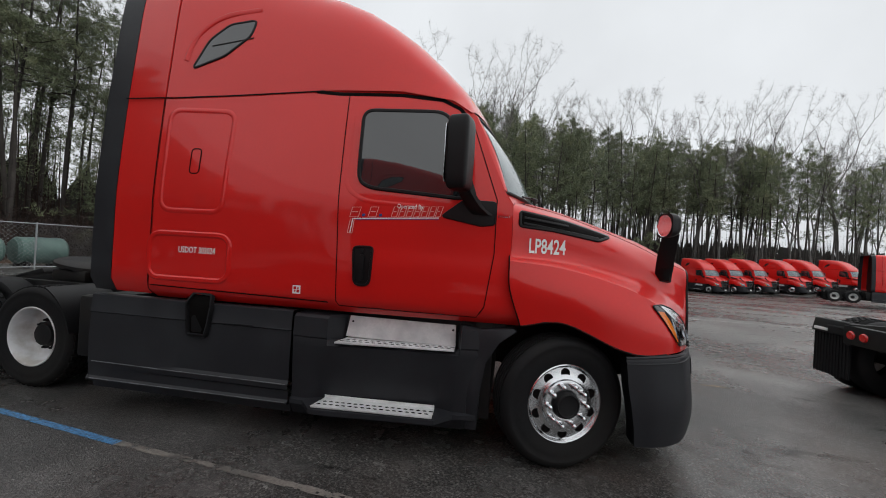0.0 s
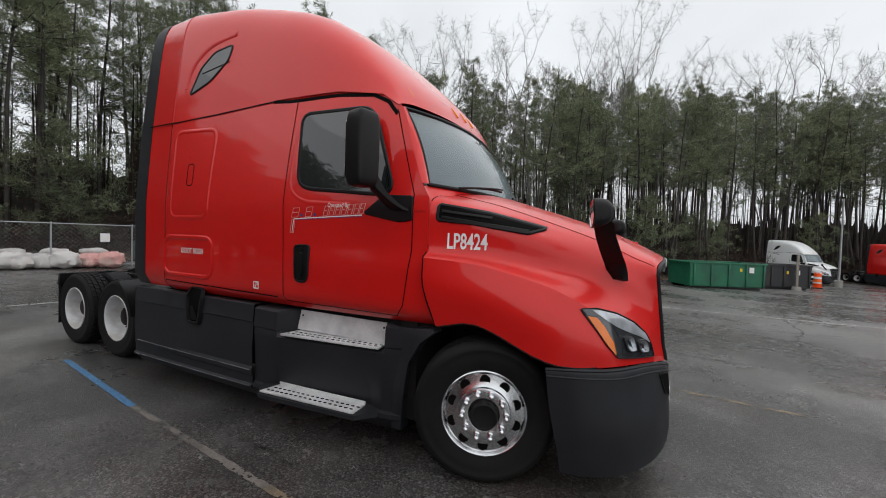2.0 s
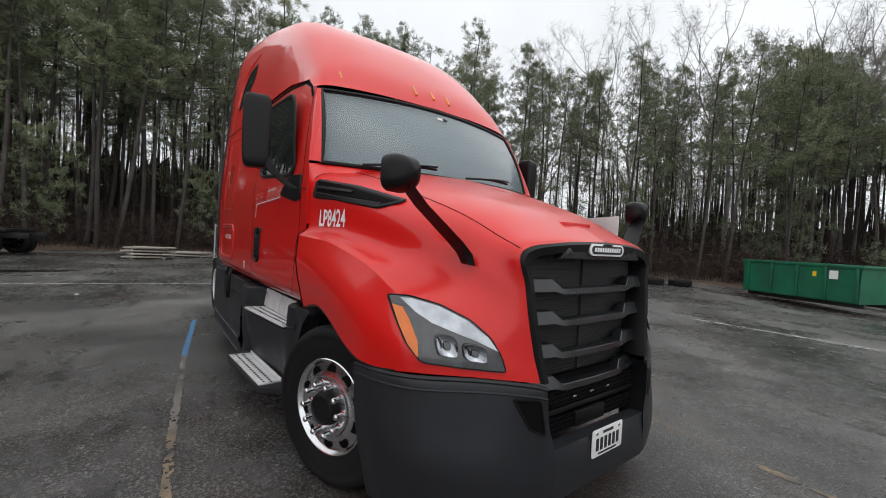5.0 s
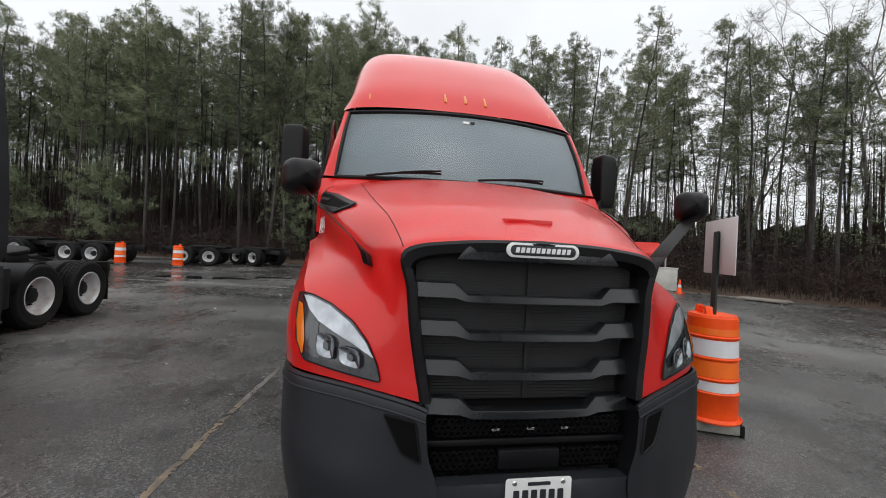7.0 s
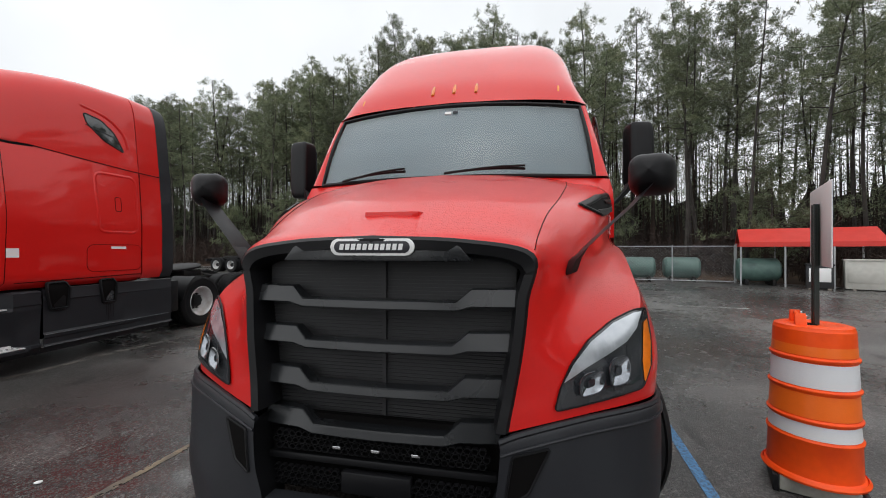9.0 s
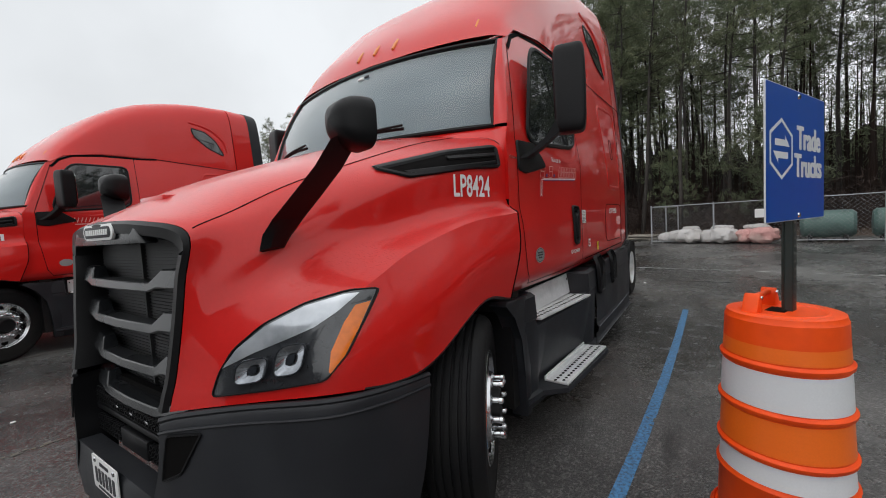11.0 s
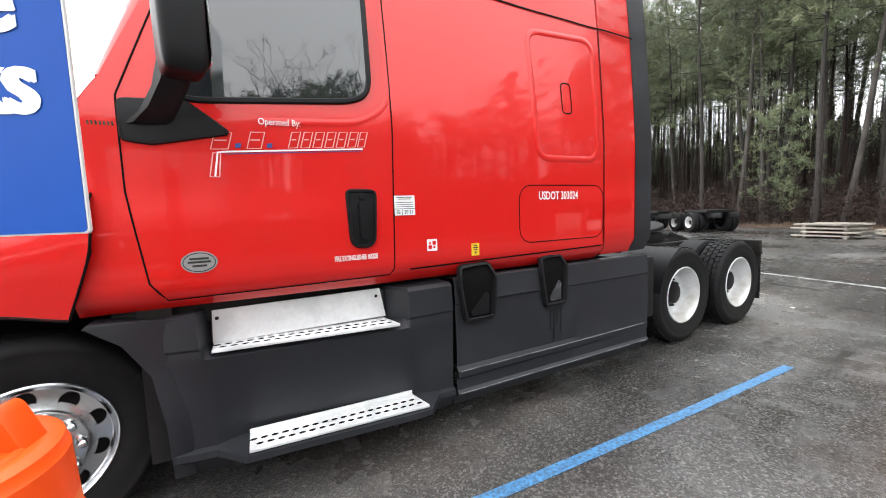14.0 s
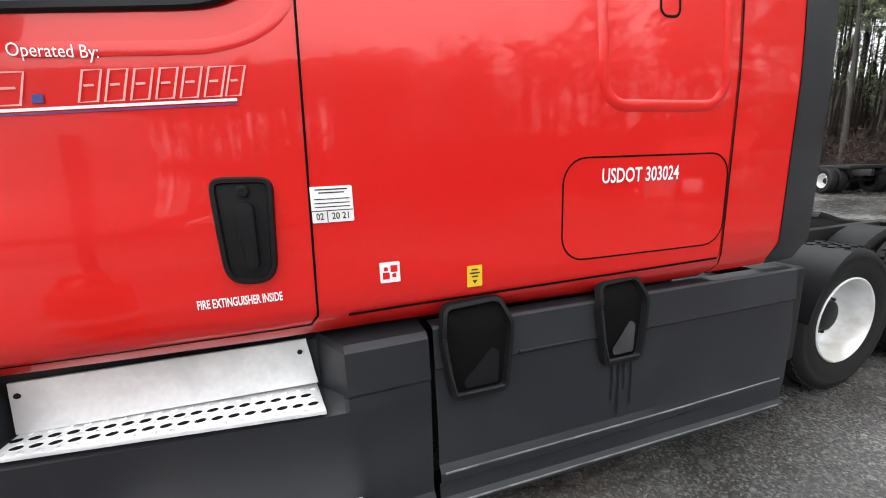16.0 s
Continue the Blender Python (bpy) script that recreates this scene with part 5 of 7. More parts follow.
# edge of the wood, from far on the truck's right round behind it to far on its left
EDGE = [(-46, -150), (-33, -60), (-28.5, -20), (-27, -5), (-24.5, 6), (-14.5, 16.5), (-2, 24.5), (8, 34), (16, 52), (44, 62), (95, 80), (150, 95)]


def edge_at(s):
    """A place along the wood's edge, s from 0 to its length, and the way into the wood."""
    for a, b in zip(EDGE, EDGE[1:]):
        d = Vector(b) - Vector(a)
        if s <= d.length or b == EDGE[-1]:
            d.normalize()
            return Vector(a) + d * s, Vector((-d.y, d.x))
        s -= d.length


for _ in range(3):
    EDGE = [EDGE[0]] + [q for a, b in zip(EDGE, EDGE[1:]) for q in ((0.75 * a[0] + 0.25 * b[0], 0.75 * a[1] + 0.25 * b[1]), (0.25 * a[0] + 0.75 * b[0], 0.25 * a[1] + 0.75 * b[1]))] + [EDGE[-1]]
EDGE_LENGTH = sum((Vector(b) - Vector(a)).length for a, b in zip(EDGE, EDGE[1:]))
rim_v = []
for i in range(121):
    p, w = edge_at(EDGE_LENGTH * i / 120)
    j = noise.noise((i * 0.7, 0, 0)) * 0.8
    rim_v += [(*(p + w * (j + a)), lie(*p) + h) for a, h in ((-0.2, -0.02), (0.8, 0.10), (6, 0.22), (90, 1.2))]
tagged(mesh_part("ground_wood", rim_v, grid_faces(121, 4), SOIL), "brown leaf litter under the trees", "ground", kind="structure")


def painted(name, a, b, w, mat, label, ragged=0.15, wear=-0.5, z=0.004):
    """A painted line with uneven edges and bare spots where the paint has gone."""
    a, b = Vector(a), Vector(b)
    d = (b - a).normalized()
    q = Vector((-d.y, d.x))
    n, m = max(3, int((b - a).length / 0.022)), 6
    v, f = [], []
    for i in range(n + 1):
        p = a.lerp(b, i / n)
        e0 = w / 2 * (1 + ragged * noise.noise((p.x * 9, p.y * 9, 1)))
        e1 = w / 2 * (1 + ragged * noise.noise((p.x * 9, p.y * 9, 7)))
        for j in range(m + 1):
            r = p + q * (e0 + (-e1 - e0) * j / m)
            v.append((r.x, r.y, z + lie(p.x, p.y)))
            k = i * (m + 1) + j
            rim = 0.15 if j in (0, m - 1) else 0.0
            spot = 0.75 * noise.noise((r.x * 4, r.y * 4, 2)) + 0.6 * noise.noise((r.x * 17, r.y * 17, 5)) + 0.55 * noise.noise((r.x * 43, r.y * 43, 8))
            if i < n and j < m and spot > wear + rim:
                f.append((k, k + 1, k + m + 2, k + m + 1))
    return tagged(mesh_part(name, v, f, mat), label, "line", kind="structure")


for a, b in (((-5.2, 2.00), (-3.6, 1.955)), ((-3.6, 1.955), (-2.2, 1.90)), ((-2.2, 1.90), (-0.9, 1.825)), ((-0.9, 1.825), (0.05, 1.755))):
    painted("stall_line", a, b, 0.078, LINE_BLUE, "blue painted stall line beside the truck", 0.05, -0.72)
painted("stall_line", (0.05, 1.755), (2.6, 1.55), 0.075, LINE_RUST, "worn end of the blue stall line", 0.5, -0.1)
painted("stall_line", (-5.45, -1.50), (-3.3, -1.76), 0.065, LINE_BLUE, "blue painted stall line end", 0.15, -0.8)
painted("stall_line", (-3.3, -1.76), (-1.2, -1.945), 0.06, LINE_FADED, "worn grey stall line", 0.4, -0.32)
painted("stall_line", (-1.2, -1.945), (2.6, -2.21), 0.06, LINE_RUST, "rust-stained worn stall line", 0.4, -0.28)
painted("stall_line", (-5.9, -5.25), (2.0, -5.75), 0.10, LINE_FADED, "worn pale stall line", 0.4, -0.15)
painted("yard_line", (-12.2, -9.5), (-9.2, 6.5), 0.11, LINE_WHITE, "worn white line across the yard", 0.3, -0.3)
painted("yard_line", (-1.5, 8.5), (14, 8.9), 0.12, LINE_WHITE, "worn white line across the yard", 0.3, -0.3)


def crack(a, b, w, wander, seed):
    a, b = Vector(a), Vector(b)
    n = int((b - a).length / 0.08)
    q = Vector((-(b - a).y, (b - a).x)).normalized()
    v = []
    for i in range(n + 1):
        p = a.lerp(b, i / n) + q * wander * (noise.noise((i * 0.05, seed, 0)) + 0.35 * noise.noise((i * 0.4, seed, 3)))
        e = w * max(0.12, 0.5 + 0.6 * noise.noise((i * 0.3, seed, 9)))
        g = 0.003 + lie(p.x, p.y) + (0.004 if p.y > 9 else 0)
        v += [(*(p + q * e), g), (*(p - q * e), g)]
    tagged(mesh_part("asphalt_crack", v, grid_faces(n + 1, 2, flip=True), CRACK), "long dark crack in the asphalt", "crack", "cracks in the yard", "structure")


crack((-3.4, 8.9), (2.6, 5.0), 0.03, 0.25, 1)
crack((2.2, 10.5), (14.5, 8.9), 0.03, 0.5, 2)
crack((0.5, 6.8), (10.5, 6.2), 0.025, 0.3, 3)
crack((3.5, 4.6), (4.6, 10.2), 0.03, 0.3, 4)
crack((-13.5, -4.0), (-12.8, 8.0), 0.03, 0.4, 5)
crack((-15.0, -8.0), (-14.2, 6.0), 0.025, 0.4, 6)
crack((-2.0, 12.0), (12.0, 13.5), 0.04, 0.6, 7)
crack((-6.4, -4.3), (-1.0, -4.2), 0.012, 0.3, 8)

crack_rng = random.Random(5)
for k in range(26):
    x, y = (crack_rng.uniform(2, 22), crack_rng.uniform(5, 26)) if k < 17 else (crack_rng.uniform(-16, -8), crack_rng.uniform(-8, 10))
    a, ln = crack_rng.uniform(-0.35, 0.45) + (0 if k < 17 else 1.5), crack_rng.uniform(0.7, 2.6)
    crack((x, y), (x + ln * math.cos(a), y + ln * math.sin(a)), crack_rng.uniform(0.02, 0.06), 0.2, 20 + k)


def puddle(x, y, rx, ry, seed, label):
    """Shallow standing water with an uneven outline."""
    v = [(x, y, 0.005)]
    for k in range(64):
        a = k * math.pi / 32
        r = 1 + 0.55 * noise.noise((2.2 * math.cos(a), 2.2 * math.sin(a), seed)) + 0.2 * noise.noise((7 * math.cos(a), 7 * math.sin(a), seed))
        v.append((x + rx * r * math.cos(a), y + ry * r * math.sin(a), 0.005))
    tagged(mesh_part("puddle", v, [(0, 1 + k, 1 + (k + 1) % 64) for k in range(64)], WATER), label, "puddle", kind="structure")


WATER = material("still_rain_water", (0.010, 0.010, 0.010), rough=0.03, vary=0.2, rough_vary=0.02, ior=1.4, bump=0.01, bump_scale=30)
puddle(-13.6, -7.4, 0.55, 1.7, 3, "still rain puddle on the asphalt mirroring the wood")
puddle(-14.6, -4.9, 0.3, 0.9, 5, "small rain puddle on the asphalt")
puddle(-9.4, -10.8, 0.5, 1.1, 8, "small rain puddle on the asphalt")


# ---- barrel with the sign ----
FOOT_PALE = material("weathered_ballast", (0.27, 0.265, 0.235), rough=0.85, vary=0.3, grain=18, second=(0.17, 0.165, 0.15), second_scale=6, bump=0.2, bump_scale=60)
def barrel(m, label, group=""):
    """A ribbed traffic drum on a rubber foot."""
    t = empty("traffic_barrel", m, label, "barrel", group)
    bands = [(0.11, 0.268, 0.345), (0.345, 0.258, 0.470), (0.470, 0.254, 0.655), (0.655, 0.247, 0.845), (0.845, 0.238, 1.035)]
    body = [(0.0, 0.104), (0.298, 0.104), (0.304, 0.118), (0.288, 0.135)]
    for z0, r, z1 in bands:
        body += [(r + 0.012, z0 + 0.004), (r + 0.014, z0 + 0.018), (r, z0 + 0.028), (r - 0.008, z1 - 0.006)]
    body += [(0.228, 1.03), (0.222, 1.052), (0.20, 1.058), (0.17, 1.052), (0.0, 1.050)]
    mesh_part("drum", *lathe(body, 48, "z"), ORANGE, t, "dented orange plastic drum", sharp=50)
    for z0, z1, r, mat, label in ((0.378, 0.462, 0.2575, REFLECT, "white reflective band"), (0.688, 0.835, 0.2465, REFLECT, "white reflective band"), (0.505, 0.645, 0.2535, BAND_ORANGE, "orange reflective band"), (0.880, 0.985, 0.2373, BAND_ORANGE, "orange reflective band")):
        mesh_part("reflective_band", *lathe([(r - 0.003, z0 - 0.003), (r + 0.0016, z0), (r - 0.0022, (z0 + z1) / 2), (r - 0.0062, z1), (r - 0.011, z1 + 0.003)], 48, "z"), mat, t, label)
    lugs = [prism([(s * 0.165, 1.045), (s * 0.125, 1.045), (s * 0.088, 1.045), (s * 0.092, 1.110), (s * 0.105, 1.132), (s * 0.122, 1.122)][::s], 0.052, 0.118, "y", 0.008) for s in (1, -1)]
    handle = mesh_part("handle", *join(*lugs, tube([(-0.11, 0.085, 1.112), (0.0, 0.087, 1.108), (0.11, 0.085, 1.112)], 0.013, 10)), ORANGE, t, "moulded carrying handle between two lugs", sharp=40)
    for s in (1, -1):
        mesh_part("handle_bolt", *tube([(s * 0.105, 0.046, 1.112), (s * 0.105, 0.054, 1.112)], 0.008, 8), CHROME, handle)
    mesh_part("lid_rim", *lathe([(0.150, 1.051), (0.158, 1.057), (0.166, 1.057), (0.174, 1.051)], 40, "z"), ORANGE, t)
    # a dark plate on the lid, painted as the slot's shade
    mesh_part("slot", *box(-0.050, 0.050, -0.020, 0.056, 1.050, 1.0535), SEAM_SHADE, t, "dark slot for the post")
    foot = mesh_part("foot", *box(-0.225, 0.225, -0.215, 0.215, 0.012, 0.104, 0.010), FOOT_PALE, t, "pale weathered ballast block")
    for a in (-1, 1):
        mesh_part("runner", *box(-0.232, 0.232, a * 0.235 - 0.018, a * 0.235 + 0.018, 0.0, 0.103, 0.006), BLACK, foot, "dark rubber runner")
    return t


drum = barrel(pose(-0.42, 2.475, 0, 0, 0, 157) @ Matrix.Diagonal((0.89, 0.89, 1.025, 1.0)), "orange and white traffic barrel holding the sign post")


SIGN_WHITE = material("greyed_sign_white", (0.76, 0.77, 0.78), rough=0.45, vary=0.08, grain=8)


def trade_sign(m):
    """The board faces its own -y; the words are on that side."""
    t = empty("sign_post", m, "dark green perforated post with a blue board in the barrel", "sign")
    mesh_part("post", *prism([(-0.050, 0.034), (-0.050, 0.042), (-0.030, 0.042), (-0.022, 0.016), (0.022, 0.016), (0.030, 0.042), (0.050, 0.042), (0.050, 0.034), (0.034, 0.034), (0.026, 0.010), (-0.026, 0.010), (-0.034, 0.034)], 1.0, 1.82, "z", 0.002), POST, t, "dark green steel post")
    hole = None
    for z in np.arange(1.07, 1.41, 0.033):
        at = Matrix.Translation((0.0, 0.0095, z))
        # the holes are pale discs, painted as light showing through the post
        hole = again(hole, t, at) if hole else mesh_part("post_hole", *lathe([(0.006, 0.0005), (0.0045, -0.001), (0.0, -0.001)], 10), HOLE_LIGHT, t, m=at)
    board = mesh_part("board", *prism(round_rect(-0.37, 0.37, 1.410, 1.938, 0.006, 2), 0.0, 0.006, "y", 0.001), SIGN_BACK, t, "white-edged sign board")
    mesh_part("blue_face", *prism(round_rect(-0.367, 0.367, 1.413, 1.935, 0.006, 2), -0.0012, 0.001, "y"), SIGN_BLUE, board, "blue printed face")
    for words, x, z in (("Trade", -0.020, 1.704), ("Trucks", -0.050, 1.590)):
        lv, lf = text_piece(words, 0.134, 0.99, 0.0022)
        stroke = [([(x + a + u, -0.0020 - 0.0002 * i, z + b + w) for a, b in lv], lf) for i, (u, w) in enumerate(((-0.0055, 0.0), (-0.0028, 0.001), (0.0, 0.0), (0.0028, -0.001), (0.0055, 0.0)))]
        mesh_part("lettering", *join(*stroke), SIGN_WHITE, board, "white words " + words)
    hexa = [(-0.205 + r * math.sin(radians(60 * k)) * 1.27, 1.694 + r * math.cos(radians(60 * k))) for r in (0.119, 0.104) for k in range(6)]
    mesh_part("hexagon", [(x, -0.0020, z) for x, z in hexa], [(k, (k + 1) % 6, 6 + (k + 1) % 6, 6 + k) for k in range(6)], SIGN_WHITE, board, "white hexagon outline")
    for flip in (1, -1):
        arrow = [(-0.060, 0.012), (0.075, 0.012), (0.030, 0.062), (0.030, 0.040), (-0.060, 0.040)]
        mesh_part("arrow", [(-0.205 + flip * x * 1.25, -0.0020, 1.694 + flip * z * 0.92) for x, z in arrow], [(0, 1, 2, 3, 4)], SIGN_WHITE, board, "white arrow")
    for z in (1.430, 1.915):
        mesh_part("bolt", *moved(lathe([(0.011, 0.0), (0.010, -0.004), (0.005, -0.007), (0.0, -0.007)], 10), Matrix.Translation((0.0, -0.002, z))), CHROME, board)
    return t


trade_sign(pose(-0.425, 2.525, 0.055, 0, 0, 156) @ Matrix.Diagonal((0.93, 1.0, 1.0, 1.0)))

# ---- other trucks, before the lettering goes on the near one ----
ROW = "parked trucks"
SMALL = ("tread", "tread_grip", "perforation", "lug_nut", "hand_hole", "intake_mesh", "radiator", "screw", "key_lock", "clip", "plate_bolt", "plate_bar", "handle_paddle", "latch_plate", "badge_bar", "wiper_arm", "fifth_wheel_ramp", "reflector_rim", "slot_rim", "post_hole")


def prune(ob):
    """Leaves out what is too small to see on a truck far off."""
    for o in ob.children_recursive:
        if o.name.split(".")[0] in SMALL:
            bpy.data.objects.remove(o)
    return ob


neighbour = tagged(copy_thing(truck, pose(0.89, -6.82, 0, 0, 0, 2.6)), "wet red sleeper-cab tractor parked across an empty stall", group=ROW)
FAR_RED = "red sleeper-cab tractor parked before the wood"
for x, y, a, label in ((24.8, 48.6, -64, FAR_RED), (27.9, 49.3, -64, FAR_RED), (31.0, 50.0, -64, FAR_RED), (35.0, 50.6, -64, FAR_RED), (38.1, 51.2, -64, FAR_RED), (43.0, 52.2, -64, FAR_RED),
                       (33.6, 33.3, -20, "red sleeper-cab tractor parked with its tail to the yard"), (0.5, -18.5, 4, "red sleeper-cab tractor parked in a far stall")):
    prune(tagged(copy_thing(truck, pose(x, y, lie(x, y) + 0.02, 0, 0, a)), label, group=ROW))
tagged(copy_thing(truck, pose(11.0, 1.45, 0, 0, 0, 2)), "red tractor whose black tail reaches into the yard", group=ROW)
pale = tagged(copy_thing(truck, pose(16.4, 45.6, lie(16.4, 45.6) + 0.02, 0, 0, -46)), "white sleeper-cab tractor parked beyond the dumpsters", group=ROW)
prune(pale)
for o in pale.children:
    if o.type == "MESH" and o.data.materials[0] == RED:
        o.material_slots[0].link = "OBJECT"
        o.material_slots[0].material = WHITE_PAINT

# ---- lettering and labels on the near truck ----


def letters(words, x, z, size, squeeze, fat, surface, way, mat, label, off=0.004, spacing=1.0, parent=None):
    lv, lf = text_piece(words, size, squeeze, fat, spacing)
    return mesh_part("lettering", [surface(x + way * a, z + b, off) for a, b in lv], lf, mat, parent or truck, label)


def sticker(name, outline, surface, mat, label, off=0.0035, parent=None):
    return mesh_part(name, *on_surface(outline, surface, off, 2), mat, parent or truck, label)


def flank_right(x, z, off=0.0):
    p = nose_flank(x, z, off)
    return (p[0], -p[1], p[2])


for surface, flank, way in ((side, nose_flank, -1), (other_side, flank_right, 1)):
    left = way < 0
    letters("LP8424", 0.020 if left else -0.285, 1.675 if left else 1.645, 0.162, 0.60, 0.0030, flank, way, WHITE_FILM, "white unit number LP8424", 0.005)
    letters("USDOT 303024", -2.87 if left else -3.255, 1.545 if left else 1.475, 0.080 if left else 0.074, 0.72, 0.0013, surface, way, WHITE_FILM, "white lettering USDOT 303024")
    letters("Operated By:", -1.10 if left else -1.335, 1.945 if left else 1.94, 0.047 if left else 0.052, 0.78, 0.0, surface, way, WHITE_FILM, "white lettering Operated By:")
    x0, s = (-0.875, -1) if left else (-1.735, 1)
    mark_on = (lambda x, z, off=0.0: side(x, z - 0.035, off)) if left else surface
    mark = mesh_part("carrier_mark", *strip_on([(x0 + s * 0.022, 1.725), (x0 + s * 0.040, 1.838), (x0 + s * 0.075, 1.842), (x0 + s * 0.74, 1.878)], mark_on, 0.008, 0.004, False), WHITE_FILM, truck, "white outlined carrier mark with a long underline")
    mesh_part("mark_tail", *strip_on([(x0, 1.722), (x0 + s * 0.04, 1.722), (x0 + s * 0.052, 1.835), (x0 + s * 0.02, 1.835)], mark_on, 0.006, 0.004, True), PALE_RED, mark)
    mesh_part("mark_underline", *strip_on([(x0 + s * 0.07, 1.831), (x0 + s * 0.74, 1.867)], mark_on, 0.0035, 0.004, False), BLUE_FILM, mark, "blue underline")
    for a, w in ((0.0, 0.085), (0.155, 0.075), (0.345, 0.055), (0.405, 0.055), (0.465, 0.055), (0.525, 0.055), (0.585, 0.055), (0.645, 0.055), (0.70, 0.05)):
        zb = 1.852 + 0.05 * a
        ring = [(x0 + s * (a + 0.012), zb), (x0 + s * (a + w), zb + 0.003), (x0 + s * (a + w + 0.022), zb + 0.083), (x0 + s * (a + 0.034), zb + 0.080)]
        mesh_part("mark_outline", *strip_on(ring, mark_on, 0.006, 0.004, True), PALE_RED, mark)
        mesh_part("mark_bar", *strip_on([(x0 + s * (a + 0.03), zb + 0.042), (x0 + s * (a + w - 0.002), zb + 0.044)], mark_on, 0.006, 0.004, False), PALE_RED, mark)
    for a in (0.115, 0.255):
        sticker("mark_dot", [(x0 + s * (a + u), 1.856 + w + 0.04 * a) for u, w in ((0, 0), (0.025, 0.002), (0.028, 0.024), (0.003, 0.022))], mark_on, BLUE_FILM, "", 0.0045, mark)
    mesh_part("model_mark", *join(*[strip_on([(-0.445 - 0.014 * i, 1.905), (-0.443 - 0.014 * i, 1.922)], surface, 0.007, 0.004, False) for i in range(7)]), CHROME, truck, "small chrome model mark")
    sq = sticker("square_label", round_rect(-2.055, -1.985, 1.245, 1.318, 0.004, 2) if left else round_rect(-2.18, -2.11, 1.195, 1.265, 0.004, 2), surface, WHITE_FILM, "small white and red square label")
    cx, cz = (-2.02, 1.2815) if left else (-2.145, 1.23)
    for du, dw, r in ((-0.014, 0.012, 0.012), (0.014, -0.012, 0.012), (0.014, 0.012, 0.007), (-0.014, -0.012, 0.007)):
        sticker("label_block", round_rect(cx + du - r, cx + du + r, cz + dw - r, cz + dw + r, 0.002, 1), surface, RED, "", 0.0045, sq)
insp = sticker("inspection_label", round_rect(-1.915, -1.785, 1.470, 1.585, 0.004, 2), side, WHITE_FILM, "white inspection label reading 02 2021")
for z, w, h in ((1.575, 0.10, 0.004), (1.565, 0.08, 0.004), (1.545, 0.11, 0.003), (1.532, 0.11, 0.003), (1.520, 0.11, 0.003)):
    sticker("label_bar", round_rect(-1.85 - w / 2, -1.85 + w / 2, z - h / 2, z + h / 2, 0.001, 1), side, DARK_INK, "", 0.0045, insp)
mesh_part("label_rule", *join(strip_on([(-1.914, 1.508), (-1.786, 1.508)], side, 0.003, 0.0045, False), strip_on([(-1.832, 1.508), (-1.832, 1.472)], side, 0.003, 0.0045, False)), DARK_INK, insp)
letters("02", -1.797, 1.480, 0.030, 0.8, 0.0005, side, -1, DARK_INK, "02", 0.0046, 1.0, insp)
letters("20 21", -1.845, 1.480, 0.030, 0.85, 0.0005, side, -1, DARK_INK, "2021", 0.0046, 1.0, insp)
yel = sticker("fuel_label", round_rect(-2.362, -2.302, 1.190, 1.272, 0.003, 2), side, YELLOW_FILM, "yellow fuel notice label")
for z, w in ((1.256, 0.025), (1.243, 0.04), (1.230, 0.025)):
    sticker("label_bar", round_rect(-2.332 - w / 2, -2.332 + w / 2, z - 0.003, z + 0.003, 0.001, 1), side, DARK_INK, "", 0.0045, yel)
sticker("label_arrow", [(-2.342, 1.216), (-2.322, 1.216), (-2.332, 1.202)], side, DARK_INK, "", 0.0045, yel)
letters("FIRE EXTINGUISHER INSIDE", -1.425, 1.232, 0.040, 0.50, 0.001, side, -1, WHITE_FILM, "white lettering FIRE EXTINGUISHER INSIDE")
oval = [(-0.80 + 0.075 * math.cos(a), 1.285 + 0.052 * math.sin(a)) for a in np.linspace(0, 2 * math.pi, 28, endpoint=False)]
clean = sticker("round_label", oval, side, GREY_FILM, "grey oval clean-engine label")
mesh_part("label_ring", *strip_on([(-0.80 + 0.066 * math.cos(a), 1.285 + 0.044 * math.sin(a)) for a in np.linspace(0, 2 * math.pi, 24, endpoint=False)], side, 0.004, 0.0045), POST, clean)
for z, w in ((1.302, 0.08), (1.286, 0.095), (1.268, 0.06)):
    sticker("label_bar", round_rect(-0.80 - w / 2, -0.80 + w / 2, z - 0.005, z + 0.005, 0.002, 1), side, POST, "", 0.0045, clean)
for o in (neighbour,):
    for surface, flank, way in ((side, nose_flank, -1),):
        for i in range(6):
            mesh_part("unit_bar", *strip_on([(0.03 - 0.05 * i, 1.645), (0.03 - 0.05 * i, 1.735)], flank, 0.030, 0.005, False), WHITE_FILM, o, "white unit number bar")
        mesh_part("carrier_mark", *join(strip_on([(-0.95, 1.84), (-1.61, 1.87)], surface, 0.016, 0.004, False), *[strip_on([(-0.93 - a, 1.87), (-0.955 - a, 1.94)], surface, 0.012, 0.004, False) for a in np.arange(0, 0.68, 0.045)]), PALE_RED, o, "pale carrier mark")
        mesh_part("dot_bar", *strip_on([(-3.04, 1.60), (-3.27, 1.60)], surface, 0.04, 0.004, False), WHITE_FILM, o, "white small lettering")
        mesh_part("notice_bar", *strip_on([(-1.44, 1.23), (-1.69, 1.23)], surface, 0.025, 0.004, False), WHITE_FILM, o)
        mesh_part("inspection_label", *on_surface(round_rect(-1.915, -1.785, 1.470, 1.585, 0.004, 2), surface, 0.004, 2), WHITE_FILM, o)
        mesh_part("round_label", *on_surface(oval, surface, 0.004, 2), GREY_FILM, o)

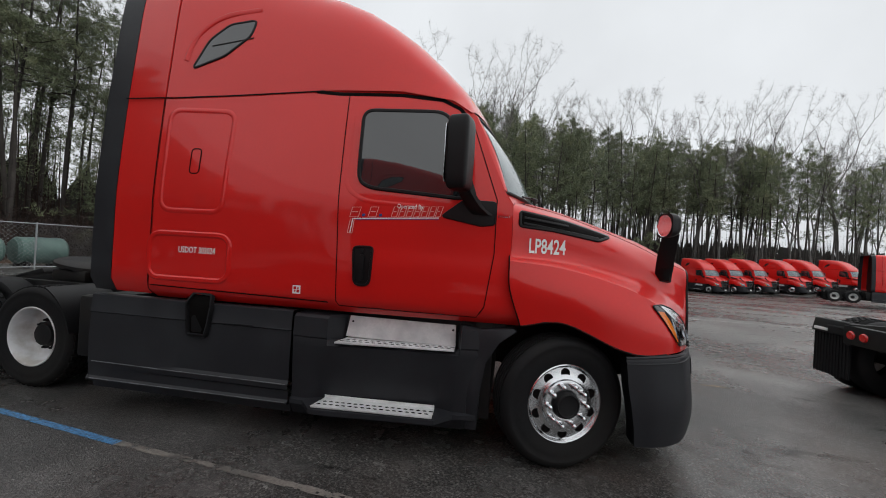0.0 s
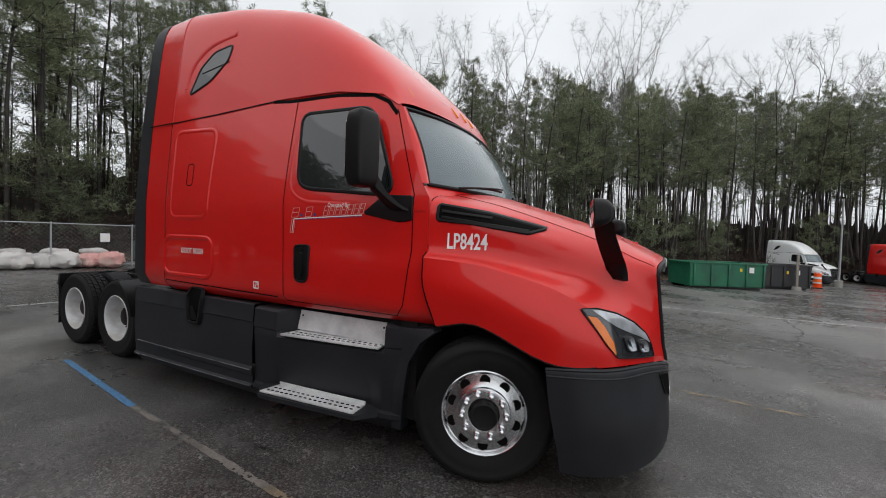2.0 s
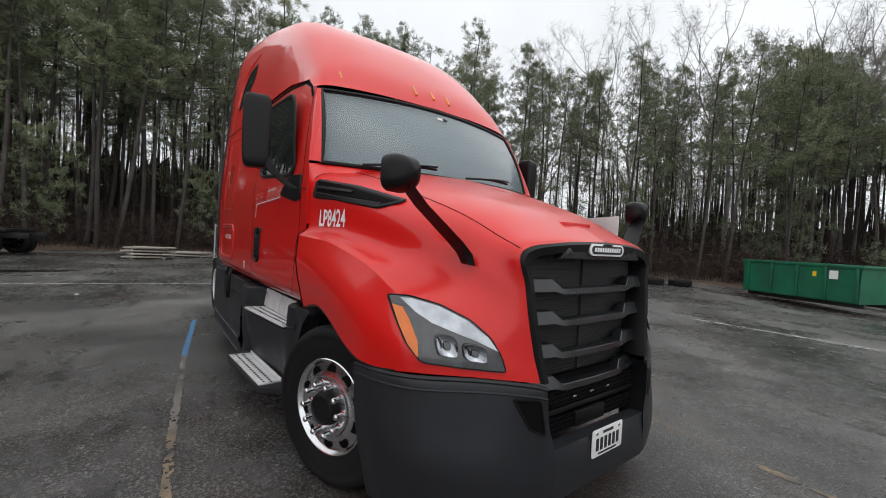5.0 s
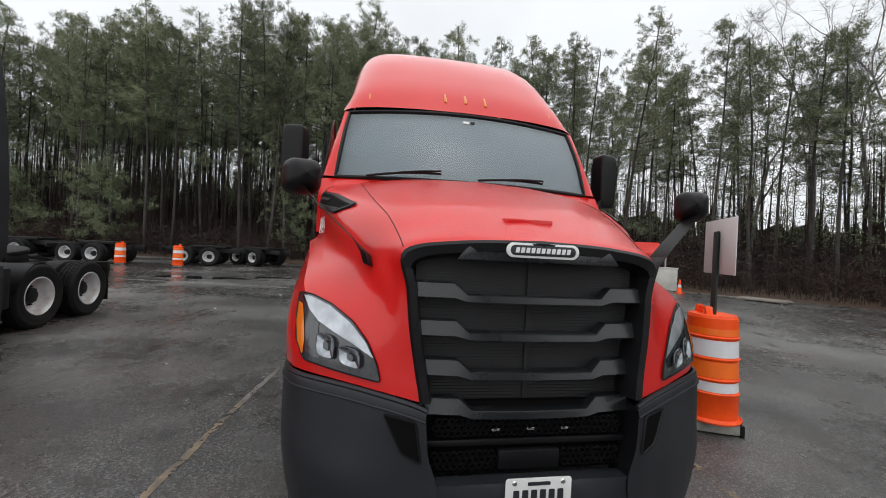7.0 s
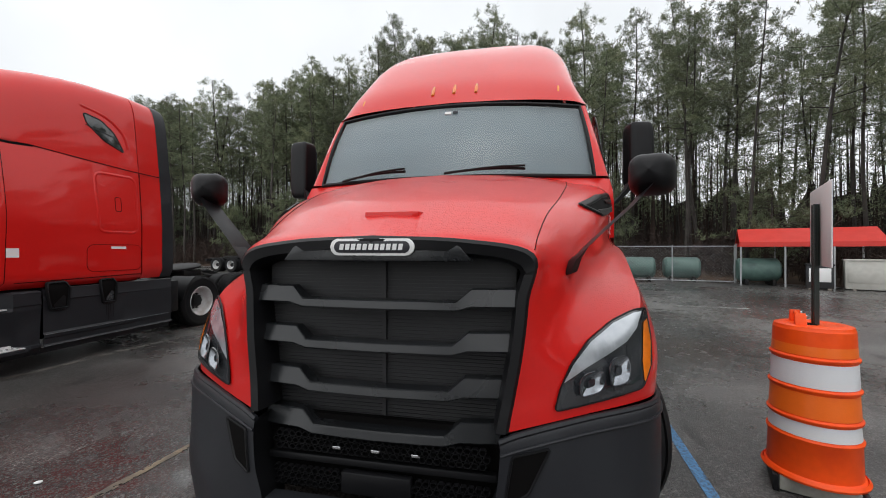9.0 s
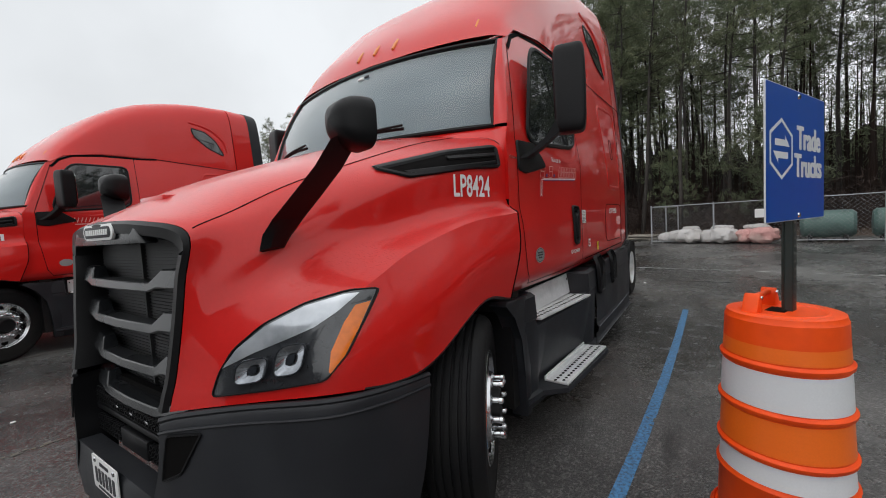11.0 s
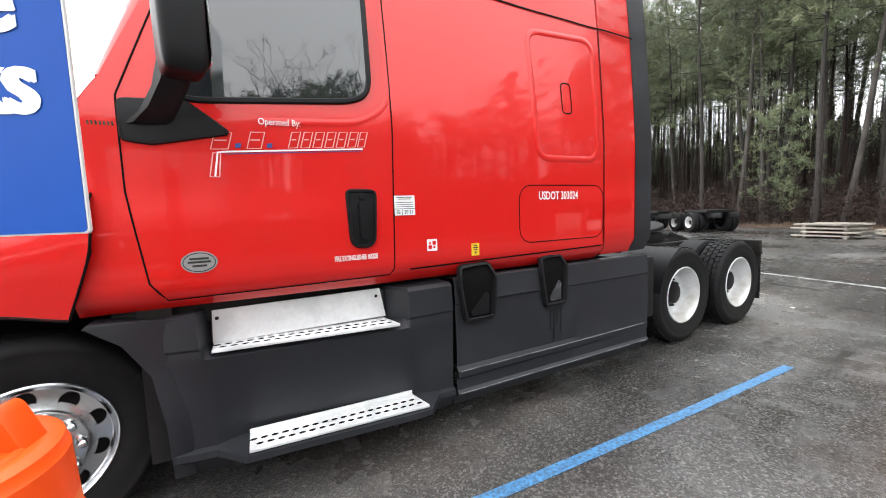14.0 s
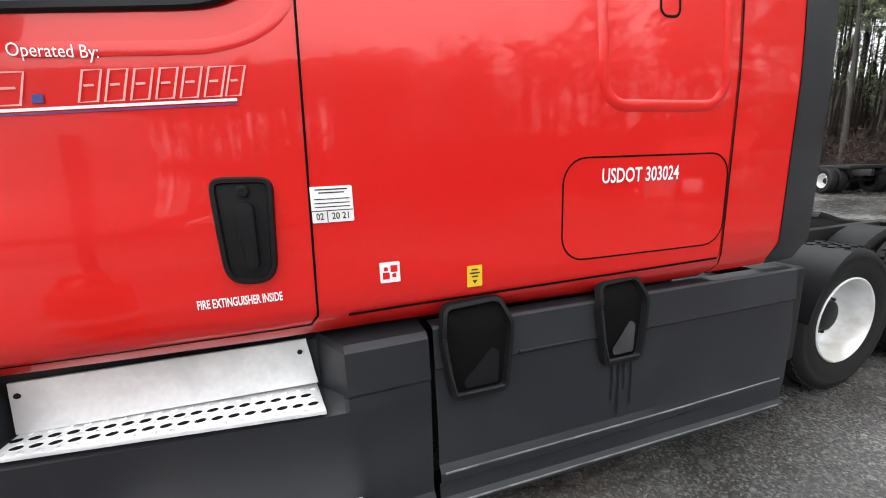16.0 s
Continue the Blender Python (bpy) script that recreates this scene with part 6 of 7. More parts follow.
# ---- yard clutter ----
GREEN = material("green_container_paint", (0.006, 0.12, 0.060), rough=0.42, vary=0.2, grain=6, second=(0.008, 0.085, 0.045), second_scale=1.5)
DARK_BOX = material("black_container_paint", (0.014, 0.015, 0.019), rough=0.5, vary=0.3, grain=6, second=(0.03, 0.025, 0.022))
WOOD = material("grey_lumber", (0.30, 0.27, 0.23), rough=0.8, vary=0.3, grain=12, second=(0.20, 0.18, 0.155), per_object=0.25)
GALV = material("galvanised_pipe", (0.36, 0.37, 0.38), rough=0.45, metal=0.6, vary=0.15, grain=20)
SACK = material("white_bulk_sack", (0.48, 0.46, 0.45), rough=0.85, vary=0.12, grain=8, second=(0.42, 0.39, 0.37), per_object=0.12, bump=0.3, bump_scale=14)
PINK_SACK = material("pink_sheet_bundle", (0.52, 0.27, 0.25), rough=0.85, vary=0.2, grain=8, second=(0.58, 0.40, 0.36), bump=0.3, bump_scale=12)
TANK_GREEN = material("dull_green_tank", (0.085, 0.15, 0.13), rough=0.5, vary=0.2, grain=5, second=(0.05, 0.09, 0.08))
CANOPY_RED = material("red_canopy_roof", (0.62, 0.035, 0.025), rough=0.4, vary=0.08, grain=6)
CRATE = material("off_white_crate", (0.50, 0.49, 0.45), rough=0.7, vary=0.15, grain=8, second=(0.40, 0.39, 0.35))
CONCRETE = material("concrete_block", (0.30, 0.29, 0.27), rough=0.9, vary=0.2, grain=10, bump=0.2)


def dumpster(m, mat, label, length=3.9, width=2.1, height=1.4):
    t = empty("dumpster", m, label, "dumpster", "dumpsters by the wood")
    lo, hi = 0.16, height
    mesh_part("body", *join(prism([(-length / 2 + 0.1, lo), (length / 2 - 0.1, lo), (length / 2, hi), (-length / 2, hi)], -width / 2, -width / 2 + 0.03, "y"), prism([(-length / 2 + 0.1, lo), (length / 2 - 0.1, lo), (length / 2, hi), (-length / 2, hi)], width / 2 - 0.03, width / 2, "y"),
                            box(length / 2 - 0.08, length / 2 - 0.04, -width / 2, width / 2, lo, hi), box(-length / 2 + 0.04, -length / 2 + 0.08, -width / 2, width / 2, lo, hi), box(-length / 2 + 0.1, length / 2 - 0.1, -width / 2, width / 2, lo, lo + 0.04)), mat, t, "ribbed steel body")
    mesh_part("top_rail", *join(box(-length / 2 - 0.04, length / 2 + 0.04, -width / 2 - 0.05, -width / 2 + 0.05, hi - 0.03, hi + 0.07, 0.01), box(-length / 2 - 0.04, length / 2 + 0.04, width / 2 - 0.05, width / 2 + 0.05, hi - 0.03, hi + 0.07, 0.01),
                                box(length / 2 - 0.06, length / 2 + 0.04, -width / 2, width / 2, hi - 0.03, hi + 0.07, 0.01), box(-length / 2 - 0.04, -length / 2 + 0.06, -width / 2, width / 2, hi - 0.03, hi + 0.07, 0.01)), mat, t)
    for x in np.linspace(-length / 2 + 0.25, length / 2 - 0.12, 5):
        for s in (-1, 1):
            mesh_part("rib", *box(x - 0.045, x + 0.045, min(s * width / 2, s * (width / 2 + 0.05)), max(s * width / 2, s * (width / 2 + 0.05)), lo + 0.02, hi - 0.03, 0.008), mat, t)
    for s in (-0.7, 0.7):
        mesh_part("skid", *box(-length / 2 + 0.05, length / 2 - 0.05, s - 0.06, s + 0.06, 0.0, lo, 0.01), DARK_BOX, t)
    mesh_part("notice", *box(length / 2 - 0.9, length / 2 - 0.65, -width / 2 - 0.012, -width / 2 - 0.002, 0.95, 1.25), WHITE_FILM, t, "white notice")
    mesh_part("notice", *box(length / 2 - 1.4, length / 2 - 1.28, -width / 2 - 0.012, -width / 2 - 0.002, 1.0, 1.18), YELLOW_FILM, t, "yellow notice")
    return t


dumpster(pose(-1.1, 18.6, 0, 0, 0, -20), GREEN, "dark green open-top steel dumpster")
dumpster(pose(4.8, 22.9, lie(4.8, 22.9), 0, 0, 26), GREEN, "bright green open-top steel dumpster", 4.1)
dumpster(pose(8.6, 28.2, lie(8.6, 28.2), 0, 0, 20), DARK_BOX, "black open-top steel dumpster", 3.2, 2.0, 1.5)
for x, y, label in ((12.4, 33.2, "orange traffic barrel before a white truck"), (-19.0, -13.3, "orange traffic barrel beside parked axles"), (-18.6, -10.5, "orange traffic barrel beside parked axles")):
    tagged(copy_thing(drum, pose(x, y, lie(x, y), 0, 0, 20)), label, group="traffic barrels")


def axle_unit(m, label):
    """A parked bare chassis end with two axles."""
    t = empty("axle_dolly", m, label, "trailer", "parked axles")
    for y in (-0.43, 0.43):
        mesh_part("frame_rail", *box(-1.9, 2.1, y - 0.05, y + 0.05, 0.72, 0.98, 0.01), FRAME, t)
    mesh_part("cross_beam", *box(-1.8, -1.68, -0.95, 0.95, 0.72, 0.92, 0.01), FRAME, t)
    mesh_part("deck", *box(-0.4, 1.4, -0.7, 0.7, 0.99, 1.12, 0.02), FRAME, t)
    for x in (-0.65, 0.65):
        mesh_part("axle", *tube([(x, -1, 0.51), (x, 1, 0.51)], 0.08, 10), FRAME, t)
        drive_wheel(t, pose(x, 0.985, 0.51))
        drive_wheel(t, pose(x, -0.985, 0.51, 0, 0, 180))
    return t


unit = axle_unit(pose(-20.0, -14.9, 0, 0, 0, 80), "bare black tandem axle unit with white rims")
for o in [o for o in unit.children_recursive if o.name.split(".")[0] in ("tread", "lug_nut", "hand_hole")]:
    bpy.data.objects.remove(o)
for x, y, a in ((-21.6, -10.6, 95), (-22.0, -19.8, 84), (-23.2, -8.0, 60)):
    copy_thing(unit, pose(x, y, 0, 0, 0, a))


def lumber(m, n, label, seed):
    rnd = random.Random(seed)
    t = empty("lumber_stack", m, label, "lumber", "stacks of boards")
    board = None
    for k in range(n):
        layer, i = divmod(k, 5)
        at = pose(rnd.uniform(-0.15, 0.15), -0.5 + 0.25 * i, 0.10 + layer * 0.13, 0, 0, 90 + rnd.uniform(-4, 4)) if False else pose(rnd.uniform(-0.2, 0.2), -0.55 + 0.27 * i, 0.09 + layer * 0.14, 0, 0, rnd.uniform(-5, 5))
        board = again(board, t, at) if board else mesh_part("board", *box(-0.85, 0.85, -0.12, 0.12, -0.03, 0.03, 0.006), WOOD, t, m=at)
    for x in (-0.6, 0.6):
        for layer in range(n // 5):
            mesh_part("bearer", *box(x - 0.05, x + 0.05, -0.62, 0.62, layer * 0.14, 0.06 + layer * 0.14, 0.004), WOOD, t)
    return t


lumber(pose(-21.0, -2.2, 0, 0, 0, 82), 20, "grey stack of sawn boards on bearers", 1)
lumber(pose(-22.6, -0.4, 0, 0, 0, 70), 10, "low stack of grey boards on bearers", 2)
lumber(pose(-11.4, 16.0, 0, 0, 0, 30), 5, "few grey boards lying before the wood", 3)

# fenced pen with sacks and tanks
FENCE = [(-25.0, 1.2), (-19.5, 0.3), (-18.6, 5.2), (-17.8, 10.2)]


def fence_run(a, b, label):
    a, b = Vector(a), Vector(b)
    d = (b - a)
    t = empty("chain_link_fence", Matrix.Translation((*a, 0)) @ Matrix.Rotation(math.atan2(d.y, d.x), 4, "Z"), label, "fence", "fence round the pen")
    n = max(1, round(d.length / 2.4))
    step = d.length / n
    h = 1.75
    for i in range(n + 1):
        mesh_part("post", *lathe([(0.03, 0.0), (0.03, h + 0.04), (0.0, h + 0.07)], 8, "z"), GALV, t, m=Matrix.Translation((i * step, 0, 0)))
    for z in (0.10, h):
        mesh_part("rail", *tube([(0, 0, z), (d.length, 0, z)], 0.02, 6), GALV, t)
    wires = []
    for s in (1, -1):
        for k in range(int(-h / 0.16), int(d.length / 0.16) + 1):
            p = []
            x0 = k * 0.16
            xa, xb = (x0, x0 + h) if s > 0 else (x0 + h, x0)
            za, zb = 0.1, h
            if xa > d.length and xb > d.length or xa < 0 and xb < 0:
                continue
            def clip(xe, xo, ze, zo):
                if xe < 0:
                    return 0.0, ze + (zo - ze) * (0 - xe) / (xo - xe)
                if xe > d.length:
                    return d.length, ze + (zo - ze) * (d.length - xe) / (xo - xe)
                return xe, ze
            (xa2, za2), (xb2, zb2) = clip(xa, xb, za, zb), clip(xb, xa, zb, za)
            wires.append(([(xa2 - 0.003, 0, za2), (xa2 + 0.003, 0, za2), (xb2 + 0.003, 0, zb2), (xb2 - 0.003, 0, zb2)], [(0, 1, 2, 3)]))
    tagged(mesh_part("wire_mesh", *join(*wires), GALV, t, "grey chain-link wire"), kind="stuff")
    return t


for a, b in zip(FENCE, FENCE[1:]):
    fence_run(a, b, "low galvanised chain-link fence round the storage pen")
tagged(mesh_part("fence_notice", *box(-0.02, 0.02, -0.17, 0.17, 1.05, 1.4), WHITE_FILM, m=pose(-18.72, 4.3, 0, 0, 0, 10)), "white notice wired to the chain-link fence", "sign")


def sack(m, mat, label, seed, a=0.55, b=0.5, c=0.36):
    v, f = pillow(a, b, c, (0.02, 0.05), 3.0)
    v = [tuple(Vector(p) * (1 + 0.26 * noise.noise(Vector(p) * 3.6 + Vector((seed, 0, 0))) + 0.08 * noise.noise(Vector(p) * 11 + Vector((seed, 5, 0))))) for p in v]
    low = min(p[2] for p in v)
    ob = mesh_part("bulk_sack", [(0.85 * x, 0.85 * y, 0.72 * max(z - low, 0.0)) for x, y, z in v], f, mat)
    ob.matrix_basis = m
    return tagged(ob, label, "sack", "sacks in the pen")


for i in range(9):
    sack(pose(-20.0 + 0.16 * i * 0.8 + (i % 3) * 0.25, 1.0 + 0.42 * i, 0.0, 0, 0, 30 * i), SACK if i < 6 else PINK_SACK, "slumped white bulk sack in the pen" if i < 6 else "slumped pink bulk sack in the pen", i, 0.55, 0.5, 0.32 + 0.05 * (i % 3))
for i in range(3):
    sack(pose(-19.9 + 0.15 * i, 1.9 + 1.2 * i, 0.42, 0, 0, 50 * i), SACK, "white bulk sack lying on other sacks", 20 + i, 0.5, 0.42, 0.22)


def tank(m, label):
    t = empty("storage_tank", m, label, "tank", "tanks in the pen")
    mesh_part("shell", *moved(lathe([(0.0, -0.8), (0.42, -0.78), (0.52, -0.68), (0.53, 0.0), (0.52, 0.68), (0.42, 0.78), (0.0, 0.8)], 24, "x"), Matrix.Translation((0, 0, 0.68))), TANK_GREEN, t)
    for x in (-0.5, 0.5):
        mesh_part("cradle", *box(x - 0.06, x + 0.06, -0.45, 0.45, 0.0, 0.26, 0.01), FRAME, t)
    return t


for y in (6.4, 8.4):
    tank(pose(-19.6 + 0.16 * y * 0.4, y, 0, 0, 0, 80), "dull green cylindrical storage tank")
tank(pose(-17.6, 11.0, 0, 0, 0, 80), "dull green cylindrical storage tank")


def canopy(m):
    t = empty("canopy", m, "red sheet-metal carport canopy on thin posts", "canopy")
    L, W, e, r = 4.6, 2.9, 1.72, 2.55
    v, f = prism([(-W / 2, e), (-W / 2, e + 0.20), (0.0, r), (W / 2, e + 0.20), (W / 2, e), (W / 2 - 0.03, e), (W / 2 - 0.03, e + 0.18), (0.0, r - 0.03), (-W / 2 + 0.03, e + 0.18), (-W / 2 + 0.03, e)], -L / 2, L / 2, "y")
    mesh_part("roof", v, f, CANOPY_RED, t, "red sheet roof", sharp=20)
    for x in (-W / 2 + 0.04, W / 2 - 0.04):
        for y in np.linspace(-L / 2 + 0.05, L / 2 - 0.05, 4):
            mesh_part("post", *box(x - 0.03, x + 0.03, y - 0.03, y + 0.03, 0.0, e + 0.17), GALV, t)
    return t


canopy(pose(-17.5, 12.7, 0, 0, 0, -22))
for x, y, w, h, mat, label in ((-15.6, 14.0, 1.7, 1.15, CRATE, "off-white storage crate under the canopy"), (-16.0, 12.4, 0.8, 0.95, DARK_BOX, "dark machine box under the canopy")):
    t = empty("crate", pose(x, y, 0, 0, 0, -30), label, "crate")
    mesh_part("case", *box(-0.5, 0.5, -w / 2, w / 2, 0.04, h, 0.02), mat, t)
    mesh_part("lid", *box(-0.53, 0.53, -w / 2 - 0.03, w / 2 + 0.03, h, h + 0.06, 0.01), mat, t)
    mesh_part("front_panel", *box(0.5, 0.52, -w / 2 + 0.08, w / 2 - 0.08, 0.3, h - 0.1, 0.004), WHITE_FILM if mat is DARK_BOX else mat, t)
    for s in (-1, 1):
        mesh_part("runner", *box(-0.5, 0.5, s * w * 0.35 - 0.05, s * w * 0.35 + 0.05, 0.0, 0.05), WOOD, t)


def cone(m):
    t = empty("traffic_cone", m, "small orange traffic cone with white collar", "cone")
    mesh_part("cone_body", *lathe([(0.13, 0.03), (0.115, 0.05), (0.03, 0.68), (0.0, 0.70)], 20, "z"), ORANGE, t)
    mesh_part("collar", *lathe([(0.089, 0.30), (0.067, 0.44), (0.064, 0.44)], 20, "z"), REFLECT, t)
    mesh_part("cone_foot", *box(-0.18, 0.18, -0.18, 0.18, 0.0, 0.03, 0.008), ORANGE, t)


cone(pose(-13.9, 13.9, 0))
tyre_heap = mesh_part("old_tyre", *moved(lathe(tyre_profile((-0.06, 0.0, 0.06)), 40, "z"), Matrix.Translation((0, 0, 0.147))), RUBBER)
tyre_heap.matrix_basis = pose(-6.8, 17.8, 0)
tagged(tyre_heap, "old black tyre lying before the wood", "tyre", "old tyres")
again(tyre_heap, None, pose(-5.8, 18.4, 0, 0, 0, 40))


def lamp_pole(m):
    t = empty("lamp_pole", m, "thin grey steel pole with a lamp head beside the wood", "pole")
    mesh_part("mast", *tube([(0, 0, 0.3), (0, 0, 7.5)], [0.09, 0.055], 10), GALV, t)
    mesh_part("block", *lathe([(0.28, 0.0), (0.28, 0.55), (0.25, 0.58), (0.0, 0.58)], 16, "z"), CONCRETE, t)
    mesh_part("lamp_head", *box(-0.1, 0.5, -0.14, 0.14, 7.45, 7.57, 0.03), FRAME, t)


lamp_pole(pose(16.0, 40.5, lie(16.0, 40.5), 0, 0, -110))
post = empty("marker_post", pose(9.6, 27.2, lie(9.6, 27.2)), "pale wooden post in a concrete foot", "post")
mesh_part("stake", *box(-0.06, 0.06, -0.06, 0.06, 0.1, 2.2, 0.01), WOOD, post)
mesh_part("block", *lathe([(0.25, 0.0), (0.22, 0.22), (0.0, 0.24)], 12, "z"), CONCRETE, post)
for k, (x, y, r) in enumerate(((1.1, -2.9, 0.014), (-2.4, -3.2, 0.012), (-6.5, -4.2, 0.02), (0.6, -2.6, 0.016), (-9.0, -3.4, 0.03), (2.1, -2.3, 0.012), (-7.6, 1.2, 0.02), (-3.0, 4.0, 0.012))):
    v, f = pillow(r * 1.4, r, r * 0.5, (0, 0), 2.4)
    ob = mesh_part("stone_chip", [(a, b, c + r * 0.5) for a, b, c in v], f, WHITE_FILM)
    ob.matrix_basis = pose(x, y, 0, 0, 0, 40 * k)
    tagged(ob, "small white chip lying on the asphalt", "chip", "litter on the asphalt")


# ---- the wood ----
BARK = material("pine_bark", (0.041, 0.035, 0.031), rough=0.95, vary=0.4, grain=5, second=(0.068, 0.060, 0.053), second_scale=0.8, per_object=0.3, bump=0.4, bump_scale=20)
GREY_BARK = material("bare_grey_bark", (0.15, 0.14, 0.132), rough=0.95, vary=0.3, grain=5, second=(0.10, 0.093, 0.086), per_object=0.25)
NEEDLES = material("pine_needles", (0.115, 0.138, 0.074), rough=0.65, vary=0.4, grain=1.2, second=(0.17, 0.185, 0.10), second_scale=0.5, per_object=0.3)
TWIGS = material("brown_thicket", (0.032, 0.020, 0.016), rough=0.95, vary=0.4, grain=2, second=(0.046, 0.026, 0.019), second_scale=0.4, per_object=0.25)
# near-black brown: the shade deep in the wood, put into a colour
WOOD_SHADE = material("far_wood", (0.030, 0.027, 0.024), rough=1.0, vary=0.5, grain=0.8, second=(0.022, 0.026, 0.018), second_scale=0.15)


def sprays(rng, centres, size, blades, up=0.25, thin=0.09, loose=0.0):
    """Needle sprays: thin blades that fan out from each centre."""
    c = np.repeat(np.asarray(centres), blades, 0)
    c = c + rng.normal(size=c.shape) * loose
    d = rng.normal(size=c.shape)
    d[:, 2] += up
    d /= np.linalg.norm(d, axis=1)[:, None]
    s = np.cross(d, rng.normal(size=c.shape))
    s /= np.linalg.norm(s, axis=1)[:, None]
    ln = size * rng.uniform(0.55, 1.25, (len(c), 1))
    w = size * thin
    a, b, e = c + d * ln * 0.1 + s * w, c + d * ln * 0.1 - s * w, c + d * ln
    v = np.stack([a, b, e], 1).reshape(-1, 3)
    return v, np.arange(len(v)).reshape(-1, 3)


def limb(path, r0, r1, n=4):
    k = len(path)
    return tube(path, [r0 + (r1 - r0) * i / (k - 1) for i in range(k)], n, False)


def pine(seed, h, crown, label, spread=1.0):
    """A tall pine: bare trunk below, uneven boughs of needles above."""
    rng = np.random.default_rng(seed)
    t = empty("pine_tree", Matrix(), label, "tree", "trees of the wood")
    lean = rng.normal(size=2) * 0.035
    axis = [np.array((lean[0] * z + 0.08 * math.sin(z * 0.5 + seed), lean[1] * z + 0.08 * math.cos(z * 0.4 + seed * 2), z)) for z in np.linspace(-0.1, h, 10)]
    at = lambda z: np.array([np.interp(z, [a[2] for a in axis], [a[i] for a in axis]) for i in range(3)])
    wood = [limb(axis, 0.125 * h / 17, 0.025, 6)]
    centres = []
    n = int(26 * spread + 12)
    for i in range(n):
        u = (i + rng.uniform()) / n
        z = h * (crown + (1 - crown) * u * 0.98)
        reach = spread * (2.1 * math.sin(math.pi * (0.22 + 0.70 * u)) ** 0.9 + 0.15) * rng.uniform(0.45, 1.2)
        a = rng.uniform(0, 2 * math.pi)
        p0 = at(z)
        tip = p0 + np.array((math.cos(a) * reach, math.sin(a) * reach, reach * rng.uniform(0.0, 0.5)))
        m = (p0 + tip) / 2 + np.array((0, 0, -0.05 * reach))
        wood.append(limb([p0, m, tip], 0.032 * (1.25 - u), 0.008, 3))
        for s in (0.35, 0.55, 0.8, 1.0):
            if rng.uniform() < 0.92:
                for _ in range(2 if s < 1 else 3):
                    centres.append(p0 + (tip - p0) * s + rng.normal(size=3) * 0.22)
    for i in range(9):
        z = h * rng.uniform(0.4 * crown, crown)
        a, reach = rng.uniform(0, 6.28), rng.uniform(0.3, 1.2)
        p0 = at(z)
        wood.append(limb([p0, p0 + np.array((math.cos(a) * reach, math.sin(a) * reach, rng.uniform(-0.2, 0.2)))], 0.016, 0.004, 3))
    mesh_part("trunk", *join(*wood), BARK, t, sharp=80)
    mesh_part("crown", *sprays(rng, centres, 0.25, 26, 0.6, 0.075, 0.085), NEEDLES, t, "ragged dark green needle crown", sharp=180)
    return t


def bare_tree(seed, h, label):
    """A leafless broadleaf tree: a long trunk, rising forked limbs and fine twigs."""
    rng = np.random.default_rng(seed)
    t = empty("bare_tree", Matrix(), label, "tree", "bare trees of the wood")
    wood, tips = [], []

    def grow(p, d, ln, r, level):
        q, path = p, [p]
        for _ in range(3):
            d = d + rng.normal(size=3) * (0.05 if level == 0 else 0.14) + np.array((0, 0, 0.08))
            d /= np.linalg.norm(d)
            q = q + d * ln / 3
            path.append(q)
        wood.append(limb(path, r, r * 0.6, 6 if level < 1 else 3))
        if level >= 3:
            tips.extend(path[1:])
        if level >= 5:
            return
        for k in range(3 if level == 0 else 2):
            a = rng.uniform(0, 2 * math.pi)
            spread = rng.uniform(0.25, 0.6)
            e = d + np.array((math.cos(a) * spread, math.sin(a) * spread, 0.1))
            grow(path[-1] if k < 2 else path[2], e / np.linalg.norm(e), ln * (0.42 if level == 0 else 0.72) * rng.uniform(0.8, 1.15), r * 0.55, level + 1)
        if level in (1, 2):
            a = rng.uniform(0, 2 * math.pi)
            e = d * 0.6 + np.array((math.cos(a), math.sin(a), 0.3))
            grow(path[1], e / np.linalg.norm(e), ln * 0.6, r * 0.4, 4)
    grow(np.array((0, 0, -0.1)), np.array((rng.normal() * 0.04, rng.normal() * 0.04, 1.0)), h * 0.46, 0.13 * h / 16, 0)
    mesh_part("trunk", *join(*wood), GREY_BARK, t, sharp=80)
    tagged(mesh_part("twig_haze", *sprays(rng, tips, 0.85, 4, 0.7, 0.011), GREY_BARK, t, "haze of fine bare twigs", sharp=180), kind="stuff")
    return t


def thicket(seed):
    """Brown undergrowth: thin stems and twigs over a strip of ground."""
    rng = np.random.default_rng(seed)
    n = 260
    base = np.c_[rng.uniform(-4.5, 4.5, n), rng.uniform(-2.5, 2.5, n), np.zeros(n)]
    h = rng.uniform(0.5, 3.4, n) * rng.uniform(0.5, 1.0, n)
    tip = base + np.c_[rng.normal(size=n) * 0.25, rng.normal(size=n) * 0.25, h]
    v, f = [], []
    for p, q in zip(base, tip):
        k = len(v)
        s = np.array((0.014, 0.0, 0))
        s2 = np.array((0, 0.014, 0))
        v += [p + s, p - s, q, p + s2, p - s2]
        f += [(k, k + 1, k + 2), (k + 3, k + 4, k + 2)]
    mids = np.concatenate([base + (tip - base) * u for u in (0.4, 0.65, 0.9)])
    sv, sf = sprays(rng, mids, 0.46, 4, 0.5, 0.05)
    v2 = [tuple(p) for p in v] + [tuple(p) for p in sv]
    f2 = f + [tuple(int(i) + len(v) for i in a) for a in sf]
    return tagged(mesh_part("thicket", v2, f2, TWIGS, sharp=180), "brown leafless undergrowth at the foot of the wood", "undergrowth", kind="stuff")


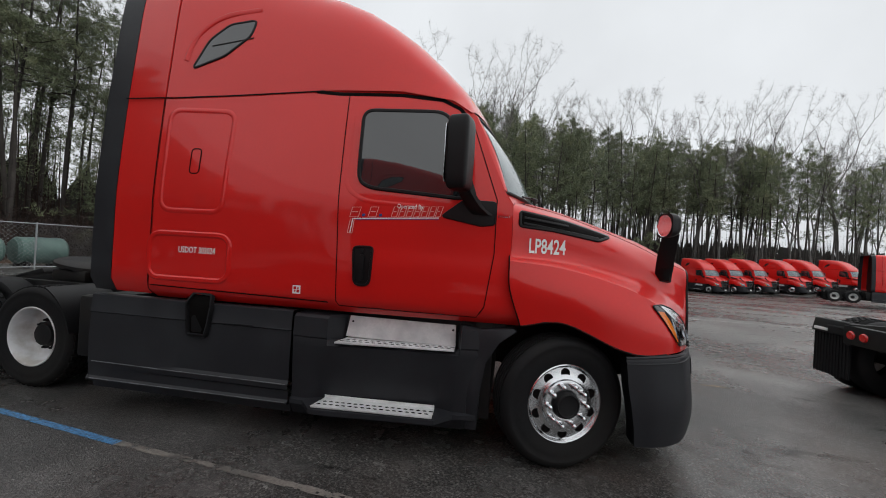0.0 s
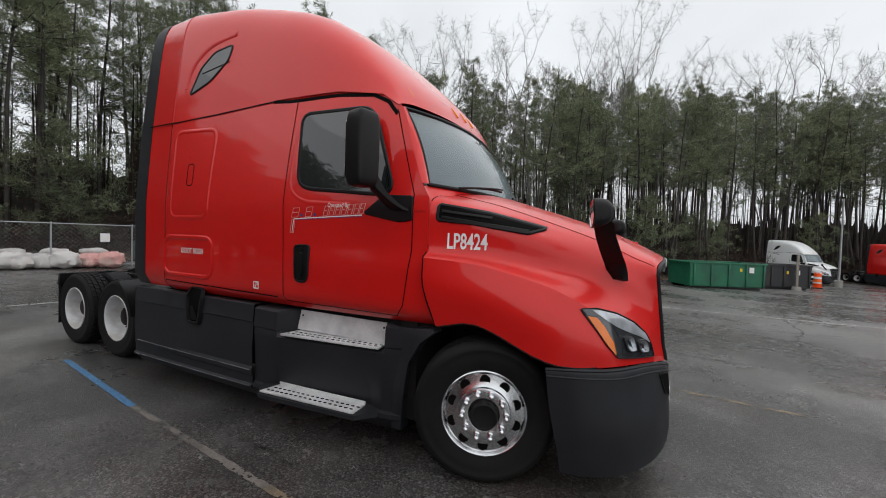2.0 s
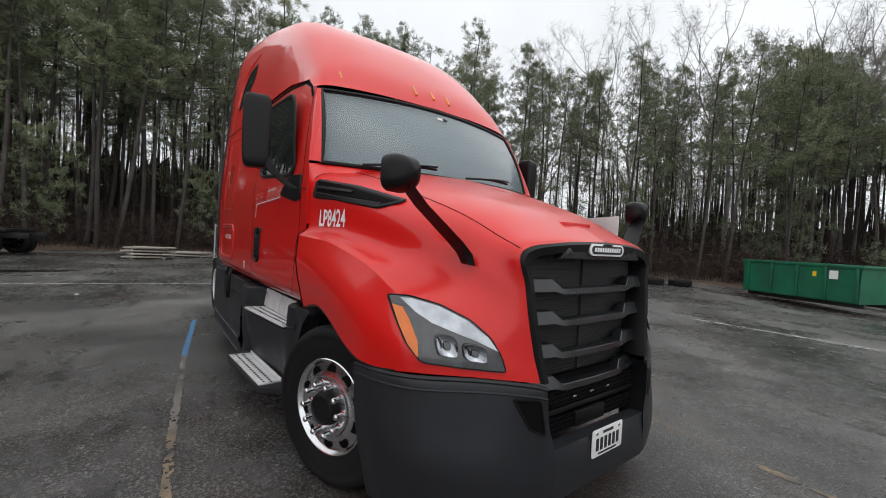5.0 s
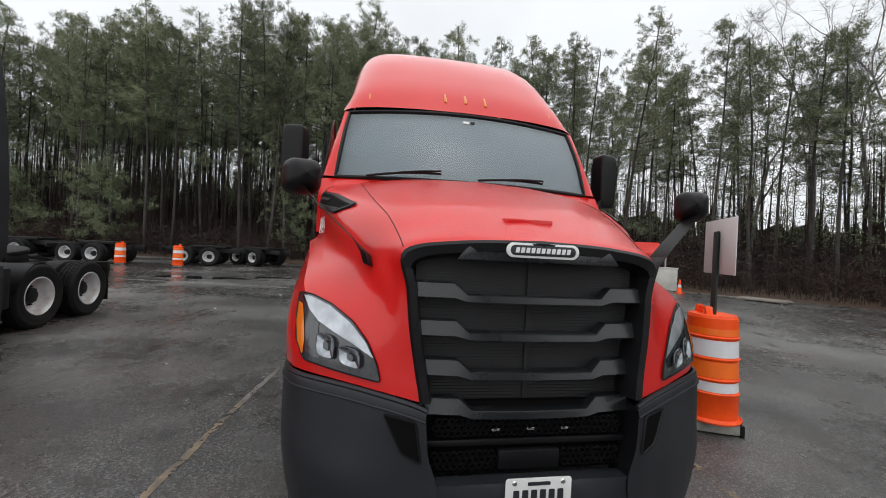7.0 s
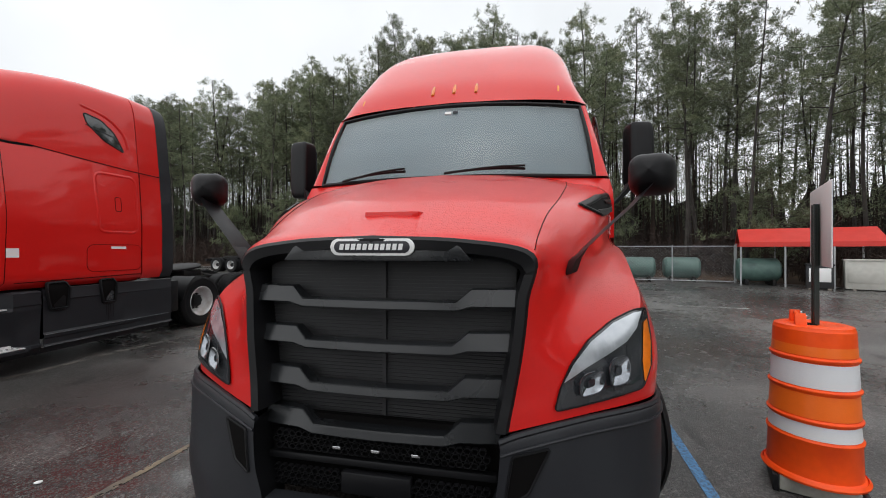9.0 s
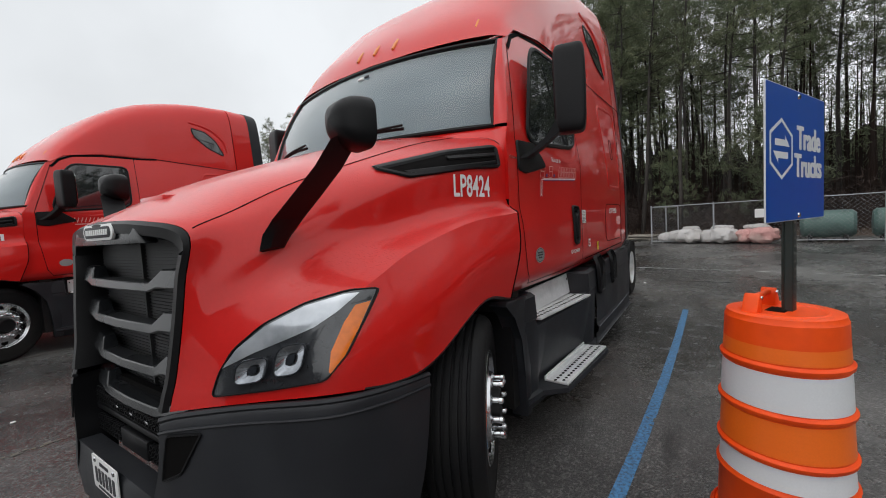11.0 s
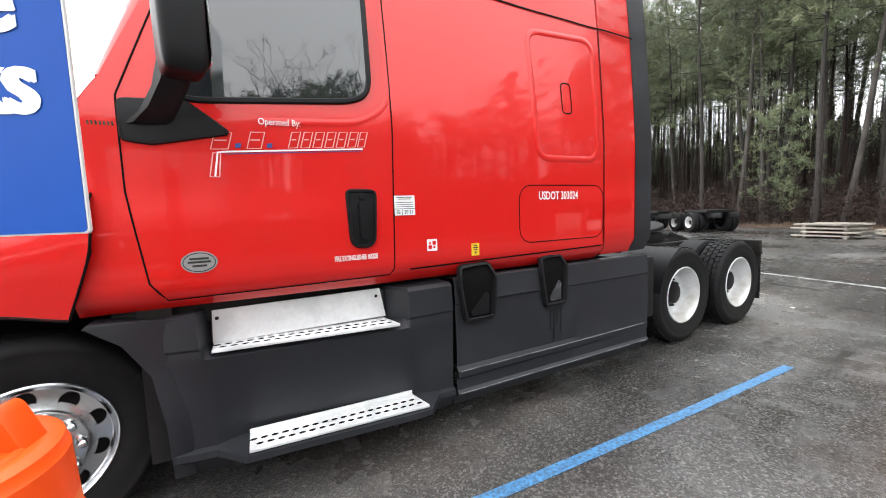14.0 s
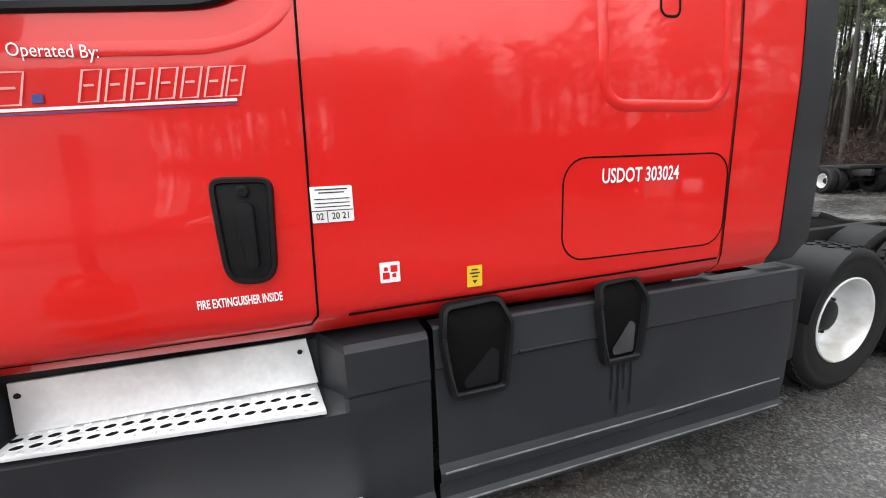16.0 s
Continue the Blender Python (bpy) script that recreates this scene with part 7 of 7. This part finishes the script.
pines = [pine(11, 18.2, 0.48, "tall straight pine with a ragged green crown"), pine(12, 17.4, 0.50, "tall straight pine with a ragged green crown"), pine(13, 18.8, 0.45, "tall straight pine with a ragged green crown"),
         pine(14, 17.0, 0.56, "slim pine with a small high crown", 0.9), pine(15, 18.0, 0.36, "tall pine green to half its height", 1.1), pine(16, 16.4, 0.52, "slim pine with a small high crown", 0.9)]
young = [pine(21, 7.5, 0.12, "young pine with boughs near the ground", 1.15), pine(22, 5.5, 0.10, "young pine with boughs near the ground", 1.05)]
bares = [bare_tree(31, 20, "tall leafless grey tree in the wood"), bare_tree(32, 22, "tall leafless grey tree in the wood"), bare_tree(33, 17, "leafless grey tree in the wood"), bare_tree(34, 19, "tall leafless grey tree in the wood")]
scrub = [thicket(41), thicket(42)]
grow_rng = np.random.default_rng(7)
used = set()


def plant(kind, p, z=0.1, s=1.0):
    m = Matrix.Translation((p[0], p[1], z)) @ Matrix.Rotation(grow_rng.uniform(0, 6.28), 4, "Z") @ Matrix.Scale(s, 4)
    if kind not in used:
        used.add(kind)
        kind.matrix_basis = m
        return kind
    o = copy_thing(kind, m)
    o.matrix_basis = m
    return o


NEAR = 104.0


def tall(s):
    """How the wood's height changes along its edge."""
    return float(np.interp(s, (60, 125, 142, 150, 156, 162, 168, 178, 184, 190, 201, 214, 236, 270), (1.06, 1.15, 1.22, 1.19, 1.10, 1.01, 0.91, 0.86, 0.82, 0.88, 0.97, 1.20, 1.25, 1.30)))


def floor_at(q):
    return lie(q.x, q.y) + 0.1


for k in range(330):
    s = NEAR - 8 + 156 * ((k * 0.61803) % 1) if k < 280 else 112 + 50 * ((k * 0.61803) % 1) if k < 316 else 246 + 62 * ((k * 0.61803) % 1)
    depth = 0.9 + 21 * grow_rng.uniform() ** 1.15
    p, w = edge_at(s + grow_rng.normal() * 0.6)
    q = p + w * depth
    plant(pines[int(grow_rng.integers(len(pines)))], q, floor_at(p) + depth * 0.01, float(grow_rng.uniform(0.95, 1.05)) * tall(s) * min(0.84 + 0.018 * depth, 1.08))
for k in range(58):
    s = 171 + 125 * ((k * 0.61803 + 0.2) % 1)
    p, w = edge_at(s)
    high = float(np.interp(s, (150, 168, 186, 198, 222, 256), (0.84, 0.98, 1.06, 1.20, 1.40, 1.36)))
    plant(bares[k % 4], p + w * (8 + 8 * grow_rng.uniform()), floor_at(p), float(grow_rng.uniform(0.86, 1.1)) * high)
for k in range(16):
    s = 96 + 150 * ((k * 0.61803 + 0.37) % 1)
    p, w = edge_at(s)
    plant(young[k % 2], p + w * (1.0 + 7 * grow_rng.uniform()), floor_at(p), float(grow_rng.uniform(0.7, 1.3)))
for k in range(102):
    row, i = divmod(k, 34)
    s = 88 + 7.2 * i + row * 2.5
    p, w = edge_at(s)
    q = p + w * (2.6 + 4.5 * row)
    d = math.atan2(w.y, w.x) - math.pi / 2
    m = Matrix.Translation((*q, floor_at(p))) @ Matrix.Rotation(d, 4, "Z") @ Matrix.Scale(1.0 + 0.12 * row, 4)
    if k < 2:
        scrub[k].matrix_basis = m
    else:
        o = again(scrub[k % 2], None, m)

# the wood goes on far to both sides and behind
far_v = {"trunk": [], "crown": []}
far_f = {"trunk": [], "crown": []}
for k in range(44):
    a = k < 26
    s = (NEAR - 8) * ((k * 0.61803) % 1) if a else NEAR + 150 + (EDGE_LENGTH - NEAR - 150) * ((k * 0.61803) % 1)
    p, w = edge_at(s)
    q = p + w * (1 + 16 * grow_rng.uniform())
    src = pines[k % len(pines)]
    turn, sc = grow_rng.uniform(0, 6.28), grow_rng.uniform(0.85, 1.1)
    for o in src.children:
        name = o.name.split(".")[0]
        co = np.empty(len(o.data.vertices) * 3)
        o.data.vertices.foreach_get("co", co)
        co = co.reshape(-1, 3) * sc
        c, sn = math.cos(turn), math.sin(turn)
        co = np.c_[co[:, 0] * c - co[:, 1] * sn + q.x, co[:, 0] * sn + co[:, 1] * c + q.y, co[:, 2] + floor_at(p)]
        base = sum(len(x) for x in far_v[name])
        polys = [tuple(i + base for i in f.vertices) for f in o.data.polygons]
        far_v[name].append(co)
        far_f[name] += polys
wood_far = empty("far_wood", Matrix(), "dense pine wood going on far round the yard", "wood", kind="stuff")
mesh_part("trunk", np.concatenate(far_v["trunk"]), far_f["trunk"], BARK, wood_far, sharp=80)
mesh_part("crown", np.concatenate(far_v["crown"]), far_f["crown"], NEEDLES, wood_far, sharp=180)
# a dark sheet behind the trees that stands in for the wood's shaded depth
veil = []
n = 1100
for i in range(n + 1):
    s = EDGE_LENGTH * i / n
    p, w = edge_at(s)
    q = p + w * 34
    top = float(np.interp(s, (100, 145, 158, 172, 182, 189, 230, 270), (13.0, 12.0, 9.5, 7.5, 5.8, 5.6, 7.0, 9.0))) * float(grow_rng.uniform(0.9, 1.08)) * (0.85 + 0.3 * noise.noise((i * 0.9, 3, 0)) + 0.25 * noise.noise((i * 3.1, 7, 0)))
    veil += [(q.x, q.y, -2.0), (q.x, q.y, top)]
tagged(mesh_part("backdrop", veil, grid_faces(n + 1, 2), WOOD_SHADE), "dark sheet painted as the shaded depth behind the trees", "wood", kind="structure")
poles_v, poles_f = [], []
for i in range(8200):
    s = EDGE_LENGTH * grow_rng.uniform(0.1, 0.95)
    p, w = edge_at(s)
    q = p + w * grow_rng.uniform(7, 34)
    h, r = 2.0 + 8.5 * grow_rng.uniform() ** 1.4, grow_rng.uniform(0.03, 0.09)
    if i % 4 == 0 and s < 236:
        h, r = 13.5 * tall(s) * grow_rng.uniform(0.75, 1.1), grow_rng.uniform(0.09, 0.15)
    k = len(poles_v)
    lx, ly = grow_rng.normal() * 0.3, grow_rng.normal() * 0.3
    g = lie(p.x, p.y)
    poles_v += [(q.x - r, q.y, g), (q.x + r, q.y, g), (q.x + lx, q.y + ly, h + g), (q.x, q.y - r, g), (q.x, q.y + r, g)]
    poles_f += [(k, k + 1, k + 2), (k + 3, k + 4, k + 2)]
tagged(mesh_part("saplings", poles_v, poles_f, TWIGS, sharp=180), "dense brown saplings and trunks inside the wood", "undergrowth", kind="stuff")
inner = []
for i in range(9400):
    s = 92 + 70 * grow_rng.uniform() if i < 6800 else 148 + 18 * grow_rng.uniform() if i < 7500 else 165 + 26 * grow_rng.uniform() if i < 8500 else 166 + 60 * grow_rng.uniform()
    p, w = edge_at(s)
    q = p + w * grow_rng.uniform(7, 34)
    u = grow_rng.uniform()
    inner.append((q.x, q.y, lie(p.x, p.y) + tall(s) * ((4.5 + 11.0 * u ** 0.9) if i < 6800 else (3.5 + 6.0 * u) if i < 7500 else (3.5 + 8.5 * u))))
iv, jf = sprays(grow_rng, np.array(inner), 0.40, 22, 0.3, 0.085, 0.32)
tagged(mesh_part("inner_needles", iv, jf, NEEDLES, sharp=180), "dark green needles deep inside the wood", "undergrowth", kind="stuff")
